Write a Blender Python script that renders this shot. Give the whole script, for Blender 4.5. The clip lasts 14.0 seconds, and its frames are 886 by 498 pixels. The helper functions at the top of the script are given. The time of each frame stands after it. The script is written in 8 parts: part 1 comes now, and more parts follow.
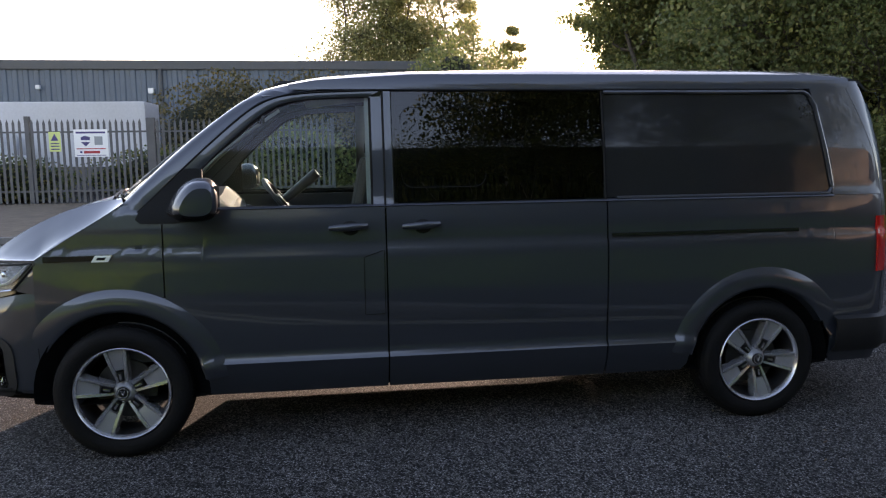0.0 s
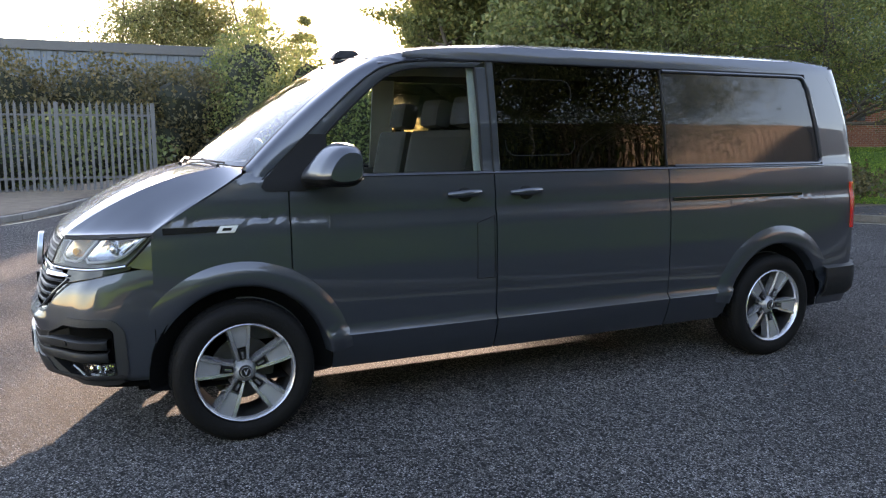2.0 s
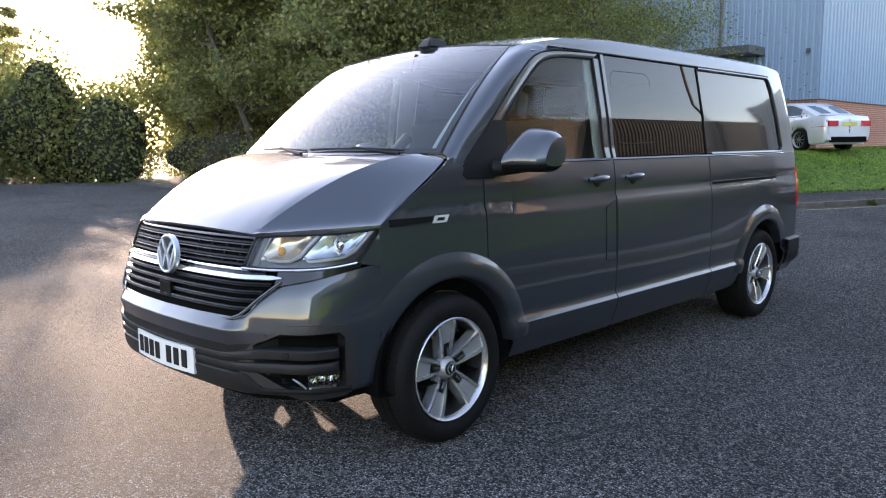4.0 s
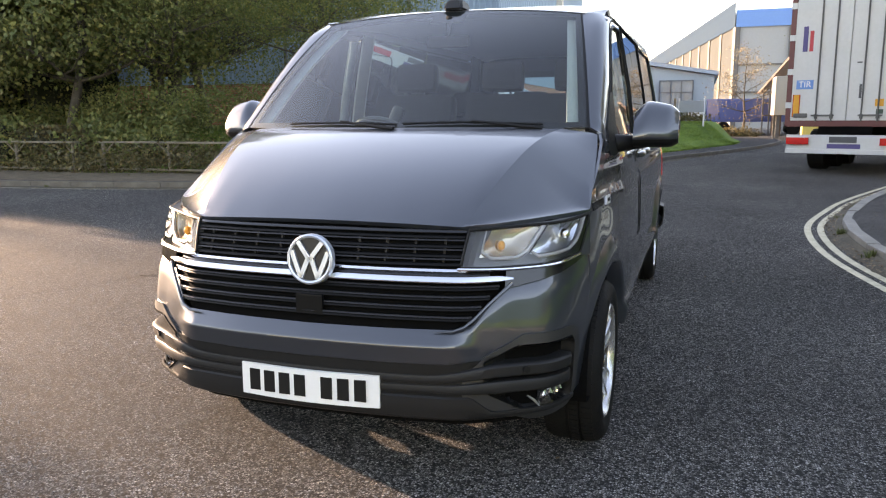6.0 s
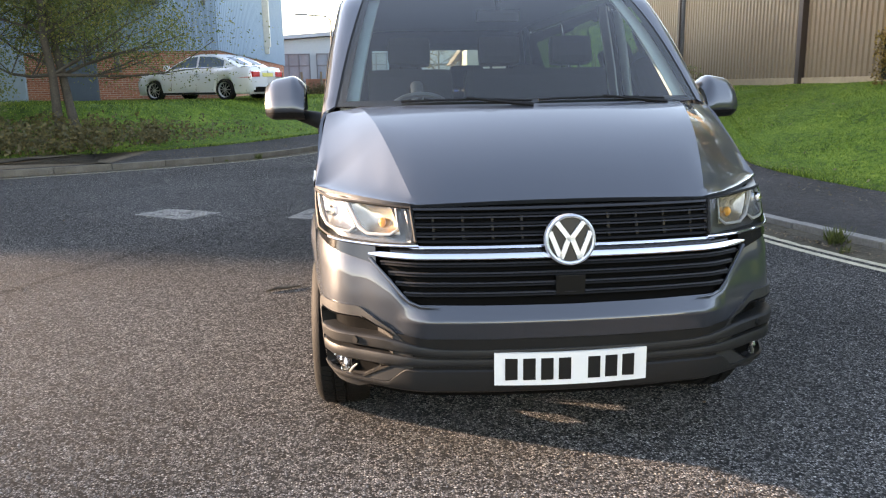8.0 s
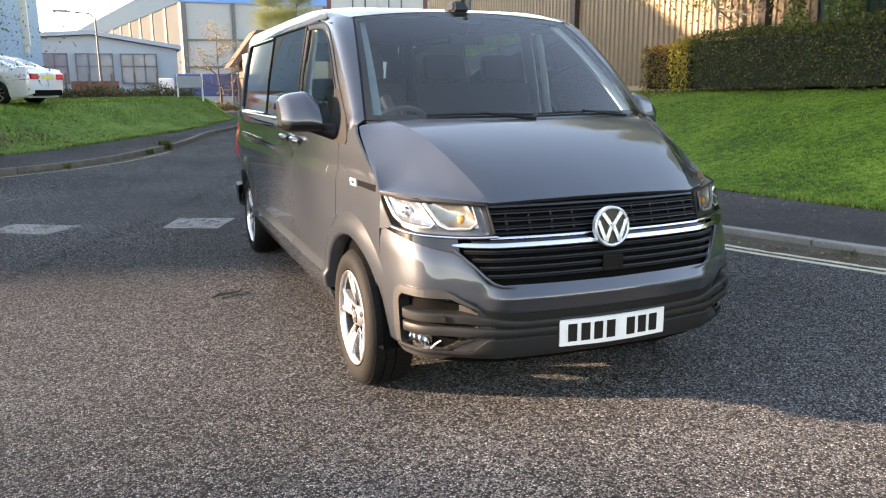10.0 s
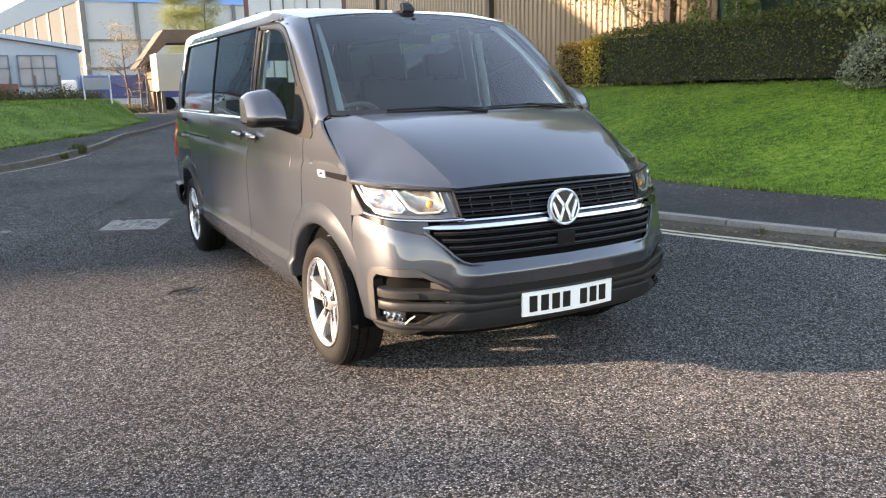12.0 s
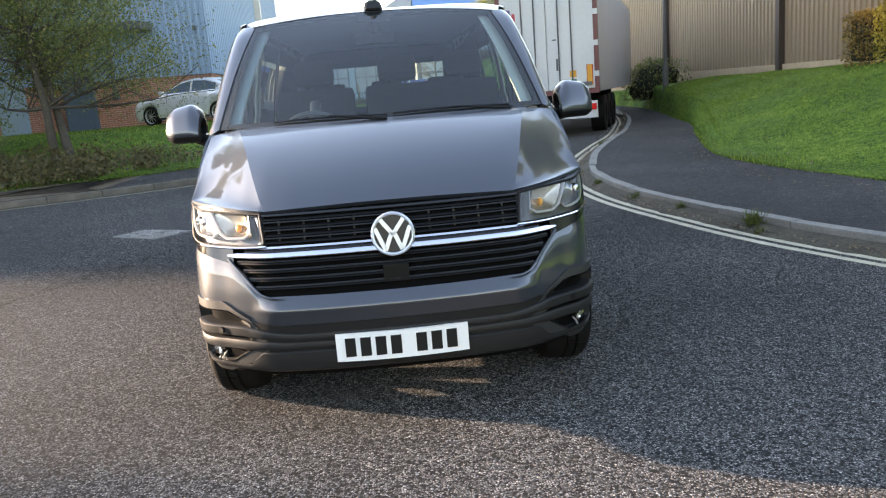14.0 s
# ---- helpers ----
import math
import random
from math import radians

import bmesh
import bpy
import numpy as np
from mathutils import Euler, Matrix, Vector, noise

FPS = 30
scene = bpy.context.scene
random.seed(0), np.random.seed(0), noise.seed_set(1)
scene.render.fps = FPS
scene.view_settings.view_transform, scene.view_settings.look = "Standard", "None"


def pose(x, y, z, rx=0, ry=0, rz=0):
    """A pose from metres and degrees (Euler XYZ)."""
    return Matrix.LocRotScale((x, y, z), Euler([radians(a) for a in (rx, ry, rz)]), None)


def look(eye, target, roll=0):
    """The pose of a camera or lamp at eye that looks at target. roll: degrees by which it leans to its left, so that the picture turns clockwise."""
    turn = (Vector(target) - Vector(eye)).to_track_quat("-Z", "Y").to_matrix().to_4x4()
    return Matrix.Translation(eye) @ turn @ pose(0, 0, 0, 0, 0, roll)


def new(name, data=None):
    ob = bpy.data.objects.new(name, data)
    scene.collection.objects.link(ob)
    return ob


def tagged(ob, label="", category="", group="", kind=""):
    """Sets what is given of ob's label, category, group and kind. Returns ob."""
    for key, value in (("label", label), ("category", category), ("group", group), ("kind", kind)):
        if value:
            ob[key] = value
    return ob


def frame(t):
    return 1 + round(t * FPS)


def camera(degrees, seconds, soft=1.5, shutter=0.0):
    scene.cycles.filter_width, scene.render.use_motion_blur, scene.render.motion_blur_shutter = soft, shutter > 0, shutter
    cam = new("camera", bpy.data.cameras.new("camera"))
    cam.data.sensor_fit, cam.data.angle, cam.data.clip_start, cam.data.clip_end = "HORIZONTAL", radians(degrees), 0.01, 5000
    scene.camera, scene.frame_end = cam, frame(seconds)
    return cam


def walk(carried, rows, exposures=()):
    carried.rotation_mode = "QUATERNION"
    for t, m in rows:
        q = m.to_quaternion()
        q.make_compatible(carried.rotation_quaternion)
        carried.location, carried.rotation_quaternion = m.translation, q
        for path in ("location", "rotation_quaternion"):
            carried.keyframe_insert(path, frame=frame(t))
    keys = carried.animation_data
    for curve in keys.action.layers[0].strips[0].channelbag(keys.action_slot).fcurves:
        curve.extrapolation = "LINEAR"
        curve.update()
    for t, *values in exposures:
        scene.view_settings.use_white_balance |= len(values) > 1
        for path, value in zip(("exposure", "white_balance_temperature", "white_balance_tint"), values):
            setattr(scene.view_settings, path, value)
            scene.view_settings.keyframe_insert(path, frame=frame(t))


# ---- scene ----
cam = camera(60.0, 14.0, soft=1.2)
EXPOSURES = [(0, 2.4, 8500, 33), (0.5, 2.58, 8700, 33), (1.0, 2.98, 8800, 33), (1.5, 3.45, 8700, 32), (2.0, 3.35, 8500, 30), (3.0, 3.25, 8300, 30), (3.7, 3.27, 8300, 30), (5.8, 3.2, 10000, 30), (8.2, 3.32, 9600, 26), (10.3, 3.24, 9400, 25), (11.0, 3.32, 9400, 25), (11.5, 3.45, 9300, 25), (12.0, 3.32, 9300, 25), (12.5, 3.2, 9200, 25), (14, 3.22, 9000, 24)]
PATH = [
    (0, (4.792, 1.069, 1.532), (2.829, 1.348, 1.27), -0.7),
    (0.5, (4.702, 0.647, 1.474), (2.796, 1.2, 1.222), 0.1),
    (1, (4.619, 0.254, 1.451), (2.759, 0.936, 1.176), 0.4),
    (1.5, (4.619, -0.208, 1.439), (2.805, 0.584, 1.151), 0.6),
    (2, (4.463, -0.63, 1.416), (2.667, 0.204, 1.134), -0.2),
    (2.5, (4.293, -1.032, 1.406), (2.541, -0.11, 1.12), -0.0),
    (3, (3.983, -1.455, 1.298), (2.314, -0.386, 1.035), -0.4),
    (3.5, (3.552, -1.955, 1.291), (2.022, -0.697, 1.014), -0.0),
    (3.7, (3.421, -2.16, 1.326), (1.943, -0.84, 1.053), -0.2),
    (5.8, (1.444, -3.09, 1.343), (0.779, -1.234, 1.01), -0.5),
    (6, (1.234, -3.145, 1.34), (0.61, -1.275, 1.001), -0.3),
    (6.5, (0.704, -3.243, 1.371), (0.25, -1.327, 1.022), -0.4),
    (7, (0.161, -3.216, 1.337), (-0.028, -1.258, 0.977), -1.1),
    (7.5, (-0.259, -3.261, 1.337), (-0.174, -1.3, 0.954), -1.0),
    (8, (-0.631, -3.321, 1.375), (-0.467, -1.371, 0.959), -1.0),
    (8.2, (-0.715, -3.312, 1.373), (-0.527, -1.368, 0.944), -0.8),
    (10.3, (-2.027, -3.626, 1.454), (-1.247, -1.831, 1.043), -0.3),
    (10.5, (-2.133, -3.67, 1.452), (-1.335, -1.883, 1.04), -0.2),
    (11, (-2.374, -3.711, 1.445), (-1.518, -1.954, 1.02), -0.8),
    (11.5, (-2.432, -3.724, 1.454), (-1.529, -1.99, 1.029), -0.4),
    (12, (-2.175, -3.722, 1.441), (-1.253, -1.998, 1.02), -1.2),
    (12.5, (-1.716, -3.779, 1.438), (-1.005, -1.957, 1.017), -2.8),
    (13, (-1.167, -3.725, 1.423), (-0.578, -1.859, 1.007), -2.4),
    (13.5, (-0.574, -3.799, 1.408), (-0.196, -1.88, 0.994), -3.5),
    (14, (0.011, -3.813, 1.389), (0.13, -1.856, 0.991), -4.6),
]
walk(cam, [(t, look(eye, target, roll)) for t, eye, target, roll in PATH], exposures=EXPOSURES)

# ---- world and sun ----
SUN_AZ = radians(-70.0)     # clockwise from +y
SUN_EL = radians(10.5)
world = bpy.data.worlds.new("sky")
scene.world = world
world.use_nodes = True
wn = world.node_tree.nodes
sky = wn.new("ShaderNodeTexSky")
sky.sky_type = "NISHITA"
sky.sun_disc = False
sky.sun_elevation = SUN_EL
sky.sun_rotation = SUN_AZ
sky.air_density, sky.dust_density, sky.ozone_density = 1.0, 0.4, 2.0
wn["Background"].inputs["Strength"].default_value = 0.15
world.node_tree.links.new(sky.outputs["Color"], wn["Background"].inputs["Color"])
sun_data = bpy.data.lights.new("sun", "SUN")
sun_data.energy, sun_data.angle, sun_data.color = 2.9, radians(0.6), (1.0, 0.92, 0.80)
sun_way = Vector((math.sin(SUN_AZ) * math.cos(SUN_EL), math.cos(SUN_AZ) * math.cos(SUN_EL), math.sin(SUN_EL)))
sun = new("sun", sun_data)
sun.matrix_world = look(sun_way * 100, (0, 0, 0))


# ---- materials ----
def mat(name, base, rough=0.5, metal=0.0, var=0.12, scale=6.0, fine=60.0, bump=0.0, coat=0.0, spec=0.5, rvar=0.0):
    """A surface with colour variation at two scales and a fine relief."""
    m = bpy.data.materials.new(name)
    m.use_nodes = True
    nt = m.node_tree
    p = nt.nodes["Principled BSDF"]
    p.inputs["Roughness"].default_value = rough
    p.inputs["Metallic"].default_value = metal
    p.inputs["Specular IOR Level"].default_value = spec
    p.inputs["Coat Weight"].default_value = coat
    p.inputs["Coat Roughness"].default_value = 0.03
    p.inputs["Coat IOR"].default_value = 1.62
    p.inputs["Base Color"].default_value = (*base, 1)
    if var > 0 or bump > 0:
        tc = nt.nodes.new("ShaderNodeTexCoord")
        n1, n2 = nt.nodes.new("ShaderNodeTexNoise"), nt.nodes.new("ShaderNodeTexNoise")
        n1.inputs["Scale"].default_value, n2.inputs["Scale"].default_value = scale, fine
        n1.inputs["Detail"].default_value = n2.inputs["Detail"].default_value = 4
        for n in (n1, n2):
            nt.links.new(tc.outputs["Object"], n.inputs["Vector"])
        add = nt.nodes.new("ShaderNodeMath")
        add.operation = "ADD"
        nt.links.new(n1.outputs["Fac"], add.inputs[0])
        nt.links.new(n2.outputs["Fac"], add.inputs[1])
        ramp = nt.nodes.new("ShaderNodeMapRange")
        ramp.inputs["From Min"].default_value, ramp.inputs["From Max"].default_value = 0.6, 1.4
        ramp.inputs["To Min"].default_value, ramp.inputs["To Max"].default_value = 1 - var, 1 + var
        nt.links.new(add.outputs[0], ramp.inputs["Value"])
        mul = nt.nodes.new("ShaderNodeVectorMath")
        mul.operation = "SCALE"
        mul.inputs[0].default_value = base
        nt.links.new(ramp.outputs[0], mul.inputs["Scale"])
        nt.links.new(mul.outputs[0], p.inputs["Base Color"])
        if rvar > 0:
            rr = nt.nodes.new("ShaderNodeMapRange")
            rr.inputs["To Min"].default_value, rr.inputs["To Max"].default_value = max(rough - rvar, 0.02), rough + rvar
            nt.links.new(n1.outputs["Fac"], rr.inputs["Value"])
            nt.links.new(rr.outputs[0], p.inputs["Roughness"])
        if bump > 0:
            b = nt.nodes.new("ShaderNodeBump")
            b.inputs["Strength"].default_value = bump
            b.inputs["Distance"].default_value = 0.01
            nt.links.new(n2.outputs["Fac"], b.inputs["Height"])
            nt.links.new(b.outputs[0], p.inputs["Normal"])
    return m


def principled(m):
    return m.node_tree.nodes["Principled BSDF"]


def glass(name, tint, rough=0.0, ior=1.45, dust_haze=0.0):
    """Thin glazing: a clear, tinted pane with a mirror gloss and a dusty, hazy film."""
    m = bpy.data.materials.new(name)
    m.use_nodes = True
    nt = m.node_tree
    out = nt.nodes["Material Output"]
    nt.nodes.remove(nt.nodes["Principled BSDF"])
    tr, gl, mix, fr = (nt.nodes.new("ShaderNode" + k) for k in ("BsdfTransparent", "BsdfGlossy", "MixShader", "Fresnel"))
    tr.inputs["Color"].default_value = (*tint, 1)
    gl.inputs["Roughness"].default_value = rough
    fr.inputs["IOR"].default_value = ior
    nt.links.new(fr.outputs[0], mix.inputs[0])
    nt.links.new(gl.outputs[0], mix.inputs[2])
    clear = tr
    if dust_haze:
        # the dusty film is tinted blue-green to paint in hazy sky reflection
        df, film = nt.nodes.new("ShaderNodeBsdfDiffuse"), nt.nodes.new("ShaderNodeMixShader")
        df.inputs["Color"].default_value = (0.60, 0.72, 0.75, 1)
        film.inputs[0].default_value = dust_haze
        nt.links.new(tr.outputs[0], film.inputs[1])
        nt.links.new(df.outputs[0], film.inputs[2])
        clear = film
    nt.links.new(clear.outputs[0], mix.inputs[1])
    nt.links.new(mix.outputs[0], out.inputs["Surface"])
    return m


def asphalt_material(name, base, fleck, gap):
    """Rolled asphalt: pale stone chips in dark binder, worn in broad patches."""
    m = bpy.data.materials.new(name)
    m.use_nodes = True
    nt = m.node_tree
    p = nt.nodes["Principled BSDF"]
    p.inputs["Roughness"].default_value = 0.95
    p.inputs["Diffuse Roughness"].default_value = 1.0
    p.inputs["Specular IOR Level"].default_value = 0.12
    tc = nt.nodes.new("ShaderNodeTexCoord")
    vo, vo2, n1, n2 = (nt.nodes.new(k) for k in ("ShaderNodeTexVoronoi", "ShaderNodeTexVoronoi", "ShaderNodeTexNoise", "ShaderNodeTexNoise"))
    vo.inputs["Scale"].default_value = 104
    vo2.inputs["Scale"].default_value = 104
    vo2.feature = "DISTANCE_TO_EDGE"
    n1.inputs["Scale"].default_value, n1.inputs["Detail"].default_value = 0.45, 5
    n2.inputs["Scale"].default_value, n2.inputs["Detail"].default_value = 14, 6
    for n in (vo, vo2, n1, n2):
        nt.links.new(tc.outputs["Object"], n.inputs["Vector"])
    edge = nt.nodes.new("ShaderNodeMapRange")
    edge.inputs["From Max"].default_value = gap
    nt.links.new(vo2.outputs["Distance"], edge.inputs["Value"])
    sep = nt.nodes.new("ShaderNodeSeparateColor")
    nt.links.new(vo.outputs["Color"], sep.inputs[0])
    chip = nt.nodes.new("ShaderNodeMapRange")
    chip.inputs["From Min"].default_value, chip.inputs["From Max"].default_value = 0.22, 0.9
    nt.links.new(sep.outputs[0], chip.inputs["Value"])
    fac = nt.nodes.new("ShaderNodeMath")
    fac.operation = "MULTIPLY"
    nt.links.new(chip.outputs[0], fac.inputs[0])
    nt.links.new(edge.outputs[0], fac.inputs[1])
    mix = nt.nodes.new("ShaderNodeMix")
    mix.data_type = "RGBA"
    mix.inputs["A"].default_value, mix.inputs["B"].default_value = (*base, 1), (*fleck, 1)
    nt.links.new(fac.outputs[0], mix.inputs["Factor"])
    wear = nt.nodes.new("ShaderNodeMapRange")
    wear.inputs["From Min"].default_value, wear.inputs["From Max"].default_value = 0.3, 0.7
    wear.inputs["To Min"].default_value, wear.inputs["To Max"].default_value = 0.72, 1.25
    nt.links.new(n1.outputs["Fac"], wear.inputs["Value"])
    wear2 = nt.nodes.new("ShaderNodeMapRange")
    wear2.inputs["From Min"].default_value, wear2.inputs["From Max"].default_value = 0.3, 0.7
    wear2.inputs["To Min"].default_value, wear2.inputs["To Max"].default_value = 0.8, 1.2
    nt.links.new(n2.outputs["Fac"], wear2.inputs["Value"])
    both = nt.nodes.new("ShaderNodeMath")
    both.operation = "MULTIPLY"
    nt.links.new(wear.outputs[0], both.inputs[0])
    nt.links.new(wear2.outputs[0], both.inputs[1])
    sc = nt.nodes.new("ShaderNodeVectorMath")
    sc.operation = "SCALE"
    nt.links.new(mix.outputs["Result"], sc.inputs[0])
    nt.links.new(both.outputs[0], sc.inputs["Scale"])
    nt.links.new(sc.outputs[0], p.inputs["Base Color"])
    b = nt.nodes.new("ShaderNodeBump")
    b.inputs["Strength"].default_value, b.inputs["Distance"].default_value = 1.0, 0.014
    nt.links.new(fac.outputs[0], b.inputs["Height"])
    nt.links.new(b.outputs[0], p.inputs["Normal"])
    return m


def leaf_material(name, c1, c2, c3):
    """Foliage: every leaf its own shade between three, with light through it."""
    m = bpy.data.materials.new(name)
    m.use_nodes = True
    nt = m.node_tree
    out, p = nt.nodes["Material Output"], nt.nodes["Principled BSDF"]
    g = nt.nodes.new("ShaderNodeNewGeometry")
    r = nt.nodes.new("ShaderNodeValToRGB")
    r.color_ramp.elements[0].color, r.color_ramp.elements[1].color = (*c1, 1), (*c3, 1)
    e = r.color_ramp.elements.new(0.55)
    e.color = (*c2, 1)
    nt.links.new(g.outputs["Random Per Island"], r.inputs[0])
    nt.links.new(r.outputs[0], p.inputs["Base Color"])
    p.inputs["Roughness"].default_value = 0.55
    tl, mix = nt.nodes.new("ShaderNodeBsdfTranslucent"), nt.nodes.new("ShaderNodeMixShader")
    nt.links.new(r.outputs[0], tl.inputs["Color"])
    mix.inputs[0].default_value = 0.4
    nt.links.new(p.outputs[0], mix.inputs[1])
    nt.links.new(tl.outputs[0], mix.inputs[2])
    nt.links.new(mix.outputs[0], out.inputs["Surface"])
    return m


M_ROAD = asphalt_material("asphalt_road", (0.0155, 0.0155, 0.0155), (0.66, 0.625, 0.60), 0.4)
M_PAVE = asphalt_material("asphalt_pavement", (0.052, 0.050, 0.050), (0.19, 0.18, 0.17), 0.3)
M_KERB = mat("concrete_kerb", (0.182, 0.170, 0.152), 0.85, var=0.35, scale=3, fine=45, bump=0.5)
M_KERBDIRTY = mat("dirty_brown_kerb", (0.105, 0.092, 0.076), 0.9, var=0.5, scale=4, fine=45, bump=0.5)
M_SOIL = mat("leaf_litter", (0.115, 0.085, 0.055), 0.95, var=0.6, scale=4, fine=30, bump=1.0)
def grass_material(name, dark, mid, pale):
    """Mown grass: tufts of three shades, with yellowed patches."""
    m = mat(name, mid, 0.85, var=0.3, scale=1.2, fine=40, bump=1.0, spec=0.2)
    nt = m.node_tree
    tc = nt.nodes.new("ShaderNodeTexCoord")
    sums = None
    for scale, gain in ((0.9, 0.9), (9.0, 1.3), (38.0, 1.5)):
        n, k = nt.nodes.new("ShaderNodeTexNoise"), nt.nodes.new("ShaderNodeMath")
        n.inputs["Scale"].default_value, n.inputs["Detail"].default_value = scale, 3
        nt.links.new(tc.outputs["Object"], n.inputs["Vector"])
        k.operation = "MULTIPLY_ADD"
        k.inputs[1].default_value = gain
        k.inputs[2].default_value = -0.5 * gain + (0.45 if sums is None else 0.0)
        nt.links.new(n.outputs["Fac"], k.inputs[0])
        if sums is not None:
            a = nt.nodes.new("ShaderNodeMath")
            nt.links.new(sums.outputs[0], a.inputs[0])
            nt.links.new(k.outputs[0], a.inputs[1])
            k = a
        sums = k
    r = nt.nodes.new("ShaderNodeValToRGB")
    r.color_ramp.elements[0].color, r.color_ramp.elements[1].color = (*dark, 1), (*pale, 1)
    r.color_ramp.elements[0].position = 0.12
    e = r.color_ramp.elements.new(0.5)
    e.color = (*mid, 1)
    nt.links.new(sums.outputs[0], r.inputs[0])
    nt.links.new(r.outputs[0], nt.nodes["Principled BSDF"].inputs["Base Color"])
    return m


M_GRASS = grass_material("mown_grass", (0.015, 0.042, 0.004), (0.064, 0.140, 0.008), (0.20, 0.255, 0.04))
M_BLADE = leaf_material("grass_blades", (0.014, 0.042, 0.003), (0.072, 0.162, 0.008), (0.36, 0.44, 0.08))
M_YELLOW = mat("yellow_line_paint", (0.44, 0.39, 0.275), 0.75, var=0.4, scale=7, fine=90, bump=0.3)
M_SILT = mat("dark_gutter_soil", (0.062, 0.051, 0.034), 0.95, var=0.6, scale=5, fine=40, bump=1.0)
M_TAR = mat("tar_crack_seal", (0.016, 0.016, 0.0165), 0.95, var=0.3, spec=0.05)


# ---- building helpers ----
def mesh_object(name, verts, faces, material, parent=None, smooth=False):
    me = bpy.data.meshes.new(name)
    me.from_pydata([tuple(v) for v in verts], [], [tuple(f) for f in faces])
    me.materials.append(material)
    if smooth:
        me.polygons.foreach_set("use_smooth", [True] * len(me.polygons))
    me.update()
    ob = new(name, me)
    if parent:
        ob.parent = parent
    return ob


def part(name, bm, material, parent, label="", smooth=False):
    """Links a bmesh as ONE mesh object under a thing or a part."""
    me = bpy.data.meshes.new(name)
    bmesh.ops.remove_doubles(bm, verts=bm.verts, dist=1e-5)
    bmesh.ops.recalc_face_normals(bm, faces=bm.faces)
    bm.to_mesh(me)
    bm.free()
    me.materials.append(material)
    if smooth:
        me.polygons.foreach_set("use_smooth", [True] * len(me.polygons))
        me.set_sharp_from_angle(angle=radians(38))
    ob = new(name, me)
    ob.parent = parent
    if label:
        ob["label"] = label
    return ob


def thing(name, label, category, group="", at=(0, 0, 0), turn=0.0):
    ob = new(name)
    ob.empty_display_size = 0.2
    ob.matrix_world = pose(*at, 0, 0, turn)
    return tagged(ob, label, category, group)


def box(bm, lo, hi, bevel=0.0, m=None):
    """A box between two corners, its edges rounded."""
    size = [b - a for a, b in zip(lo, hi)]
    mid = [(a + b) / 2 for a, b in zip(lo, hi)]
    made = bmesh.ops.create_cube(bm, size=1, matrix=(m or Matrix()) @ Matrix.LocRotScale(mid, None, size))["verts"]
    if bevel:
        edges = {e for v in made for e in v.link_edges}
        bmesh.ops.bevel(bm, geom=list(edges), offset=bevel, segments=2, affect="EDGES", profile=0.7)
    return made


def tube(bm, a, b, r0, r1=None, n=10, caps=True):
    a, b = Vector(a), Vector(b)
    d = b - a
    m = Matrix.Translation((a + b) / 2) @ d.to_track_quat("Z", "Y").to_matrix().to_4x4()
    return bmesh.ops.create_cone(bm, cap_ends=caps, segments=n, radius1=r0, radius2=r0 if r1 is None else r1, depth=d.length, matrix=m)["verts"]


def sweep(bm, pts, r, n=8, closed=False):
    """A round bar along points."""
    pts = [Vector(p) for p in pts]
    rings = []
    up = Vector((0.03, 0.05, 1))
    for i, p in enumerate(pts):
        a = pts[i - 1] if (i or closed) else p
        b = pts[(i + 1) % len(pts)] if (i < len(pts) - 1 or closed) else p
        d = (b - a).normalized()
        s = d.cross(up).normalized()
        t = s.cross(d)
        rr = r[i] if isinstance(r, (list, tuple)) else r
        rings.append([bm.verts.new(p + rr * (math.cos(k * 2 * math.pi / n) * s + math.sin(k * 2 * math.pi / n) * t)) for k in range(n)])
    for i in range(len(rings) if closed else len(rings) - 1):
        q = rings[(i + 1) % len(rings)]
        for k in range(n):
            bm.faces.new((rings[i][k], rings[i][(k + 1) % n], q[(k + 1) % n], q[k]))
    if not closed:
        bm.faces.new(rings[0][::-1])
        bm.faces.new(rings[-1])


def revolve(bm, profile, m=None, n=48, closed=False):
    """A profile of (radius, height) turned round z."""
    m = m or Matrix()
    rings = [[bm.verts.new(m @ Vector((r * math.cos(k * 2 * math.pi / n), r * math.sin(k * 2 * math.pi / n), h))) for k in range(n)] for r, h in profile]
    for i in range(len(rings) if closed else len(rings) - 1):
        q = rings[(i + 1) % len(rings)]
        for k in range(n):
            bm.faces.new((rings[i][k], rings[i][(k + 1) % n], q[(k + 1) % n], q[k]))


def prism(bm, outline, z0, z1, m=None):
    """A flat outline (x, y) raised from z0 to z1."""
    m = m or Matrix()
    lo = [bm.verts.new(m @ Vector((x, y, z0))) for x, y in outline]
    hi = [bm.verts.new(m @ Vector((x, y, z1))) for x, y in outline]
    bm.faces.new(hi)
    bm.faces.new(lo[::-1])
    for i in range(len(lo)):
        j = (i + 1) % len(lo)
        bm.faces.new((lo[i], lo[j], hi[j], hi[i]))


def curve_points(pts, step=0.25):
    """A smooth line through points of a plan."""
    pts = [np.array(p, float) for p in pts]
    out = []
    for i in range(len(pts) - 1):
        p0, p1, p2, p3 = pts[max(i - 1, 0)], pts[i], pts[i + 1], pts[min(i + 2, len(pts) - 1)]
        n = max(2, int(np.linalg.norm(p2 - p1) / step))
        for k in range(n):
            t = k / n
            out.append(0.5 * (2 * p1 + (p2 - p0) * t + (2 * p0 - 5 * p1 + 4 * p2 - p3) * t * t + (3 * p1 - p0 - 3 * p2 + p3) * t ** 3))
    out.append(pts[-1])
    return out


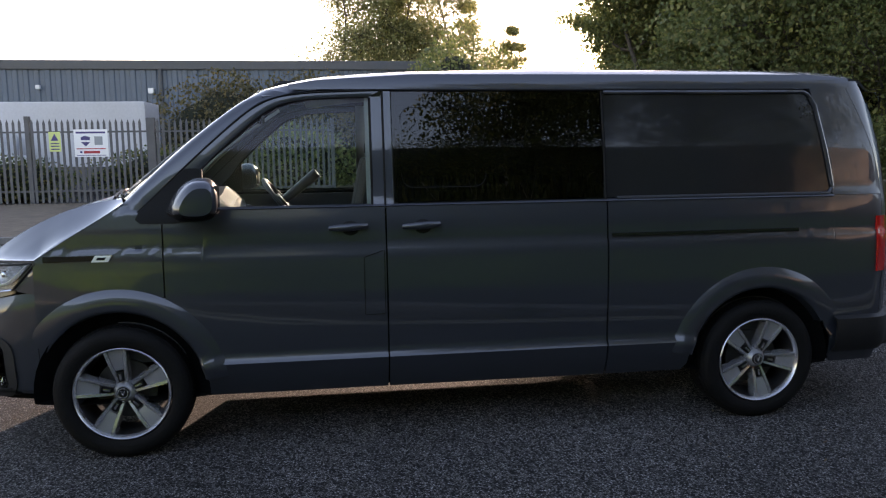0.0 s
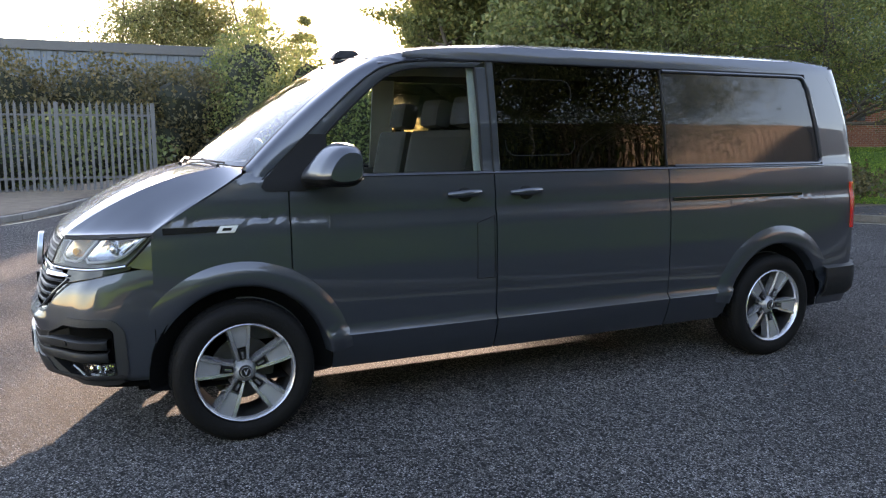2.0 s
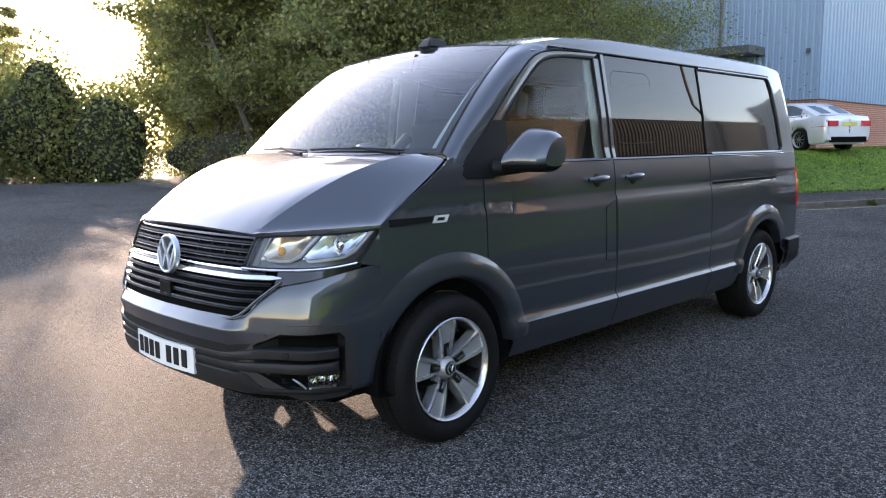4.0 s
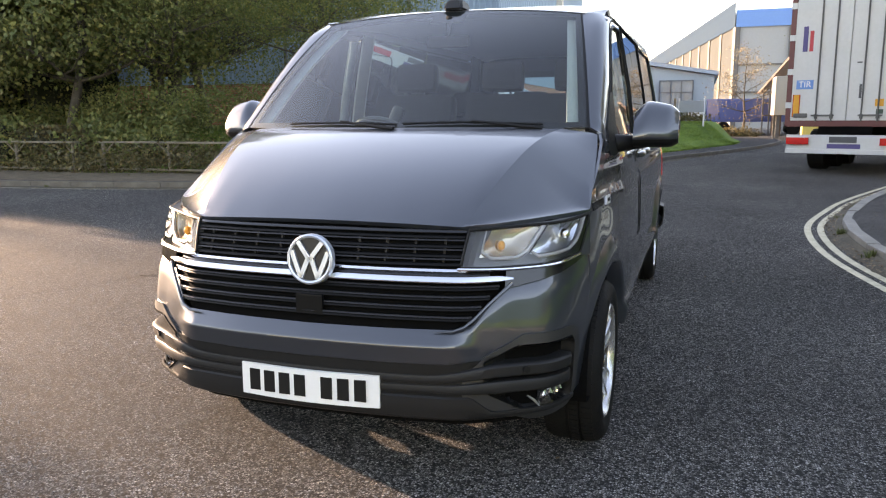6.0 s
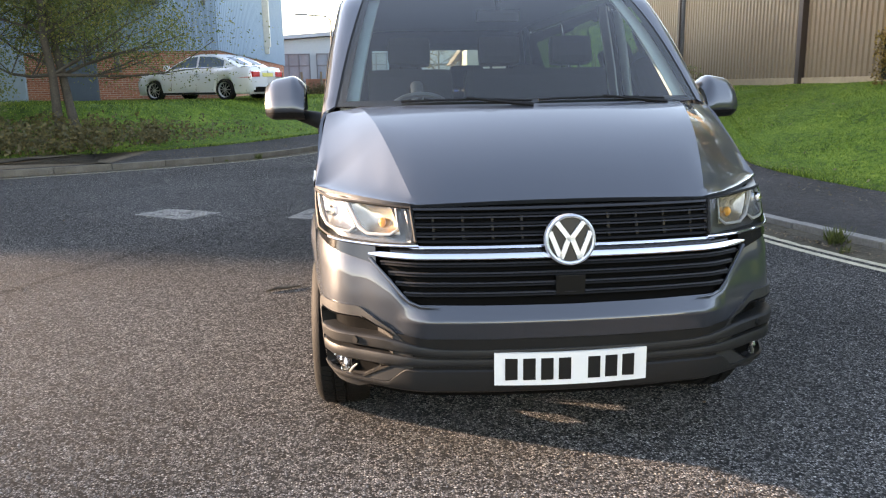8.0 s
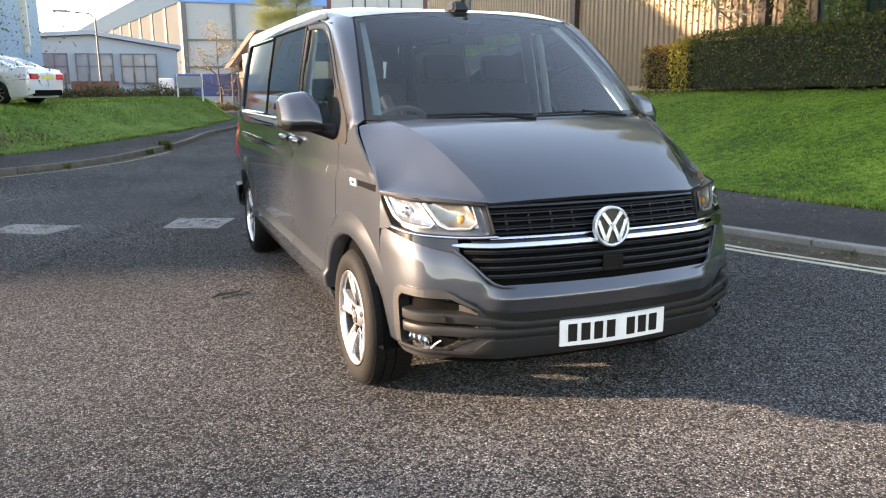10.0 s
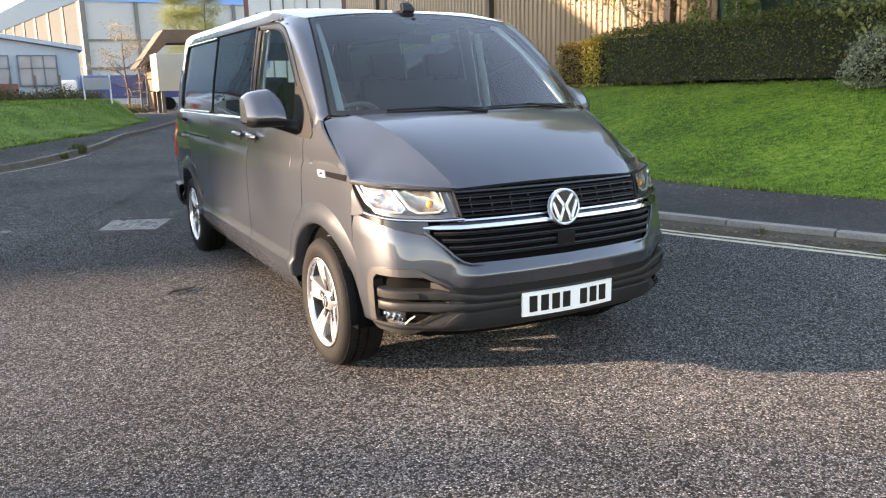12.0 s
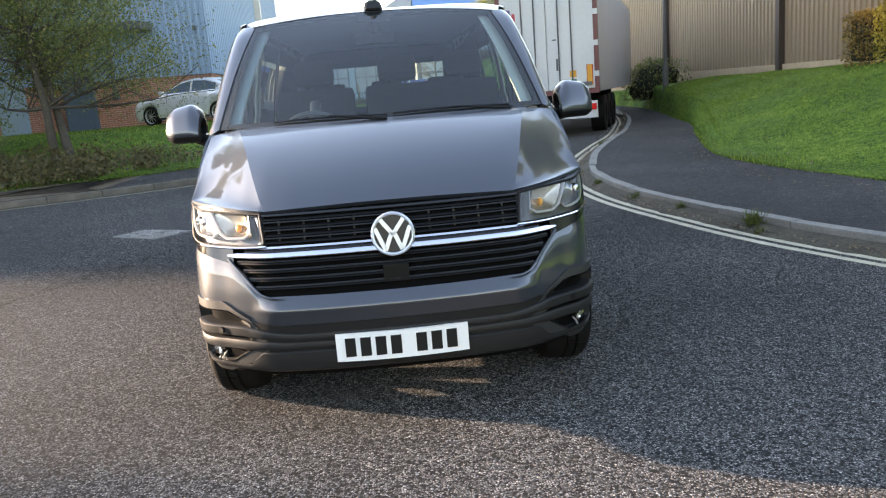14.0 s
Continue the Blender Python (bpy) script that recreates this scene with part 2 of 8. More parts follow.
def offset_line(pts, d):
    """The same line moved d metres to its left."""
    out = []
    for i, p in enumerate(pts):
        v = pts[min(i + 1, len(pts) - 1)] - pts[max(i - 1, 0)]
        v = v / (np.linalg.norm(v) + 1e-9)
        out.append(p + d * np.array((-v[1], v[0])))
    return out


def ribbon(name, a, b, za, zb, material, rows=1, parent=None, smooth=True, rise=None):
    """A strip of ground between two lines of equal count; rise(s, x, y): its height."""
    verts, faces = [], []
    n = len(a)
    for j in range(rows + 1):
        s = j / rows
        for p, q in zip(a, b):
            x, y = p * (1 - s) + q * s
            verts.append((x, y, rise(s, x, y) if rise else za * (1 - s) + zb * s))
    for j in range(rows):
        for i in range(n - 1):
            faces.append((j * n + i, j * n + i + 1, (j + 1) * n + i + 1, (j + 1) * n + i))
    return mesh_object(name, verts, faces, material, parent, smooth)


def resample(pts, n):
    pts = np.array(pts)
    d = np.r_[0, np.cumsum(np.linalg.norm(np.diff(pts, axis=0), axis=1))]
    s = np.linspace(0, d[-1], n)
    return [np.array((np.interp(v, d, pts[:, 0]), np.interp(v, d, pts[:, 1]))) for v in s]
# ---- ground, kerbs, pavements, lawns ----
tagged(mesh_object("ground", [(-900, -900, 0), (900, -900, 0), (900, 900, 0), (-900, 900, 0)], [(0, 1, 2, 3)], M_ROAD),
       "dark grey worn asphalt road with pale stone chips", "road", kind="structure")

KERB_EAST = curve_points([(9.5, -16), (7.0, -8), (5.6, -3.5), (4.42, -0.8), (3.82, 0.7), (3.30, 2.15), (3.01, 3.5), (2.80, 5.1), (2.87, 6.9), (3.28, 8.6), (3.82, 10.3), (4.87, 12.9), (5.75, 14.9), (6.6, 17.2), (8.0, 21.5), (9.4, 27), (10.3, 32), (11.2, 40), (14, 52)])
GRASS_EAST = curve_points([(12.0, -16), (9.4, -8), (7.7, -3.5), (6.6, -0.8), (5.85, 1.2), (5.32, 2.8), (5.12, 4.3), (4.95, 6.0), (5.05, 7.6), (5.45, 9.0), (6.3, 11.4), (7.65, 15.1), (8.4, 18), (9.4, 22), (10.8, 29), (11.8, 40), (15, 52)])
BACK_EAST = curve_points([(12.2, -16), (12.0, -8), (12, -3), (12, 0), (12, 2), (12, 4), (12, 6), (12, 8), (12, 10), (12, 13), (12, 17), (12, 23), (12, 30), (12.2, 40), (15.5, 52)])
KERB_WEST = curve_points([(-70, 21), (-45, 14.5), (-28, 10.8), (-20, 9.3), (-14, 8.75), (-10.5, 8.95), (-8.8, 9.3), (-7.45, 9.75), (-6.2, 10.35), (-5, 10.95), (-3.8, 11.75), (-2.9, 12.6), (-2.15, 13.7), (-1.5, 15.2), (-0.45, 18.1), (0.5, 22), (1.8, 25.5), (3.7, 31.5), (4.9, 37.5), (5.0, 42), (3.8, 45.5), (-2, 48.5), (-14, 51)])
GRASS_WEST = curve_points([(-70, 24), (-45, 17.5), (-28, 13), (-20, 11.3), (-14, 10.6), (-10.5, 11), (-7.7, 12.1), (-5.6, 13.5), (-4.2, 14.9), (-3.2, 16.6), (-2.5, 18.1), (-1.6, 19.9), (-0.4, 22.6), (0.3, 24.6), (1.2, 27.5), (2.6, 32.5), (3.0, 37.5), (2.6, 41), (1, 43), (-4, 45.5), (-14, 47)])
BACK_WEST = curve_points([(-70, 60), (-45, 50), (-30, 48), (-22, 46), (-16, 44), (-13, 42), (-11, 40), (-9, 38.5), (-8, 38), (-7, 37.5), (-6, 37), (-5.5, 37), (-5, 37), (-4.5, 37.5), (-4, 38), (-3.5, 38.5), (-3.2, 39), (-3.5, 39.5), (-6, 41), (-14, 43)])
KERB_SOUTH = curve_points([(-5.5, -22), (-7.4, -11), (-8.7, -5.5), (-10.1, -2.7), (-12.2, -1.45), (-15.4, -0.5), (-18.6, 1.4), (-26, 4.0), (-40, 8.6), (-70, 17)])
BACK_SOUTH = curve_points([(-17, -22), (-17.3, -11), (-17.35, -5.5), (-17.4, -4), (-17.6, -2.9), (-18, -2.2), (-20, -1), (-27, 1.6), (-41, 5.8), (-71, 14)])


def east_rise(s, x, y):
    u = min(max((x - 5.6) / 5.0, 0), 1)
    near = min(max(s / 0.06, 0), 1)
    top = 1.34 + 0.012 * (8 - y) if y < 20 else 1.2 - 0.03 * (y - 20)
    w = u * u * (3 - 2 * u) * 0.45 + u * 0.55
    return 0.125 + near * w * (top - 0.12) + 0.03 * noise.noise((x * 0.6, y * 0.6, 0))


def west_rise(s, x, y):
    u = min(s / 0.14, 1)
    return 0.125 + (0.93 + 0.05 * noise.noise((x * 0.3, y * 0.3, 2))) * u * u * (3 - 2 * u) * (1 if y > 0 else 0)


def kerb_line(name, line, side, label, material=M_KERB):
    """A row of concrete kerb stones along a line, each a stone of its own; side: +1 when the pavement lies to its left."""
    top = thing(name, label, "kerb")
    top["kind"] = "structure"
    pts = resample(line, max(2, int(sum(np.linalg.norm(b - a) for a, b in zip(line, line[1:])) / 0.915)))
    for i, (a, b) in enumerate(zip(pts, pts[1:])):
        d = b - a
        size = np.linalg.norm(d)
        bm = bmesh.new()
        lift = random.uniform(-0.006, 0.006)
        box(bm, (0.006, 0, -0.05), (size - 0.006, 0.125 * side, 0.118 + lift), 0.012)
        ob = part("kerb_stone", bm, material, top)
        ob.matrix_world = pose(a[0], a[1], 0, 0, 0, math.degrees(math.atan2(d[1], d[0])))
    return top


def line_on_road(name, line, d, width, material, label, z=0.004):
    a, b = offset_line(line, d - width / 2), offset_line(line, d + width / 2)
    return tagged(ribbon(name, a, b, z, z, material), label, "road marking", kind="structure")


def between(line, lo, hi):
    return [p for p in line if lo <= p[1] <= hi]


n = 220
tagged(ribbon("pavement_east", offset_line(resample(KERB_EAST, n), -0.10), resample(GRASS_EAST, n), 0.115, 0.125, M_PAVE, 4), "dark asphalt pavement along the kerb", "pavement", kind="structure")
lawn_east = tagged(ribbon("lawn_east", resample(GRASS_EAST, n), resample(BACK_EAST, n), 0, 0, M_GRASS, 40, rise=east_rise), "bright green mown lawn rising to a hedge", "lawn", kind="structure")
tagged(ribbon("pavement_west", offset_line(resample(KERB_WEST, n), 0.10), resample(GRASS_WEST, n), 0.115, 0.125, M_PAVE, 4), "dark asphalt pavement beside the verge", "pavement", kind="structure")
west_soil = [p for p in KERB_WEST if -30 < p[0] < -5.2]
tagged(ribbon("verge_west", offset_line(west_soil, 0.13), offset_line(west_soil, 2.3), 0.130, 0.16, M_SOIL, 6), "brown verge with leaf litter behind the kerb", "verge", kind="structure")
lawn_west = tagged(ribbon("lawn_west", resample(GRASS_WEST, n), resample(BACK_WEST, n), 0, 0, M_GRASS, 40, rise=west_rise), "green grass bank rising from the pavement", "lawn", kind="structure")
tagged(ribbon("verge_south", offset_line(resample(KERB_SOUTH, n), 0.10), resample(BACK_SOUTH, n), 0.11, 0.15, M_SOIL, 6), "brown verge with leaf litter before a fence", "verge", kind="structure")
kerb_line("kerb_east", between(KERB_EAST, -7, 30), -1, "weathered concrete kerb stones beside the lawn")
kerb_line("kerb_west", [p for p in KERB_WEST if -30 < p[0] and p[1] < 47], 1, "dirty brown concrete kerb stones below the bank", M_KERBDIRTY)
kerb_line("kerb_south", [p for p in KERB_SOUTH if -40 < p[0] and p[1] > -15], -1, "weathered concrete kerb stones before the fence")
for d in (0.225, 0.365):
    line_on_road("yellow_line", between(KERB_EAST, -7, 32), d, 0.075, M_YELLOW, "worn pale yellow no-parking line on the road")
for d in (-0.35,):
    line_on_road("yellow_line", [p for p in KERB_SOUTH if -45 < p[0] and p[1] > -5], d, 0.075, M_YELLOW, "worn pale yellow no-parking line on the road")
line_on_road("edge_line", [p for p in KERB_WEST if -16 < p[0] < -1.2 and p[1] < 20], -0.26, 0.06, M_YELLOW, "worn pale yellow line beside the kerb")
# ---- the van ----
M_PAINT = mat("metallic_grey_paint", (0.030, 0.0365, 0.047), 0.40, 0.42, var=0.05, scale=0.8, fine=900, coat=1.0)
M_BLACK = mat("black_grained_plastic", (0.0055, 0.0055, 0.0058), 0.55, var=0.15, fine=300, bump=0.15, spec=0.22)
M_GLOSSBLACK = mat("gloss_black_trim", (0.010, 0.010, 0.011), 0.12, var=0.05)
M_GREYPLASTIC = mat("dark_grey_bumper_plastic", (0.0135, 0.0137, 0.0142), 0.5, var=0.12, fine=300, bump=0.1, spec=0.25)
M_BEZEL = mat("satin_grey_bezel", (0.024, 0.0245, 0.0255), 0.5, 0.1, var=0.08, fine=300, bump=0.05)
M_CHROME = mat("chrome_trim", (0.78, 0.78, 0.80), 0.06, 1.0, var=0.02)
M_SATIN = mat("satin_bright_metal", (0.86, 0.86, 0.87), 0.32, 0.6, var=0.03)
M_BADGE = mat("polished_badge_metal", (0.52, 0.56, 0.62), 0.38, 0.7, var=0.03)
M_GRILLE = mat("black_grille_plastic", (0.0032, 0.0032, 0.0034), 0.5, var=0.1, fine=200, spec=0.15)
M_SLAT = mat("satin_grey_slat", (0.019, 0.019, 0.0205), 0.36, 0.1, var=0.05, spec=0.3)
M_ALLOY = mat("silver_alloy", (0.52, 0.52, 0.53), 0.25, 0.75, var=0.05, fine=120)
M_ALLOYGREY = mat("grey_alloy_face", (0.38, 0.385, 0.39), 0.32, 0.5, var=0.06, fine=120)
M_BARREL = mat("dark_rim_inside", (0.035, 0.034, 0.034), 0.45, 0.5, var=0.2)
M_DISC = mat("brake_disc_steel", (0.07, 0.066, 0.063), 0.5, 0.7, var=0.2)
M_TYRE = mat("tyre_rubber", (0.0075, 0.0073, 0.0072), 0.7, var=0.25, scale=9, fine=80, bump=0.3, spec=0.15)
M_SEAL = mat("black_rubber_seal", (0.004, 0.004, 0.004), 0.6, var=0.1, spec=0.25)
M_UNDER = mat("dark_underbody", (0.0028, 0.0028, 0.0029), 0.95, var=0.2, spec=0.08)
M_LAMPINNER = mat("lamp_reflector", (0.42, 0.44, 0.47), 0.2, 0.9, var=0.06, scale=20)
M_FOG = mat("fog_lamp_lens", (0.035, 0.036, 0.038), 0.1, 0.3, var=0.4, scale=40, fine=90, coat=1.0)
M_LAMPDARK = mat("lamp_housing", (0.085, 0.088, 0.094), 0.32, 0.3, var=0.1, scale=20)
M_ORANGE = mat("amber_indicator", (0.80, 0.34, 0.06), 0.3, 0.1, var=0.05)
M_AMBERBOWL = mat("amber_tinted_reflector", (0.42, 0.36, 0.28), 0.2, 0.8, var=0.2, scale=30)
M_RED = mat("red_lamp_plastic", (0.55, 0.015, 0.012), 0.12, var=0.1, scale=30, coat=1.0)
M_WHITE = mat("white_plate", (0.66, 0.66, 0.655), 0.35, var=0.03)
M_GUIDE = mat("frosted_light_guide", (0.36, 0.365, 0.375), 0.3, var=0.05)
M_CABIN = mat("dark_cabin_trim", (0.055, 0.056, 0.058), 0.7, var=0.15, fine=120, bump=0.2)
M_WHEELRIM = mat("dark_grey_leather", (0.06, 0.06, 0.061), 0.4, var=0.1, fine=200, bump=0.1)
M_DASH = mat("grey_dashboard_plastic", (0.13, 0.131, 0.134), 0.6, var=0.12, fine=150, bump=0.15)
M_PALETRIM = mat("pale_grey_pillar_trim", (0.42, 0.44, 0.42), 0.7, var=0.06)
M_SEAT = mat("dark_grey_seat_cloth", (0.008, 0.0082, 0.009), 0.9, var=0.2, fine=200, bump=0.3)
M_SCREEN = glass("windscreen_glass", (0.70, 0.84, 0.83), ior=1.60, dust_haze=0.010)
M_CLEAR = glass("side_glass", (0.80, 0.90, 0.86), ior=1.42)
M_TINT = glass("privacy_glass", (0.03, 0.032, 0.032), ior=1.6)
M_LENS = glass("lamp_lens", (0.95, 0.96, 0.97), ior=1.45)
M_PANEL = mat("dark_blanked_quarter_glass", (0.018, 0.019, 0.020), 0.06, 0.0, var=0.04, coat=0.3, spec=0.4)

van = thing("van", "dark metallic grey long van with chrome grille bar", "van")

# plan of the bumper line at mid height: half width against length
PLAN = [(0, -0.895), (0.25, -0.887), (0.42, -0.868), (0.52, -0.848), (0.62, -0.795), (0.70, -0.742), (0.76, -0.705), (0.80, -0.665), (0.835, -0.59), (0.858, -0.50), (0.872, -0.40), (0.884, -0.28), (0.895, -0.10), (0.908, 0.12), (0.92, 0.40), (0.925, 0.70)]
PLANC = curve_points(PLAN, 0.02)
PLAN_S = np.r_[0, np.cumsum([np.linalg.norm(b - a) for a, b in zip(PLANC, PLANC[1:])])]
PLAN_X, PLAN_Y = np.array([p[0] for p in PLANC]), np.array([p[1] for p in PLANC])
PROF_Z = [0.20, 0.26, 0.32, 0.40, 0.466, 0.498, 0.62, 0.80, 0.95, 1.00, 1.030, 1.049, 1.056, 1.064, 1.14, 1.22, 1.245, 1.26, 1.50, 1.81, 1.85, 1.885, 1.915]
PROF_X = [0.80, 0.86, 0.893, 0.924, 0.938, 0.917, 0.924, 0.927, 0.922, 0.9185, 0.9145, 0.9105, 0.9030, 0.9045, 0.9010, 0.890, 0.884, 0.874, 0.842, 0.782, 0.775, 0.764, 0.748]
NOSE_Z = [0.20, 0.27, 0.36, 0.44, 0.60, 0.67, 0.76, 0.85, 0.93, 0.985, 1.05]
NOSE_Y = [0.16, 0.085, 0.012, 0.0, -0.005, 0.002, 0.025, 0.060, 0.092, 0.120, 0.20]


NOSE_PZ = [0.20, 0.27, 0.36, 0.45, 0.55, 0.62, 0.80, 0.95, 1.05]
NOSE_PX = [-0.10, -0.055, -0.024, -0.012, -0.005, 0.0, 0.001, -0.004, -0.016]


def s_of_x(x):
    return float(np.interp(abs(x), PLAN_X, PLAN_S))


def s_of_y(y):
    return float(np.interp(y, PLAN_Y, PLAN_S))


def nose(s, z, d=0.0):
    """The skin of the van's front, s metres round from its middle at height z, d metres outside it. s < 0: the right side."""
    sign = -1 if s < 0 else 1
    a = abs(s)

    def at(a):
        x, y = np.interp(a, PLAN_S, PLAN_X), np.interp(a, PLAN_S, PLAN_Y)
        w = min(max((-y - 0.30) / 0.3, 0), 1)
        side = min(max((x - 0.70) / 0.2, 0), 1)
        return x + side * np.interp(z, NOSE_PZ, NOSE_PX), y + w * np.interp(z, NOSE_Z, NOSE_Y)
    x, y = at(a)
    if d:
        x1, y1 = at(min(a + 0.01, PLAN_S[-1]))
        x0, y0 = at(max(a - 0.01, 0)) if a > 0.01 else (-at(0.01)[0], at(0.01)[1])
        v = Vector((y1 - y0, -(x1 - x0), 0)).normalized()
        x, y = x + d * v.x, y + d * v.y
    return Vector((sign * x, y, z))


def side(y, z, d=0.0, sign=1):
    """The skin of the van's side."""
    x = float(np.interp(z, PROF_Z, PROF_X))
    if y < 0.7:
        x += float(np.interp(y, PLAN_Y, PLAN_X)) - 0.925 if y > -0.6 else float(np.interp(-0.6, PLAN_Y, PLAN_X)) - 0.925
    if y > 3.6:
        q = y + 0.10 * max(0.0, (z - 1.25) / 0.6) ** 1.6
        u = (q - 3.6) / 0.62
        x -= 0.03 * u * u + (0.11 * ((q - 4.08) / 0.16) ** 2 if q > 4.08 else 0)
    return Vector((sign * (x + d), y, z))


def tail_y(z):
    """Where the tailgate stands at height z: upright below, leaning forward beside its window."""
    return 4.30 - 0.17 * max(0.0, (z - 0.6) / 1.2) ** 3


def roof_edge(y):
    """Height of the roof's side edge."""
    return float(np.interp(y, [0.69, 1.0, 1.5, 3.7, 3.97, 4.1], [1.828, 1.881, 1.912, 1.912, 1.890, 1.870]))


def sheet(bm, rows, rim=0.0, centre=None):
    """A skin from rows of points; rim: its edges turn in by that much, towards centre."""
    grid = [[bm.verts.new(p) for p in row] for row in rows]
    for a, b in zip(grid, grid[1:]):
        for i in range(len(a) - 1):
            bm.faces.new((a[i], a[i + 1], b[i + 1], b[i]))
    if rim:
        edge = grid[0] + [r[-1] for r in grid[1:]] + grid[-1][-2::-1] + [r[0] for r in grid[-2:0:-1]]
        bm.normal_update()
        c = Vector(centre) if centre else Vector((0, 1.7, 0.9))
        inner = []
        for v in edge:
            w = v.normal if v.normal.dot(v.co - c) < 0 else -v.normal
            inner.append(bm.verts.new(v.co + rim * w))
        for i in range(len(edge)):
            j = (i + 1) % len(edge)
            bm.faces.new((edge[i], edge[j], inner[j], inner[i]))
    return grid


ARCH_R, HUB_Z, AXLE_R = 0.425, 0.335, 3.40


def low_edge(y):
    """The lower edge of the side skin, with the wheel arches cut out."""
    for c in (0.0, AXLE_R):
        if abs(y - c) < ARCH_R:
            return max(0.295, HUB_Z + math.sqrt(ARCH_R ** 2 - (y - c) ** 2))
    return 0.295


GAP_Y = [-0.40, -0.38, -0.28, -0.09, 0.03, 0.06, 0.12, 0.35, 0.62, 0.80, 0.95, 1.3]
GAP_Z = [1.000, 1.012, 1.080, 1.190, 1.268, 1.285, 1.250, 1.45, 1.69, 1.790, 1.82, 1.825]


def stations(y0, y1, step=0.03):
    """Even steps with more of them where the arches rise."""
    ys = list(np.linspace(y0, y1, max(3, int((y1 - y0) / step))))
    for c in (0.0, AXLE_R):
        for a in np.linspace(0, math.pi, 41):
            y = c + ARCH_R * math.cos(a)
            if y0 < y < y1:
                ys.append(y)
    return sorted(ys)


def side_panel(name, y0, y1, top, sign, material, parent, d=0.0, rim=0.012, low=low_edge, n=30, label="", skew=None, step=0.03):
    """A panel of the side between two gaps; skew(z): how far its ends lean."""
    bm = bmesh.new()
    cols = []
    for y in stations(y0, y1, step):
        lo, hi = low(y), top(y) if callable(top) else top
        f = np.linspace(0, 1, n)
        creases = [lo + t * (hi - lo) for t in f]
        for z in (0.466, 0.498, 1.030, 1.048, 1.056, 1.245, 1.26):
            if lo < z < hi:
                k = min(range(1, n - 1), key=lambda q: abs(creases[q] - z))
                if abs(creases[k] - z) < (hi - lo) / n:
                    creases[k] = z
        u = (y - y0) / (y1 - y0)
        cols.append([side(y + (skew(z, u) if skew else 0), z, d, sign) for z in creases])
    sheet(bm, cols, rim)
    return part(name, bm, material, parent, label, smooth=True)


def band(bm, fn, s0, s1, lo, hi, d=0.0, n=40, m=4, rim=0.006):
    """A patch on the front skin between s0 and s1, from lo(s) to hi(s)."""
    rows = []
    for s in np.linspace(s0, s1, n):
        a, b = lo(s) if callable(lo) else lo, hi(s) if callable(hi) else hi
        rows.append([fn(s, a + (b - a) * k / m, d(k / m) if callable(d) else d) for k in range(m + 1)])
    sheet(bm, rows, rim)


# gap backing: near-black shell close behind the skin, coloured as the shade between panels
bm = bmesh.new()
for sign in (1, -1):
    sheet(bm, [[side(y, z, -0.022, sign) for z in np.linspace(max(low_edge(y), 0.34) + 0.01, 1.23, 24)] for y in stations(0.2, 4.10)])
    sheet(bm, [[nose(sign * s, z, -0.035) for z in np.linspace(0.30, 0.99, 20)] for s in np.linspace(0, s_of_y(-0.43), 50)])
part("gap_backing", bm, M_UNDER, van, "near-black backing put in as shade in the panel gaps")
bm = bmesh.new()
box(bm, (-0.50, -0.56, 0.27), (0.50, -0.44, 0.45))
box(bm, (-0.62, -0.46, 0.23), (0.62, 4.15, 0.42))
box(bm, (-0.84, 0.46, 0.30), (0.84, 2.94, 0.44), 0.02)
box(bm, (-0.84, 3.86, 0.34), (0.84, 4.15, 0.60), 0.02)
part("underbody", bm, M_UNDER, van, "dark underside of the van")
# boxes added below the floor to keep low sun off the road there
bm = bmesh.new()
box(bm, (-0.62, 0.62, 0.128), (-0.10, 2.86, 0.34), 0.03)
box(bm, (-0.50, -0.38, 0.17), (0.50, 0.50, 0.30), 0.03)
box(bm, (-0.48, -0.54, 0.222), (0.48, -0.36, 0.32), 0.02)
part("under_sun_block", bm, M_UNDER, van, "dark boxes added under the floor to block the sun")

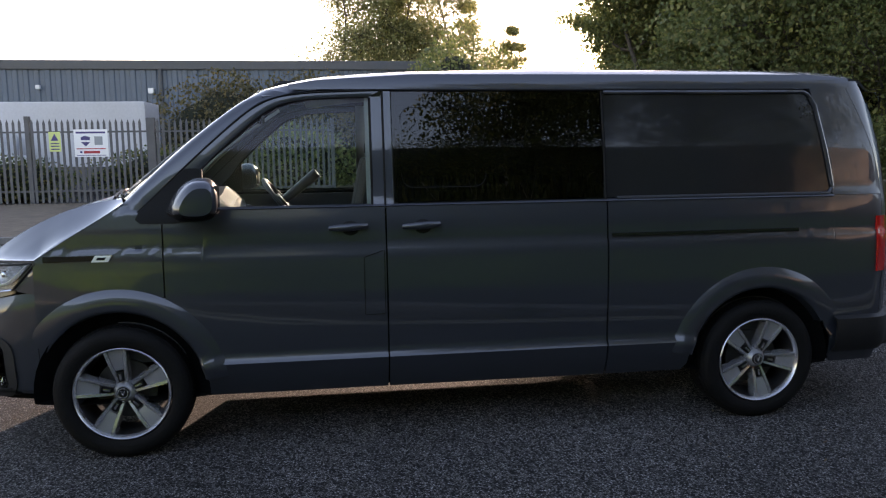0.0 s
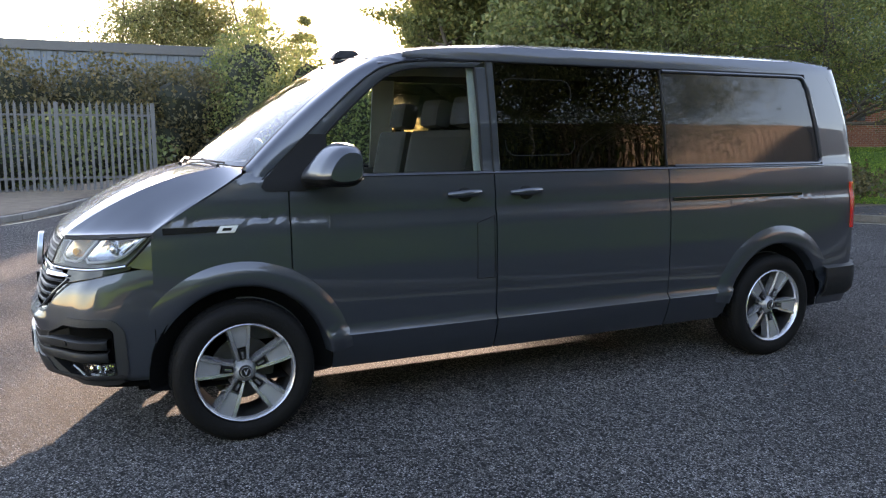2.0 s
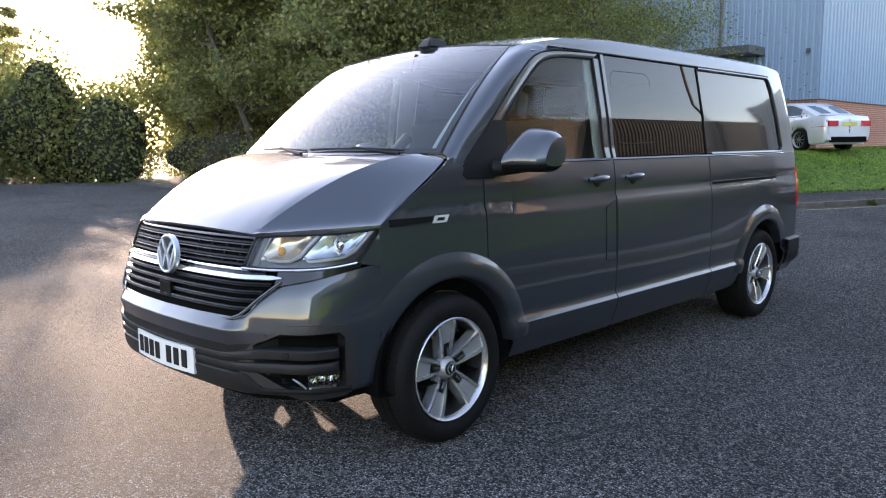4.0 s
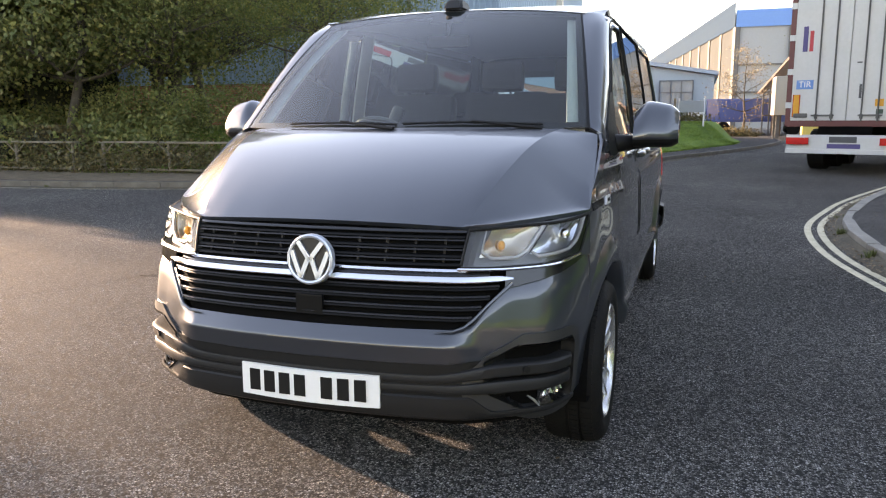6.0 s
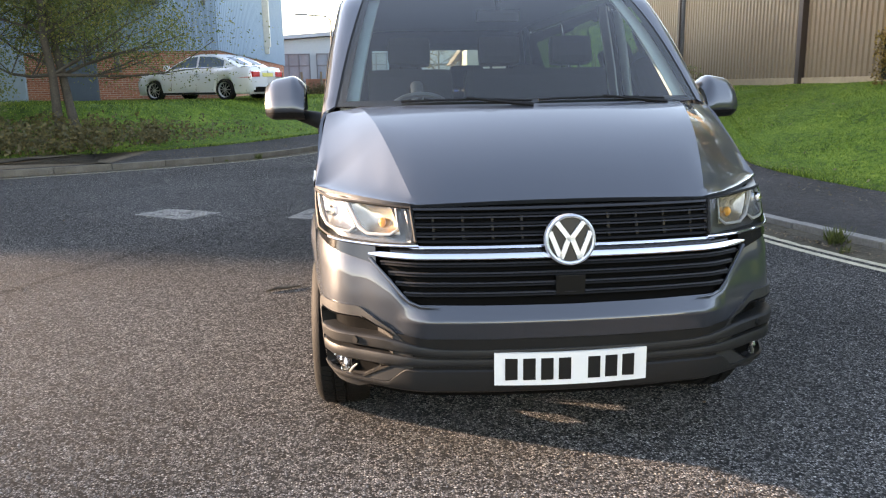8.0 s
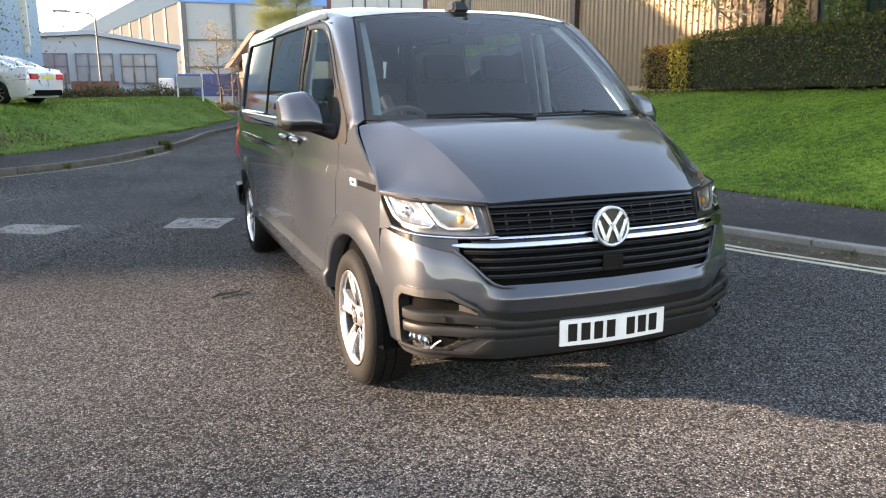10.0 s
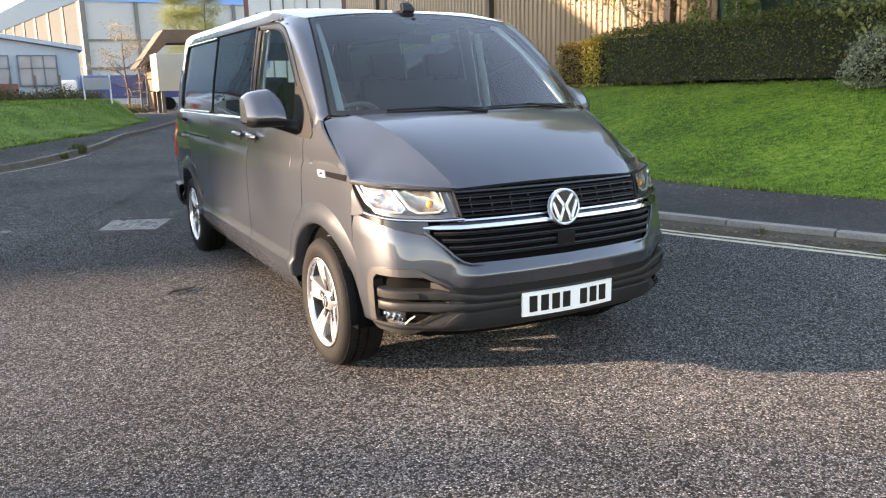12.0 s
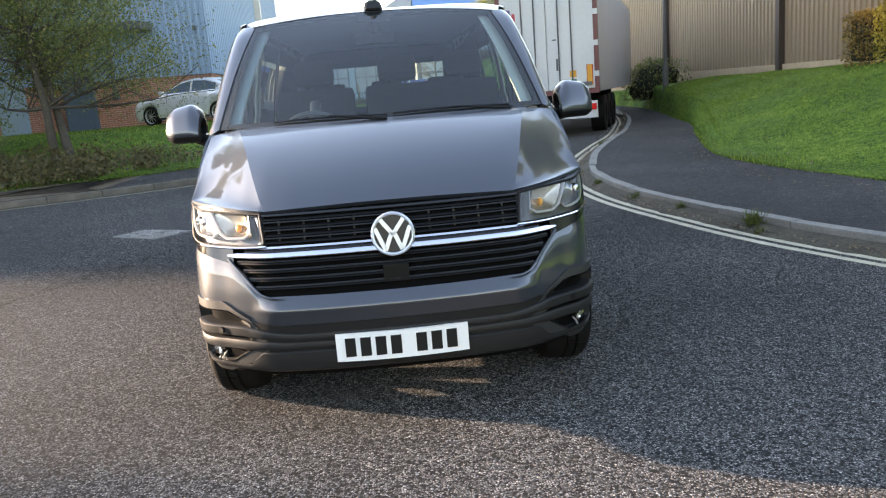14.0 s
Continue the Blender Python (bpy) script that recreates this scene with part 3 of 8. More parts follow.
# panels of both sides
for sign in (1, -1):
    fender_top = lambda y: float(np.interp(y, GAP_Y, GAP_Z)) - 0.006
    side_panel("front_wing", -0.385, 0.229, fender_top, sign, M_PAINT, van)
    door = side_panel("front_door", 0.236, 1.327, 1.240, sign, M_PAINT, van)
    slide = side_panel("sliding_door", 1.335, 2.503, 1.245, sign, M_PAINT, van)
    side_panel("rear_quarter", 2.511, 4.128, 1.245, sign, M_PAINT, van)
    # upper frames
    bm = bmesh.new()
    line_o = [(0.115, 1.235), (0.24, 1.352), (0.36, 1.465), (0.50, 1.592), (0.64, 1.71), (0.74, 1.772), (0.84, 1.802), (1.0, 1.818), (1.327, 1.828)]
    line_i = [(0.235, 1.235), (0.35, 1.345), (0.43, 1.445), (0.55, 1.56), (0.68, 1.672), (0.77, 1.735), (0.86, 1.768), (1.0, 1.786), (1.262, 1.795)]
    lo, li = resample(curve_points(line_o, 0.03), 60), resample(curve_points(line_i, 0.03), 60)
    sheet(bm, [[side(*(p * (1 - t) + q * t), -0.002 - 0.004 * (t > 0.9), sign) for t in (0, 0.35, 0.7, 1)] for p, q in zip(lo, li)], 0.012)
    sheet(bm, [[side(y, z, -0.002, sign) for z in np.linspace(1.243, 1.795, 12)] for y in (1.262, 1.28, 1.30, 1.327)], 0.012)
    part("window_frame", bm, M_PAINT, door, smooth=True)
    bm = bmesh.new()
    sheet(bm, [[side(y, z, -0.001, sign) for z in np.linspace(1.247, 1.826, 12)] for y in (1.335, 1.35, 1.372)], 0.012)
    part("window_frame", bm, M_PAINT, slide, smooth=True)
    # rail of the roof above the windows, and the rear corner pillar
    bm = bmesh.new()
    sheet(bm, [[side(y, 1.832 + (roof_edge(y) - 1.832) * k, 0.0, sign) for k in (0, 0.3, 0.6, 0.85, 1)] for y in np.linspace(0.86, 3.96, 80)], 0.01)
    part("roof_rail", bm, M_PAINT, van, smooth=True)
    slant = lambda z: 3.845 - 0.105 * max(0.0, (z - 1.25) / 0.58) ** 1.2
    bm = bmesh.new()
    sheet(bm, [[side(slant(z) - 0.028 + (4.128 + 0.028 - 0.20 * max(0, (z - 1.25) / 0.6) ** 1.6 - slant(z)) * t, z, 0.0, sign) for t in np.linspace(0, 1, 14)] for z in np.linspace(1.247, 1.881, 16)], 0.012)
    part("rear_pillar", bm, M_PAINT, van, smooth=True)
    # glazing
    bm = bmesh.new()
    pane = resample(curve_points(line_i[:-1], 0.03), 40)
    sheet(bm, [[side(p[0] + 0.01, max(p[1], 1.243) * (1 - t) + 1.243 * t, -0.012, sign) for t in np.linspace(0, 1, 6)] for p in pane]
          + [[side(1.268, 1.787 * (1 - t) + 1.243 * t, -0.012, sign) for t in np.linspace(0, 1, 6)]])
    glass_pane = part("window_pane", bm, M_CLEAR, door, "clear side window", smooth=True)
    glass_pane.visible_shadow = False
    bm = bmesh.new()
    sheet(bm, [[side(y, z, -0.007, sign) for z in np.linspace(1.258, 1.822, 10)] for y in np.linspace(1.378, 2.492, 12)])
    part("window_pane", bm, M_TINT, slide, "dark privacy glass", smooth=True)
    bm = bmesh.new()
    y0, y1, z0, z1, r = 1.42, 1.86, 1.33, 1.74, 0.06
    loop = [(y1 - r + r * math.cos(a), z1 - r + r * math.sin(a)) for a in np.linspace(0, math.pi / 2, 6)] + [(y0 + r - r * math.sin(a), z1 - r + r * math.cos(a)) for a in np.linspace(0, math.pi / 2, 6)] \
        + [(y0 + r - r * math.cos(a), z0 + r - r * math.sin(a)) for a in np.linspace(0, math.pi / 2, 6)] + [(y1 - r + r * math.sin(a), z0 + r - r * math.cos(a)) for a in np.linspace(0, math.pi / 2, 6)]
    sweep(bm, [side(y, z, -0.0085, sign) for y, z in loop], 0.0025, 6, True)
    part("vent_frame", bm, M_SEAL, slide, "black frame of a sliding vent pane")
    bm = bmesh.new()
    sheet(bm, [[side(2.513 + (slant(z) - 0.024 - 2.513) * t, z, -0.010, sign) for t in np.linspace(0, 1, 14)] for z in np.linspace(1.262, 1.808, 12)], 0.01)
    part("quarter_panel", bm, M_PANEL, van, "gloss grey panel behind the sliding door", smooth=True)
    bm = bmesh.new()
    loop = [(2.513, 1.816)] + [(2.513 + (slant(1.816) - 0.085 - 2.513) * t, 1.816) for t in np.linspace(0.1, 1, 10)]
    loop += [(slant(1.816) - 0.085 + 0.062 * math.sin(a), 1.758 + 0.058 * math.cos(a)) for a in np.linspace(0.2, 1.45, 6)]
    loop += [(slant(z) - 0.022, z) for z in np.linspace(1.74, 1.31, 10)]
    loop += [(slant(1.27) - 0.067 + 0.045 * math.cos(a), 1.298 - 0.042 * math.sin(a)) for a in np.linspace(0.1, 1.5, 6)] + [(slant(1.255) - 0.08 - t, 1.255) for t in np.linspace(0, 1.2, 8)]
    rim_pts = [side(y, z, -0.003, sign) for y, z in loop]
    sweep(bm, rim_pts, 0.011, 8)
    part("panel_rim", bm, M_PAINT, van, smooth=True)
    # bright ledge under the windows, black seals, sliding rail
    bm = bmesh.new()
    sheet(bm, [[side(y, z, d, sign) for z, d in ((1.238, 0.003), (1.243, 0.008), (1.250, 0.004), (1.253, -0.012))] for y in np.linspace(0.44, 3.82, 60)])
    part("belt_trim", bm, M_PAINT, van, smooth=True)
    bm = bmesh.new()
    sweep(bm, [side(y, z, 0.001, sign) for y, z in resample(curve_points(line_o, 0.03), 50)], 0.004, 6)
    sweep(bm, [side(y, z, -0.004, sign) for y, z in resample(curve_points(line_i, 0.03), 50)], 0.006, 6)
    sweep(bm, [side(1.331, z, 0.0, sign) for z in np.linspace(1.24, 1.83, 12)], 0.006, 6)
    sweep(bm, [side(1.266, z, -0.006, sign) for z in np.linspace(1.24, 1.79, 12)], 0.007, 6)
    sweep(bm, [side(y, 1.829, -0.001, sign) for y in np.linspace(1.0, 3.62, 30)], 0.006, 6)
    sweep(bm, [side(2.503, z, -0.004, sign) for z in np.linspace(1.25, 1.82, 12)], 0.006, 6)
    part("window_seal", bm, M_SEAL, van, smooth=True)
    bm = bmesh.new()
    box(bm, (min(sign * 0.900, sign * 0.9155), 2.53, 1.054), (max(sign * 0.900, sign * 0.9155), 3.60, 1.072), 0.003)
    part("slide_rail", bm, M_GLOSSBLACK, van, "black sliding-door rail slot")
    # mirror corner and door mirror
    lift = 0.028 if sign < 0 else 0.0
    bm = bmesh.new()
    sheet(bm, [[side(y, z, 0.004, sign) for y in np.linspace(a, b, 8)] for z, a, b in ((1.178, 0.13, 0.30), (1.20, 0.105, 0.42), (1.24, 0.125, 0.43), (1.30, 0.19, 0.43), (1.38, 0.275, 0.43), (1.445, 0.345, 0.43))], 0.01)
    part("mirror_corner", bm, M_BLACK, door, "black plastic mirror corner", smooth=True)
    bm = bmesh.new()
    rows = []
    for k in range(15):
        u = k / 14
        x = 0.955 + 0.185 * u
        sz = 0.088 * (1 - max(0, u - 0.72) ** 2 * 9.0) * (1 - 0.25 * max(0, 0.25 - u))
        top = 1.408 - 0.03 * u * u - 0.045 * max(0.0, 1 - u / 0.3) ** 1.5
        bot = 1.212
        f, b = 0.255 + 0.05 * u, 0.52
        zc, hz = (top + bot) / 2 + lift, (top - bot) / 2 * (1 - 0.55 * max(0, u - 0.8) ** 1.5 * 4.5)
        yc, hy = (f + b) / 2 + 0.02 * u, (b - f) / 2 * (1 - 0.5 * max(0, u - 0.75) ** 1.5 * 4)
        ring = []
        for a in np.linspace(0, 2 * math.pi, 33):
            ca, sa = math.cos(a), math.sin(a)
            e = 0.68
            zz, yy = hz * math.copysign(abs(sa) ** e, sa), yc + hy * math.copysign(abs(ca) ** e, ca)
            ring.append(Vector((sign * x, b - (b - yy) * (1 - 0.42 * (0.5 + 0.5 * zz / hz) ** 1.4), zc + zz)))
        rows.append(ring)
    rows.insert(0, [Vector((sign * 0.952, 0.41, 1.31)) + (p - Vector((sign * 0.955, 0.41, 1.31))) * 0.6 for p in rows[0]])
    rows.append([sum(rows[-1], Vector()) / len(rows[-1]) + Vector((sign * 0.006, 0, 0)) for p in rows[-1]])
    sheet(bm, rows)
    mirror = part("door_mirror", bm, M_PAINT, van, "grey mirror housing with black base", smooth=True)
    bm = bmesh.new()
    shell = []
    for ring in rows[1:-1]:
        mid = sum(ring, Vector()) / len(ring)
        row = [mid + (ring[17 + k] - mid) * 1.03 for k in range(0, 15)]
        for q in row:
            q.z = min(q.z, 1.246 + lift) - 0.006
        shell.append(row)
    sheet(bm, shell)
    sweep(bm, [(sign * 0.868, 0.33, 1.222), (sign * 0.93, 0.36, 1.224 + lift / 2), (sign * 1.0, 0.40, 1.228 + lift)], [0.042, 0.034, 0.026], 12)
    part("mirror_foot", bm, M_BLACK, mirror, "black mirror foot", smooth=True)
    bm = bmesh.new()
    box(bm, (min(sign * 0.985, sign * 1.13), 0.522, 1.250 + lift), (max(sign * 0.985, sign * 1.095), 0.527, 1.370 + lift), 0.002)
    part("mirror_glass", bm, M_GLOSSBLACK, mirror, "mirror glass")
    # handles
    for owner, y in ((door, 1.13), (slide, 1.50)):
        bm = bmesh.new()
        pts = [side(y - 0.085 + 0.19 * t, 1.137 + 0.010 * t, 0.006 + 0.034 * math.sin(math.pi * min(max(t, 0.04), 0.96)) ** 0.5, sign) for t in np.linspace(0, 1, 12)]
        sweep(bm, pts, [0.012 + 0.008 * math.sin(math.pi * t) for t in np.linspace(0, 1, 12)], 10)
        part("handle", bm, M_PAINT, owner, "grey door handle", smooth=True)
        # a black dome on the skin stands for the handle hollow's shade
        bm = bmesh.new()
        bmesh.ops.create_uvsphere(bm, u_segments=20, v_segments=10, radius=1, matrix=Matrix.LocRotScale(side(y + 0.02, 1.125, -0.010, sign), None, (0.014, 0.062, 0.050)))
        part("handle_shade", bm, M_BLACK, owner, "black dome put in as the shade behind the handle", smooth=True)
    # wheel arch lips
    for c, y0, y1 in ((0.0, -0.41, 0.422), (AXLE_R, AXLE_R - 0.422, AXLE_R + 0.41)):
        bm = bmesh.new()
        rows = []
        for a in np.linspace(radians(8 if c == 0 else 30), radians(148 if c == 0 else 172), 50):
            fade = min(max((math.cos(a) + 0.85) / 0.5, 0), 1) if c == 0 else min(max((0.87 - math.cos(a)) / 0.4, 0), 1)
            rows.append([side(c + r * math.cos(a), HUB_Z + r * math.sin(a), d * fade if d > 0 else d, sign) for r, d in ((0.40, -0.07), (0.412, 0.008), (0.420, 0.018), (0.432, 0.0215), (0.47, 0.020), (0.497, 0.014), (0.520, 0.003), (0.532, -0.002))])
        sheet(bm, rows)
        part("wheel_arch", bm, M_PAINT, van, smooth=True)
        bm = bmesh.new()
        revolve(bm, [(0.42, -0.28), (0.425, 0.0), (0.06, -0.28)], Matrix.Translation((sign * 0.88, c, HUB_Z)) @ Matrix.Rotation(sign * math.pi / 2, 4, "Y"), 40)
        for v in [v for v in bm.verts if v.co.z < 0.30]:
            v.co.z = 0.30 + (v.co.z - 0.30) * 0.05
        part("wheel_liner", bm, M_UNDER, van, "black wheel-arch liner")
    # side badge, fuel flap seam, tail lamp
    bm = bmesh.new()
    band(bm, lambda y, z, d: side(y, z, d, sign), -0.335, -0.03, lambda y: 1.000 + (y + 0.335) * 0.02, lambda y: 1.030 - 0.004 * (y + 0.335), 0.004, 12, 2)
    part("wing_trim", bm, M_GLOSSBLACK, van, "gloss black wing trim")
    bm = bmesh.new()
    band(bm, lambda y, z, d: side(y + 0.6 * (z - 1.01), z, d, sign), -0.10, -0.02, 0.999, 1.031, 0.009, 8, 2)
    part("wing_badge", bm, M_SATIN, van, "small chrome wing badge")
    bm = bmesh.new()
    band(bm, lambda y, z, d: side(y + 0.6 * (z - 1.01), z, d, sign), -0.082, -0.042, 1.009, 1.022, 0.0115, 4, 1)
    part("badge_mark", bm, M_SEAL, van, "plain dark bar on the badge")
    bm = bmesh.new()
    rows = []
    for z in np.linspace(0.815, 1.125, 14):
        row = []
        for y in np.linspace(4.085, 4.235, 9):
            row.append(side(y, z, 0.010, sign))
        rows.append(row)
    sheet(bm, rows, 0.02)
    tail = part("tail_lamp", bm, M_RED, van, "red tail lamp", smooth=True)
    if sign == 1:
        bm = bmesh.new()
        fl = [(1.215, 0.985), (1.318, 1.02), (1.318, 0.69), (1.215, 0.69)]
        sweep(bm, [side(y, z, 0.001, sign) for (a, b) in zip(fl, fl[1:] + fl[:1]) for y, z in [np.array(a) * (1 - t) + np.array(b) * t for t in np.linspace(0, 1, 8, endpoint=False)]], 0.0025, 5, True)
        part("fuel_flap_seam", bm, M_SEAL, door, "dark seam of the fuel flap")

# bonnet
FRONT_X, FRONT_Y = [0, 0.25, 0.42, 0.52, 0.60, 0.70, 0.80, 0.85, 0.868], [-0.772, -0.766, -0.754, -0.738, -0.690, -0.598, -0.478, -0.408, -0.378]
REAR_X, REAR_Y = [0, 0.4, 0.7, 0.8, 0.838, 0.852, 0.864, 0.868], [-0.122, -0.078, 0.005, 0.036, 0.026, -0.09, -0.29, -0.370]
ZC_Y, ZC_Z = [-0.80, -0.772, -0.73, -0.67, -0.53, -0.38, -0.18, -0.1, 0.1], [0.972, 0.986, 1.026, 1.070, 1.148, 1.216, 1.283, 1.300, 1.315]
EDGE_Y, EDGE_Z = [-0.80, -0.738, -0.598, -0.378, -0.28, -0.09, 0.03], [0.982, 0.986, 0.998, 1.012, 1.080, 1.190, 1.268]


ZC = np.polyfit(ZC_Y, ZC_Z, 4)


def bonnet_z(x, y, xc):
    """Height of the bonnet; xc: where its crease runs."""
    yf = np.interp(abs(x), FRONT_X, FRONT_Y)
    fade = min(max((y - yf) / 0.40, 0), 1)
    zc, ze = np.polyval(ZC, y - (yf + 0.772) * (1 - fade) ** 1.5), np.interp(y, EDGE_Y, EDGE_Z)
    xe = np.interp(y, FRONT_Y, FRONT_X) if y < -0.378 else np.interp(y, [-0.378, -0.28, -0.09, 0.03], [0.868, 0.864, 0.852, 0.84])
    d = min(max((abs(x) - xc) / max(xe - xc, 0.03), 0), 1)
    z = zc - 0.016 * (min(abs(x), xc) / 0.6) ** 2
    return z + (ze - z) * (0.9 * d + 0.1 * d * d)


bm = bmesh.new()
cols = [(-1, w) for w in np.linspace(1, 0, 17)] + [(0, w) for w in np.linspace(-1, 1, 41)[1:-1]] + [(1, w) for w in np.linspace(0, 1, 17)]
rows = []
for zone, w in cols:
    row = []
    for t in np.linspace(0, 1, 44):
        xc = 0.50 + 0.20 * t ** 0.9
        x = w * xc if zone == 0 else zone * (xc + (0.868 - xc) * w)
        yf, yr = np.interp(abs(x), FRONT_X, FRONT_Y), np.interp(abs(x), REAR_X, REAR_Y)
        y = yf + (yr - yf) * t ** 1.15
        row.append(Vector((x, y, bonnet_z(x, y, xc))))
    rows.append(row)
sheet(bm, rows, 0.02, (0, 0.2, 0.3))
part("bonnet", bm, M_PAINT, van, smooth=True).data.set_sharp_from_angle(angle=radians(14))


# windscreen, its pillars and the roof
def screen(s, t, d=0.0):
    w = 0.802 + (0.665 - 0.802) * t
    x = s * w
    y = (-0.118 + 0.172 * s * s) * (1 - t) + (0.735 - 0.040 * s * s) * t
    z = 1.296 * (1 - t) + (1.870 - 0.046 * s * s) * t + 0.035 * math.sin(math.pi * t)
    return Vector((x, y - 0.5 * d, z + 0.86 * d))


bm = bmesh.new()
sheet(bm, [[screen(s, t) for t in np.linspace(0, 1, 14)] for s in np.linspace(-0.985, 0.985, 30)])
wscreen = part("windscreen", bm, M_SCREEN, van, "curved windscreen glass", smooth=True)
wscreen.visible_shadow = False
bm = bmesh.new()
for sign in (1, -1):
    sheet(bm, [[screen(sign * s, t, -0.002) for s in (0.945, 0.985, 1.0)] for t in np.linspace(0, 1, 16)])
sheet(bm, [[screen(s, t, -0.002) for t in (0.955, 0.98, 1.0)] for s in np.linspace(-1, 1, 30)])
sheet(bm, [[screen(s, t, -0.002) for t in (0.0, 0.02, 0.035)] for s in np.linspace(-1, 1, 30)])
sheet(bm, [[screen(s, t, -0.003) for t in (0.86, 0.91, 0.97)] for s in np.linspace(-0.13, 0.13, 6)])
part("screen_border", bm, M_SEAL, wscreen, "black border of the windscreen", smooth=True)
for sign in (1, -1):
    bm = bmesh.new()
    outer = resample(curve_points([(0.045, 1.272), (0.115, 1.243), (0.24, 1.358), (0.36, 1.471), (0.50, 1.599), (0.64, 1.717), (0.74, 1.779), (0.86, 1.812)], 0.03), 40)
    rows = []
    for k, p in enumerate(outer):
        t = k / 39
        a, b = screen(sign * 1.0, t), side(p[0], p[1], 0, sign)
        row = []
        for q in np.linspace(0, 1, 8):
            v = a * (1 - q) + b * q
            bulge = 0.028 * math.sin(math.pi * q) * (1 if t > 0.08 else t / 0.08)
            row.append(v + Vector((sign * 0.7, -0.45, 0.5)) * bulge)
        rows.append(row)
    sheet(bm, rows, 0.01)
    part("windscreen_pillar", bm, M_PAINT, van, smooth=True)
ROOF_Y, ROOF_Z = [0.68, 0.735, 0.80, 0.95, 1.15, 1.5, 2.2, 3.4, 3.8, 3.98, 4.085, 4.135], [1.858, 1.873, 1.888, 1.908, 1.926, 1.944, 1.958, 1.957, 1.945, 1.928, 1.895, 1.845]


def roof_point(u, y):
    """The roof, u from one side (-1) to the other (1): crowned at the screen, flat with tight shoulders behind it."""
    edge = side(min(y, 4.1), roof_edge(y)).x * min(1.0, 0.865 + 0.135 * (y - 0.69) / 0.32)
    z = float(np.interp(y, ROOF_Y, ROOF_Z))
    low = min(roof_edge(y), z - 0.012)
    return Vector((u * edge, y, z - (z - low) * abs(u) ** float(np.interp(y, [0.72, 1.3], [2.2, 9.0]))))


bm = bmesh.new()
rows = []
for u in np.linspace(-1, 1, 41):
    y0 = 0.738 - 0.040 * u * u
    rows.append([roof_point(u, y0 + (4.135 - y0) * t) for t in np.r_[np.linspace(0, 0.15, 12), np.linspace(0.17, 0.92, 30), np.linspace(0.93, 1, 10)]])
sheet(bm, rows, 0.012, (0, 2, 1))
part("roof", bm, M_PAINT, van, smooth=True)
for sign in (1, -1):
    bm = bmesh.new()
    edge_line = resample([(0.675, 1.795), (0.76, 1.800), (0.86, 1.812), (1.02, 1.834)], 14)
    rows = []
    for t, p in zip(np.linspace(0, 1, 14), edge_line):
        top = roof_point(sign * 1.0, 0.698 + 0.33 * t) - Vector((0, 0, 0.001))
        low = side(p[0], p[1], -0.003, sign) if t > 0.12 else screen(sign * 1.0, 1.0)
        rows.append([top * (1 - q) + low * q for q in (0, 0.33, 0.66, 1)])
    sheet(bm, rows, 0.008)
    part("roof_corner", bm, M_PAINT, van, smooth=True)
bm = bmesh.new()
bmesh.ops.create_cube(bm, size=1, matrix=Matrix.LocRotScale((0, 0.80, 1.908), None, (0.11, 0.17, 0.06)))
for v in bm.verts:
    if v.co.z > 1.91:
        v.co.x *= 0.68
        v.co.y = 0.80 + (v.co.y - 0.80) * 0.72 + 0.02
bmesh.ops.bevel(bm, geom=bm.edges[:], offset=0.012, segments=3, affect="EDGES")
part("roof_aerial", bm, M_GREYPLASTIC, van, "dark roof aerial fin", smooth=True)

# rear end
bm = bmesh.new()
rows = []
for z in np.linspace(0.58, 1.865, 25):
    e = side(4.235 - 0.2 * max(0, (z - 1.25) / 0.6) ** 1.6, z).x
    yr = tail_y(z)
    rows.append([Vector((math.copysign(min(abs(u) * 1.0, 1), u) * e, yr - 0.065 * abs(u) ** 8, z)) for u in np.linspace(-1, 1, 31)])
sheet(bm, rows, 0.0)
for sign in (1, -1):
    sheet(bm, [[side(4.135 - 0.205 * max(0, (z - 1.25) / 0.6) ** 1.6 + 0.102 * t, z, -0.001, sign) for t in np.linspace(0, 1, 8)] for z in np.linspace(0.58, 1.875, 24)])
for f in [f for f in bm.faces if 1.25 < f.calc_center_median().z < 1.72 and abs(f.calc_center_median().x) < 0.62 and f.calc_center_median().y > 4.05]:
    bm.faces.remove(f)
tailgate = part("tailgate", bm, M_PAINT, van, smooth=True)
bm = bmesh.new()
sheet(bm, [[Vector((x, tail_y(z) - 0.006, z)) for x in np.linspace(-0.68, 0.68, 8)] for z in np.linspace(1.2, 1.76, 6)])
part("rear_window", bm, M_CLEAR, tailgate, "rear window", smooth=True)
bm = bmesh.new()
rows = []
for z in (0.36, 0.40, 0.50, 0.555, 0.575):
    d = {0.36: 0.0, 0.40: 0.03, 0.50: 0.04, 0.555: 0.035, 0.575: -0.02}[z]
    row = []
    for sg in (1, -1):
        ys = np.linspace(3.835, 4.22, 12)
        pts = [Vector((sg * (side(y, 0.6).x + d), y, z)) for y in ys]
        row += pts if sg == 1 else pts[::-1]
    mid = [Vector((x, 4.33 + d - 0.10 * abs(x / 0.85) ** 6, z)) for x in np.linspace(0.80, -0.80, 17)]
    rows.append(row[:12] + mid + row[12:])
sheet(bm, rows, 0.01)
part("rear_bumper", bm, M_GREYPLASTIC, van, "dark rear bumper", smooth=True)

# front bumper, grille, lamps
S_END = s_of_y(-0.388)
S_IN, S_CH, S_LOW = s_of_x(0.515), s_of_x(0.668), s_of_x(0.53)


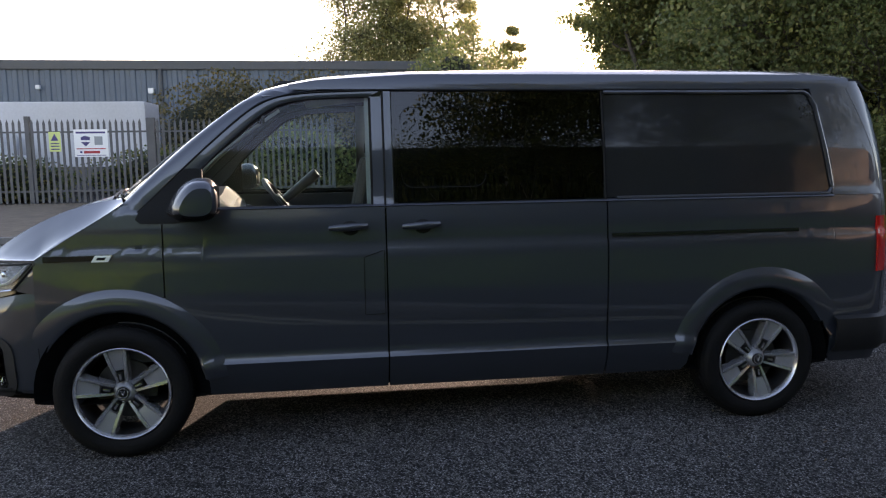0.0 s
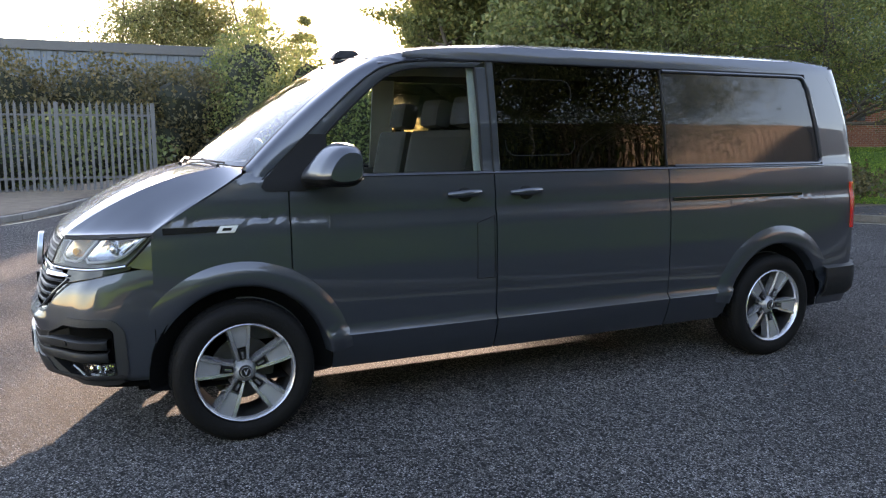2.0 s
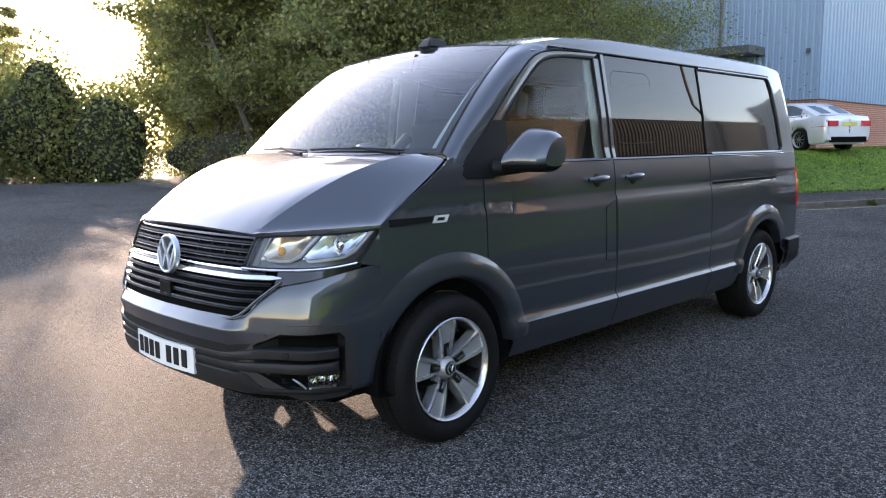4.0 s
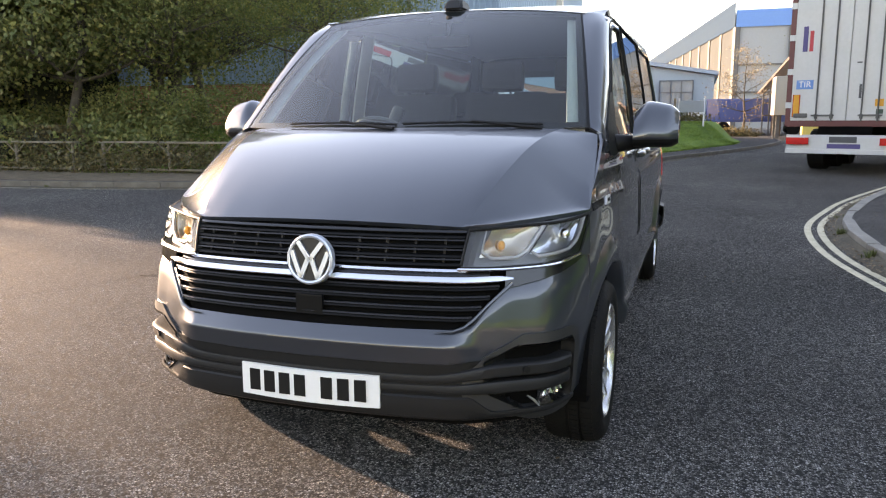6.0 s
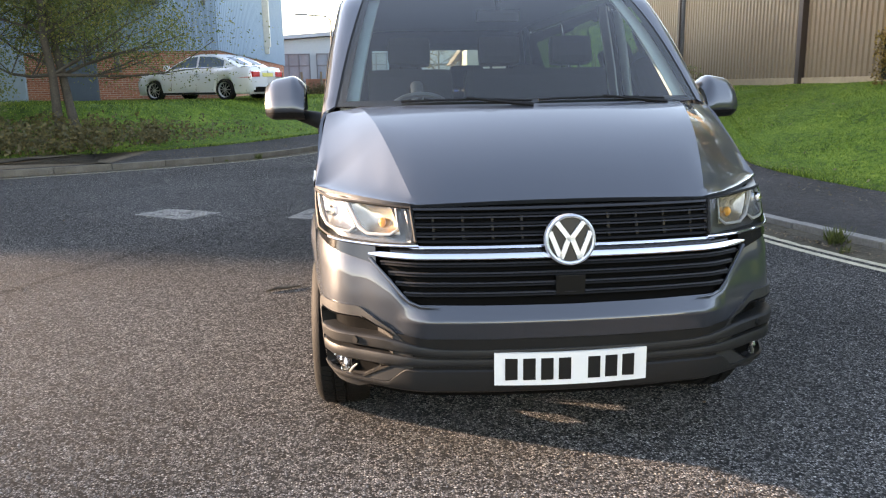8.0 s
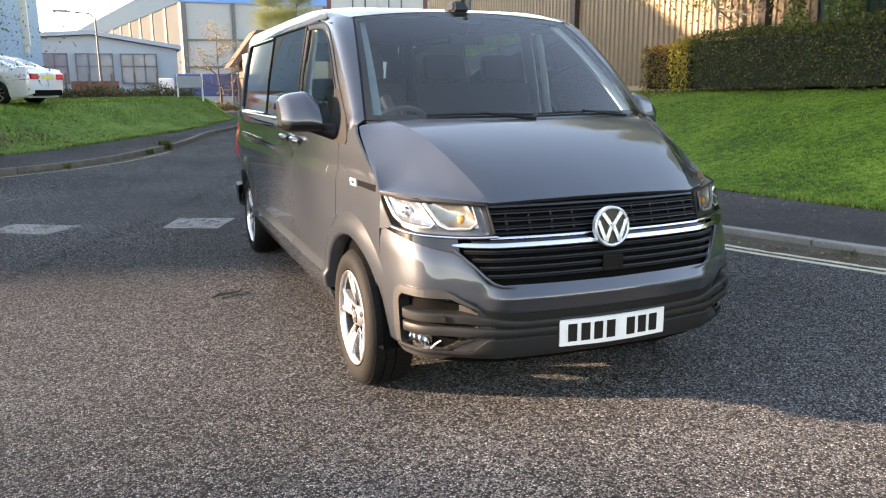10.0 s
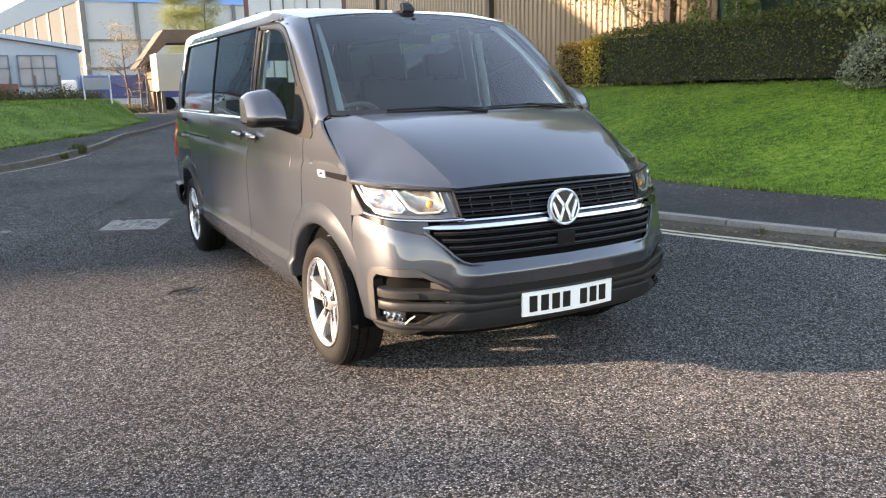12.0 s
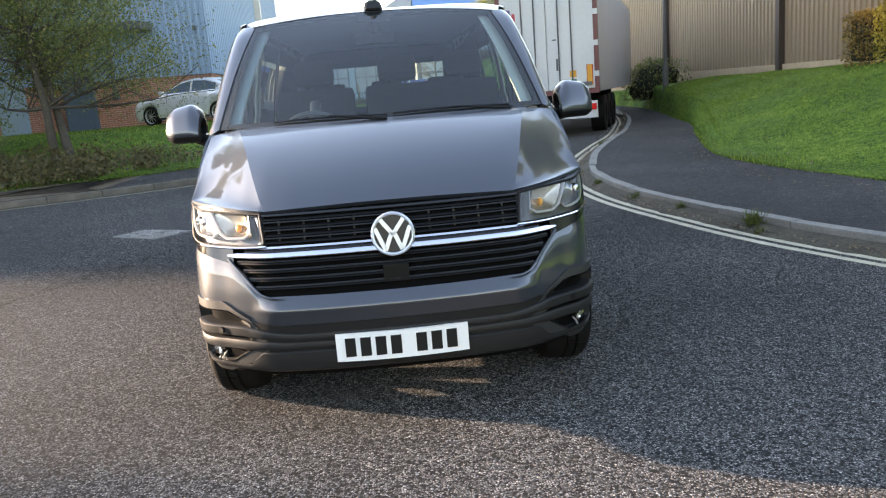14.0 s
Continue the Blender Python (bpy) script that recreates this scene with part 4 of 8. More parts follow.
def bumper_top(s):
    a = abs(s)
    return float(np.interp(a, [0, S_LOW - 0.02, S_LOW + 0.03, s_of_x(0.60), s_of_x(0.64), S_CH, s_of_x(0.70), S_END], [0.653, 0.657, 0.668, 0.735, 0.770, 0.788, 0.802, 0.862]))


S_BLK = s_of_y(-0.525)
S_INNER = s_of_x(0.575)


def pocket(s, z):
    """How deep the bumper's corner is hollowed out: 0 outside, 1 inside."""
    f = (abs(s) - S_INNER - 0.02) / (S_BLK - 0.034 - S_INNER - 0.02)
    if not 0 < f < 1:
        return 0.0
    lo, hi = float(np.interp(f, [0, 0.4, 1], [0.445, 0.362, 0.362])), float(np.interp(f, [0, 0.3, 1], [0.552, 0.594, 0.600]))
    e = max(0.0, (f - 0.88) / 0.12)
    cut = 0.04 * (1 - math.sqrt(max(0.0, 1 - e * e)))
    rim = min((z - lo - cut) / 0.008, (hi - cut - z) / 0.008, (1 - f) / 0.03)
    return min(max(rim, 0.0), 1.0) * min(1.0, f / 0.25)


bm = bmesh.new()
rows = []
for s in np.linspace(-S_END, S_END, 181):
    hi = bumper_top(s)
    zs = [0.322, 0.334, 0.352, 0.362, 0.372, 0.39, 0.42, 0.50, 0.538, 0.545, 0.570, 0.594, 0.601] + list(np.linspace(0.610, hi, 9))
    off = [-0.05, -0.02, -0.004, 0, 0, 0, 0, 0, 0, 0.010, 0.015, 0.0215, 0.0240] + [0.0235, 0.020, 0.016, 0.012, 0.008, 0.004, 0.0, -0.004, -0.008]
    y = nose(s, 0.5).y
    lo = HUB_Z + math.sqrt(ARCH_R ** 2 - y * y) if abs(y) < ARCH_R else 0.0
    fade = 1 - min(max((abs(s) - s_of_x(0.47)) / 0.12, 0), 1)
    rows.append([nose(s, max(z, lo + 0.003 * k), d * (fade if d > 0 else 1) - 0.07 * pocket(s, z)) for k, (z, d) in enumerate(zip(zs, off))])
sheet(bm, rows, 0.015, (0, 0.3, 0.6))
bumper = part("front_bumper", bm, M_PAINT, van, "body-grey front bumper", smooth=True)


def corner_patch(sign, s0, s1, lo, hi, r, d, rim, material, owner, name, label):
    """A patch with rounded ends on the bumper's corner; lo(f), hi(f): its height from inner to outer end."""
    bm = bmesh.new()
    rows = []
    for f in np.linspace(0, 1, 90):
        s = s0 + (s1 - s0) * f
        e = max(0.0, (s - (s1 - r)) / r)
        a, b = lo(f), hi(f)
        cut = min(r, (b - a) / 2) * (1 - math.sqrt(max(0.0, 1 - e * e)))
        zs = [a + cut + (b - a - 2 * cut) * k / 36 for k in range(37)]
        rows.append([nose(sign * s, z, d - 0.05 * pocket(s, z)) for z in zs])
    sheet(bm, rows, rim, (0, 0.3, 0.5))
    return part(name, bm, material, owner, label, smooth=True)


S_RIB = S_BLK - 0.060
bm = bmesh.new()
band(bm, nose, -S_INNER - 0.03, S_INNER + 0.03, 0.400, lambda s: float(np.interp(abs(s), [0, s_of_x(0.46), S_INNER + 0.03], [0.543, 0.544, 0.556])), 0.007, 90, 6, 0.012)
part("lower_grille_panel", bm, M_BLACK, bumper, "black plastic lower bumper panel", smooth=True)
for (a0, b0), (a1, b1), o0, o1 in (((0.478, 0.506), (0.494, 0.540), 0.004, 0.013), ((0.445, 0.471), (0.438, 0.484), 0.003, 0.011)):
    bm = bmesh.new()
    rows = []
    for s in np.linspace(-S_RIB, S_RIB, 141):
        f = min(max((abs(s) - s_of_x(0.40)) / (s_of_x(0.64) - s_of_x(0.40)), 0), 1)
        f = f * f * (3 - 2 * f)
        g = 1 - 0.8 * max(0, (abs(s) - S_RIB + 0.02) / 0.02) ** 2
        lo, hi = a0 + (a1 - a0) * f, b0 + (b1 - b0) * f
        base = 0.0075 + 0.004 * f
        rows.append([nose(s, lo + (hi - lo) * k, base + (d * g * (o0 + (o1 - o0) * f) if d > -1 else -0.05 * f)) for k, d in ((0, -2), (0, -0.3), (0.06, 0.5), (0.16, 0.9), (0.45, 1.0), (0.82, 0.96), (0.94, 0.6), (1, -0.3), (1, -2))])
    sheet(bm, rows)
    part("bumper_rib", bm, M_GREYPLASTIC, bumper, "dark grey bumper rib", smooth=True)
bm = bmesh.new()
rows = []
for s in np.linspace(-S_BLK + 0.012, S_BLK - 0.012, 141):
    hi = float(np.interp(abs(s), [0, s_of_x(0.555), s_of_x(0.61), S_BLK], [0.436, 0.433, 0.374, 0.376]))
    zs = [0.325, 0.336, 0.352] + [0.352 + (hi - 0.352) * k for k in (0.35, 0.7, 0.93, 1.0)]
    rows.append([nose(s, z, d) for z, d in zip(zs, (-0.04, -0.004, 0.012, 0.0145, 0.0155, 0.0145, 0.006))])
sheet(bm, rows)
part("lower_lip", bm, M_GREYPLASTIC, bumper, "dark grey plastic lower lip", smooth=True)
for sign in (1, -1):
    corner_patch(sign, S_INNER - 0.05, S_BLK + 0.018, lambda f: float(np.interp(f, [0, 0.12, 0.45, 1], [0.43, 0.395, 0.322, 0.330])), lambda f: float(np.interp(f, [0, 0.15, 0.42, 1], [0.50, 0.566, 0.634, 0.636])), 0.09, 0.0085, 0.012, M_BEZEL, bumper, "corner_bezel", "dark satin grey bezel round the fog lamp")
    corner_patch(sign, S_INNER + 0.02, S_BLK - 0.034, lambda f: float(np.interp(f, [0, 0.4, 1], [0.445, 0.362, 0.362])), lambda f: float(np.interp(f, [0, 0.3, 1], [0.552, 0.594, 0.600])), 0.040, 0.0125, 0.0, M_BLACK, bumper, "corner_recess", "black recess in the bumper corner")
    # fog lamp: a dark bowl with bright facets, set back in the pocket
    f0, f1 = S_BLK - 0.195, S_BLK - 0.045
    bm = bmesh.new()
    band(bm, lambda s, z, d: nose(sign * s, z, d), f0, f1, 0.371, 0.426, -0.026, 14, 3, 0.012)
    fog = part("fog_lamp", bm, M_FOG, bumper, "clear fog lamp in the bumper corner", smooth=True)
    for t0, t1, z0, z1, tilt in ((0.06, 0.30, 0.380, 0.414, 0.010), (0.34, 0.56, 0.384, 0.420, -0.006), (0.60, 0.78, 0.380, 0.416, 0.008), (0.80, 0.95, 0.386, 0.418, -0.006)):
        bm = bmesh.new()
        rows = []
        for t in np.linspace(t0, t1, 5):
            q = (t - t0) / (t1 - t0)
            rows.append([nose(sign * (f0 + (f1 - f0) * t), z0 + (z1 - z0) * v + tilt * (q - 0.5), -0.022 + 0.010 * (1 - abs(2 * q - 1)) * (1 - abs(2 * v - 1)) + 0.004 * q) for v in (0, 0.3, 0.5, 0.7, 1)])
        sheet(bm, rows, 0.004, (0, 0.3, 0.5))
        part("fog_facet", bm, M_CHROME, fog, "bright facet of the fog lamp")
    bm = bmesh.new()
    band(bm, lambda s, z, d: nose(sign * s, z, d), f0 - 0.004, f1 + 0.004, 0.368, 0.428, -0.008, 14, 3, 0.018)
    cover = part("fog_lens", bm, M_LENS, fog, "clear fog lamp lens", smooth=True)
    cover.visible_shadow = False
    bm = bmesh.new()
    sweep(bm, [nose(sign * (f0 - a), z, d) for a, z, d in ((0.055, 0.418, 0.006), (0.030, 0.398, 0.0), (0.006, 0.374, -0.006))], [0.003, 0.0045, 0.004], 6)
    part("fog_lamp_blade", bm, M_ALLOYGREY, bumper, "bright blade beside the fog lamp")
    bm = bmesh.new()
    c = nose(sign * s_of_x(0.712), 0.519, 0.022)
    tube(bm, c, c + Vector((sign * 0.006, -0.008, 0)), 0.013, 0.012, 16)
    part("parking_sensor", bm, M_SEAL, bumper, "black parking sensor")

# upper and lower grille
bm = bmesh.new()
band(bm, nose, -S_IN, S_IN, 0.845, 0.968, -0.020, 60, 4, 0.0)
band(bm, nose, -s_of_x(0.63), s_of_x(0.63), lambda s: float(np.interp(abs(s), [0, S_LOW, s_of_x(0.63)], [0.650, 0.655, 0.77])), lambda s: 0.835, -0.022, 80, 4, 0.0)
grille = part("grille", bm, M_UNDER, van, "black grille with grey slats and chrome bars")


def slat(z, x1, height, out, material, name, depth=0.02, lean=0.4, taper=0.0):
    bm = bmesh.new()
    e = s_of_x(x1)
    rows = []
    for s in np.linspace(-e, e, 61):
        h = height * (1 - 0.7 * taper * min(max((abs(s) / e - 0.93) / 0.07, 0), 1))
        rows.append([nose(s, z - h / 2, out - depth), nose(s, z - h / 2, out - 0.002), nose(s, z - h * 0.3, out), nose(s, z + h * 0.3, out - h * lean * 0.5), nose(s, z + h / 2, out - h * lean), nose(s, z + h / 2, out - depth)])
    sheet(bm, rows)
    return part(name, bm, material, grille, smooth=True)


for z in (0.948, 0.918, 0.888, 0.862):
    slat(z, 0.512, 0.009, 0.0, M_GRILLE, "slat", 0.022)
for z in (0.9385, 0.9085, 0.8785):
    slat(z, 0.512, 0.0045, 0.002, M_SLAT, "slat", 0.01)
slat(0.845, 0.53, 0.0085, 0.006, M_CHROME, "chrome_strip", 0.012)
slat(0.8160, 0.665, 0.0185, 0.012, M_CHROME, "chrome_bar", 0.02, 0.25, 1.0)
for z, x in ((0.785, 0.63), (0.754, 0.605), (0.722, 0.582), (0.690, 0.556)):
    slat(z, x, 0.011, 0.0, M_GRILLE, "slat", 0.022)
    slat(z + 0.0075, x, 0.0045, 0.002, M_SLAT, "slat", 0.01)
slat(0.966, 0.515, 0.010, 0.002, M_GLOSSBLACK, "slat", 0.02)
slat(0.8325, 0.60, 0.014, -0.004, M_GLOSSBLACK, "slat", 0.02)
for x in np.arange(-0.45, 0.46, 0.10):
    if abs(x) > 0.09:
        for z in (0.933, 0.903, 0.875):
            bm = bmesh.new()
            p = nose(math.copysign(s_of_x(x), x), z, -0.012)
            box(bm, (p.x - 0.004, p.y - 0.004, z - 0.010), (p.x + 0.004, p.y + 0.01, z + 0.010))
            part("grille_rib", bm, M_SLAT, grille)
bm = bmesh.new()
p = nose(0.0, 0.715, 0.002)
box(bm, (-0.05, p.y - 0.004, 0.683), (0.05, p.y + 0.012, 0.752), 0.004)
part("radar_cover", bm, M_GRILLE, grille, "square black sensor cover")
for sign in (1, -1):
    bm = bmesh.new()
    pts = [nose(sign * s_of_x(x), z, 0.006) for x, z in ((0.665, 0.80), (0.64, 0.775), (0.60, 0.735), (0.56, 0.69), (0.535, 0.668), (0.50, 0.655), (0.44, 0.651))]
    sweep(bm, pts, [0.006, 0.006, 0.006, 0.006, 0.006, 0.005, 0.001], 8)
    part("grille_edge", bm, M_PAINT, grille, smooth=True)
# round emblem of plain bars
bm = bmesh.new()
em = Matrix.Translation((0, -0.862, 0.868)) @ Matrix.Rotation(radians(84), 4, "X") @ Matrix.Scale(0.95, 4)
revolve(bm, [(0.0, 0.004), (0.080, 0.004), (0.080, -0.012)], em, 40)
emblem = part("emblem", bm, M_SLAT, grille, "round chrome emblem of plain bars", smooth=False)
bm = bmesh.new()
revolve(bm, [(0.076, 0.002), (0.078, 0.012), (0.084, 0.014), (0.090, 0.010), (0.091, -0.012)], em, 48)
for a, b in (((-0.048, 0.062), (0, -0.002)), ((0.048, 0.062), (0, -0.002)), ((-0.072, 0.028), (-0.034, -0.066)), ((0.072, 0.028), (0.034, -0.066)), ((-0.034, -0.066), (-0.004, 0.008)), ((0.034, -0.066), (0.004, 0.008))):
    p, q = Vector((*a, 0.008)), Vector((*b, 0.008))
    d = (q - p).normalized()
    w = Vector((-d.y, d.x, 0)) * 0.0085
    vs = [bm.verts.new(em @ (v + Vector((0, 0, h)))) for h in (-0.004, 0.004) for v in (p + w, q + w, q - w, p - w)]
    for f in ((4, 5, 6, 7), (0, 1, 5, 4), (1, 2, 6, 5), (2, 3, 7, 6), (3, 0, 4, 7)):
        bm.faces.new([vs[i] for i in f])
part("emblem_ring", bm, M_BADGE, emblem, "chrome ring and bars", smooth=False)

# head lamps
LAMP = {"it": (s_of_x(0.522), 0.972), "ib": (s_of_x(0.508), 0.852), "ot": (s_of_y(-0.428), 1.000), "ob": (s_of_y(-0.545), 0.872)}


def lamp_point(u, v, d, sign):
    """u: inner to outer, v: bottom to top."""
    it, ib, ot, ob = (np.array(LAMP[k]) for k in ("it", "ib", "ot", "ob"))
    s, z = (ib * (1 - u) + ob * u) * (1 - v) + (it * (1 - u) + ot * u) * v
    z -= 0.012 * math.sin(math.pi * u) * (1 - v)
    return nose(sign * s, z, d)


for sign in (1, -1):
    bm = bmesh.new()
    rows = []
    for v in np.linspace(-0.06, 1.02, 9):
        a = lamp_point(1.012, v, 0.0, sign)
        b = side(-0.381, 0.845 + 0.16 * (v + 0.06) / 1.08, 0.0, sign)
        rows.append([a * (1 - q) + b * q for q in np.linspace(0, 1, 7)])
    sheet(bm, rows, 0.01)
    part("wing_corner", bm, M_PAINT, van, smooth=True)
    bm = bmesh.new()
    sheet(bm, [[lamp_point(u, v, -0.030, sign) for v in np.linspace(0, 1, 8)] for u in np.linspace(0, 1, 24)], 0.0)
    for edge in ([(u, 0.0) for u in np.linspace(0, 1, 16)], [(1.0, v) for v in np.linspace(0, 1, 8)], [(u, 1.0) for u in np.linspace(1, 0, 16)], [(0.0, v) for v in np.linspace(1, 0, 8)]):
        sheet(bm, [[lamp_point(u, v, d, sign) for d in (0.003, -0.015, -0.03)] for u, v in edge])
    lamp = part("head_lamp", bm, M_LAMPDARK, van, "clear head lamp with amber indicator", smooth=True)
    # main reflector and the indicator's amber bowl: hollow, facing forward
    for u0, u1, v0, v1, flutes, depth, name, label in ((0.475, 0.875, 0.27, 0.97, 5, 0.018, "reflector", "bright fluted main reflector"), (0.125, 0.425, 0.25, 0.97, 3, 0.020, "indicator_bowl", "amber bowl of the indicator")):
        bm = bmesh.new()
        rows = []
        for k in range(flutes * 4 + 1):
            f = k / (flutes * 4)
            w = (k % 4) / 4
            row = []
            for v in np.linspace(v0, v1, 11):
                q = (v - v0) / (v1 - v0)
                hollow = (1 - (2 * f - 1) ** 2) * (1 - (2 * q - 1) ** 2)
                row.append(lamp_point(u0 + (u1 - u0) * f + 0.03 * (q - 0.5), v, -0.008 - depth * hollow + 0.0025 * math.sin(math.pi * w) * hollow, sign))
            rows.append(row)
        sheet(bm, rows)
        bowl = part(name, bm, M_LAMPINNER if flutes > 3 else M_AMBERBOWL, lamp, label, smooth=True)
    bm = bmesh.new()
    bmesh.ops.create_uvsphere(bm, u_segments=14, v_segments=8, radius=0.022, matrix=Matrix.Translation(lamp_point(0.68, 0.62, -0.012, sign)) @ Matrix.Diagonal((1, 0.8, 1, 1)))
    part("bulb_shield", bm, M_CHROME, lamp, "chrome bulb shield in the reflector", smooth=True)
    bm = bmesh.new()
    bmesh.ops.create_uvsphere(bm, u_segments=14, v_segments=8, radius=0.013, matrix=Matrix.Translation(lamp_point(0.24, 0.52, -0.018, sign)) @ Matrix.Diagonal((1, 1.2, 1.3, 1)))
    part("bulb", bm, M_ORANGE, bowl, "amber bulb", smooth=True)
    # two hooked white light guides, one round each bowl
    for run, radii in (([(0.105, 0.96), (0.115, 0.40), (0.19, 0.24), (0.37, 0.22), (0.425, 0.36), (0.455, 0.95)], (0.0025, 0.003, 0.0055, 0.006, 0.0085, 0.0085)), ([(0.465, 0.34), (0.53, 0.21), (0.80, 0.235), (0.865, 0.40), (0.905, 0.97)], (0.004, 0.0055, 0.006, 0.009, 0.009))):
        bm = bmesh.new()
        pts, rr = [], []
        for (a, b), (ra, rb) in zip(zip(run, run[1:]), zip(radii, radii[1:])):
            for t in np.linspace(0, 1, 6)[:-1]:
                pts.append(lamp_point(a[0] * (1 - t) + b[0] * t, a[1] * (1 - t) + b[1] * t, -0.004, sign))
                rr.append(float(ra * (1 - t) + rb * t))
        sweep(bm, pts + [lamp_point(*run[-1], -0.004, sign)], rr + [radii[-1]], 6)
        part("light_guide", bm, M_GUIDE, lamp, "white hooked light guide", smooth=True)
    bm = bmesh.new()
    sheet(bm, [[lamp_point(u, v, d, sign) for u, d in ((0.01, -0.028), (0.05, -0.016), (0.095, -0.026))] for v in np.linspace(0.04, 0.96, 8)])
    part("inner_facet", bm, M_LAMPDARK, lamp, "grey facet at the lamp's inner end")
    bm = bmesh.new()
    ring = [(u, 0.01) for u in np.linspace(0.0, 1, 20)] + [(1.0, v) for v in np.linspace(0.1, 0.9, 6)] + [(u, 0.99) for u in np.linspace(1, 0, 20)] + [(0.0, v) for v in np.linspace(0.9, 0.1, 6)]
    sweep(bm, [lamp_point(u, v, 0.004, sign) for u, v in ring], 0.0055, 6, True)
    part("lamp_border", bm, M_SEAL, lamp, "black border of the lamp", smooth=True)
    bm = bmesh.new()
    sheet(bm, [[lamp_point(u, v, 0.006, sign) for v in np.linspace(0.0, 1, 8)] for u in np.linspace(0, 1, 24)], 0.012)
    lens = part("lens", bm, M_LENS, lamp, "clear lens", smooth=True)
    lens.visible_shadow = False
    bm = bmesh.new()
    sweep(bm, [lamp_point(u, -0.02, 0.008, sign) for u in np.linspace(-0.02, 1.0, 20)], 0.005, 6)
    part("lamp_strip", bm, M_CHROME, lamp, "thin chrome strip", smooth=True)
    bm = bmesh.new()
    band(bm, lambda s, z, d: nose(sign * s, z, d), s_of_x(0.645), s_of_y(-0.52), lambda s: float(np.interp(s, [s_of_x(0.645), s_of_x(0.70), s_of_y(-0.52)], [0.782, 0.794, 0.852])), lambda s: float(np.interp(s, [s_of_x(0.645), s_of_y(-0.52)], [0.846, 0.868])), 0.003, 20, 2, 0.006)
    part("lamp_underside", bm, M_GLOSSBLACK, lamp, "gloss black strip under the lamp", smooth=True)

# number plate with plain bars
bm = bmesh.new()
sheet(bm, [[Vector((x, -0.926 + 0.02 * (x / 0.26) ** 2, z)) for z in (0.383, 0.44, 0.496)] for x in np.linspace(-0.262, 0.262, 15)], 0.012, (0, 0.5, 0.44))
plate = part("number_plate", bm, M_WHITE, van, "white number plate with plain dark bars", smooth=False)
for x in (-0.205, -0.145, -0.085, -0.025, 0.075, 0.135, 0.195):
    y = -0.926 + 0.02 * (x / 0.26) ** 2
    bm = bmesh.new()
    box(bm, (x - 0.021, y - 0.0025, 0.402), (x + 0.021, y + 0.004, 0.478), 0.001)
    part("plate_bar", bm, M_SEAL, plate, "plain dark bar")

# wipers
for x0, x1, ya in ((-0.52, 0.02, 0.0), (0.05, 0.62, 0.0)):
    bm = bmesh.new()
    pts = []
    for k in np.linspace(0, 1, 14):
        x = x0 + (x1 - x0) * k
        q = screen(x / 0.80, 0.002 + 0.018 * math.sin(math.pi * (0.2 + 0.7 * k)), 0.010)
        pts.append(q)
    sweep(bm, pts, 0.005, 6)
    sweep(bm, [screen((x1 - 0.0) / 0.80, -0.03, 0.02), screen((x1 - 0.12) / 0.8, -0.008, 0.018), screen(((x0 + x1) / 2) / 0.80, 0.022, 0.016)], [0.010, 0.008, 0.005], 6)
    part("wiper", bm, M_BLACK, van, "black wiper", smooth=True)
bm = bmesh.new()
sheet(bm, [[Vector((x, -0.10 + 0.19 * (x / 0.82) ** 2 + d, z)) for d, z in ((-0.02, 1.292), (0.02, 1.288), (0.06, 1.30))] for x in np.linspace(-0.79, 0.79, 40)])
part("scuttle", bm, M_BLACK, van, "black scuttle panel", smooth=True)

# wheels
SPOKES = 5


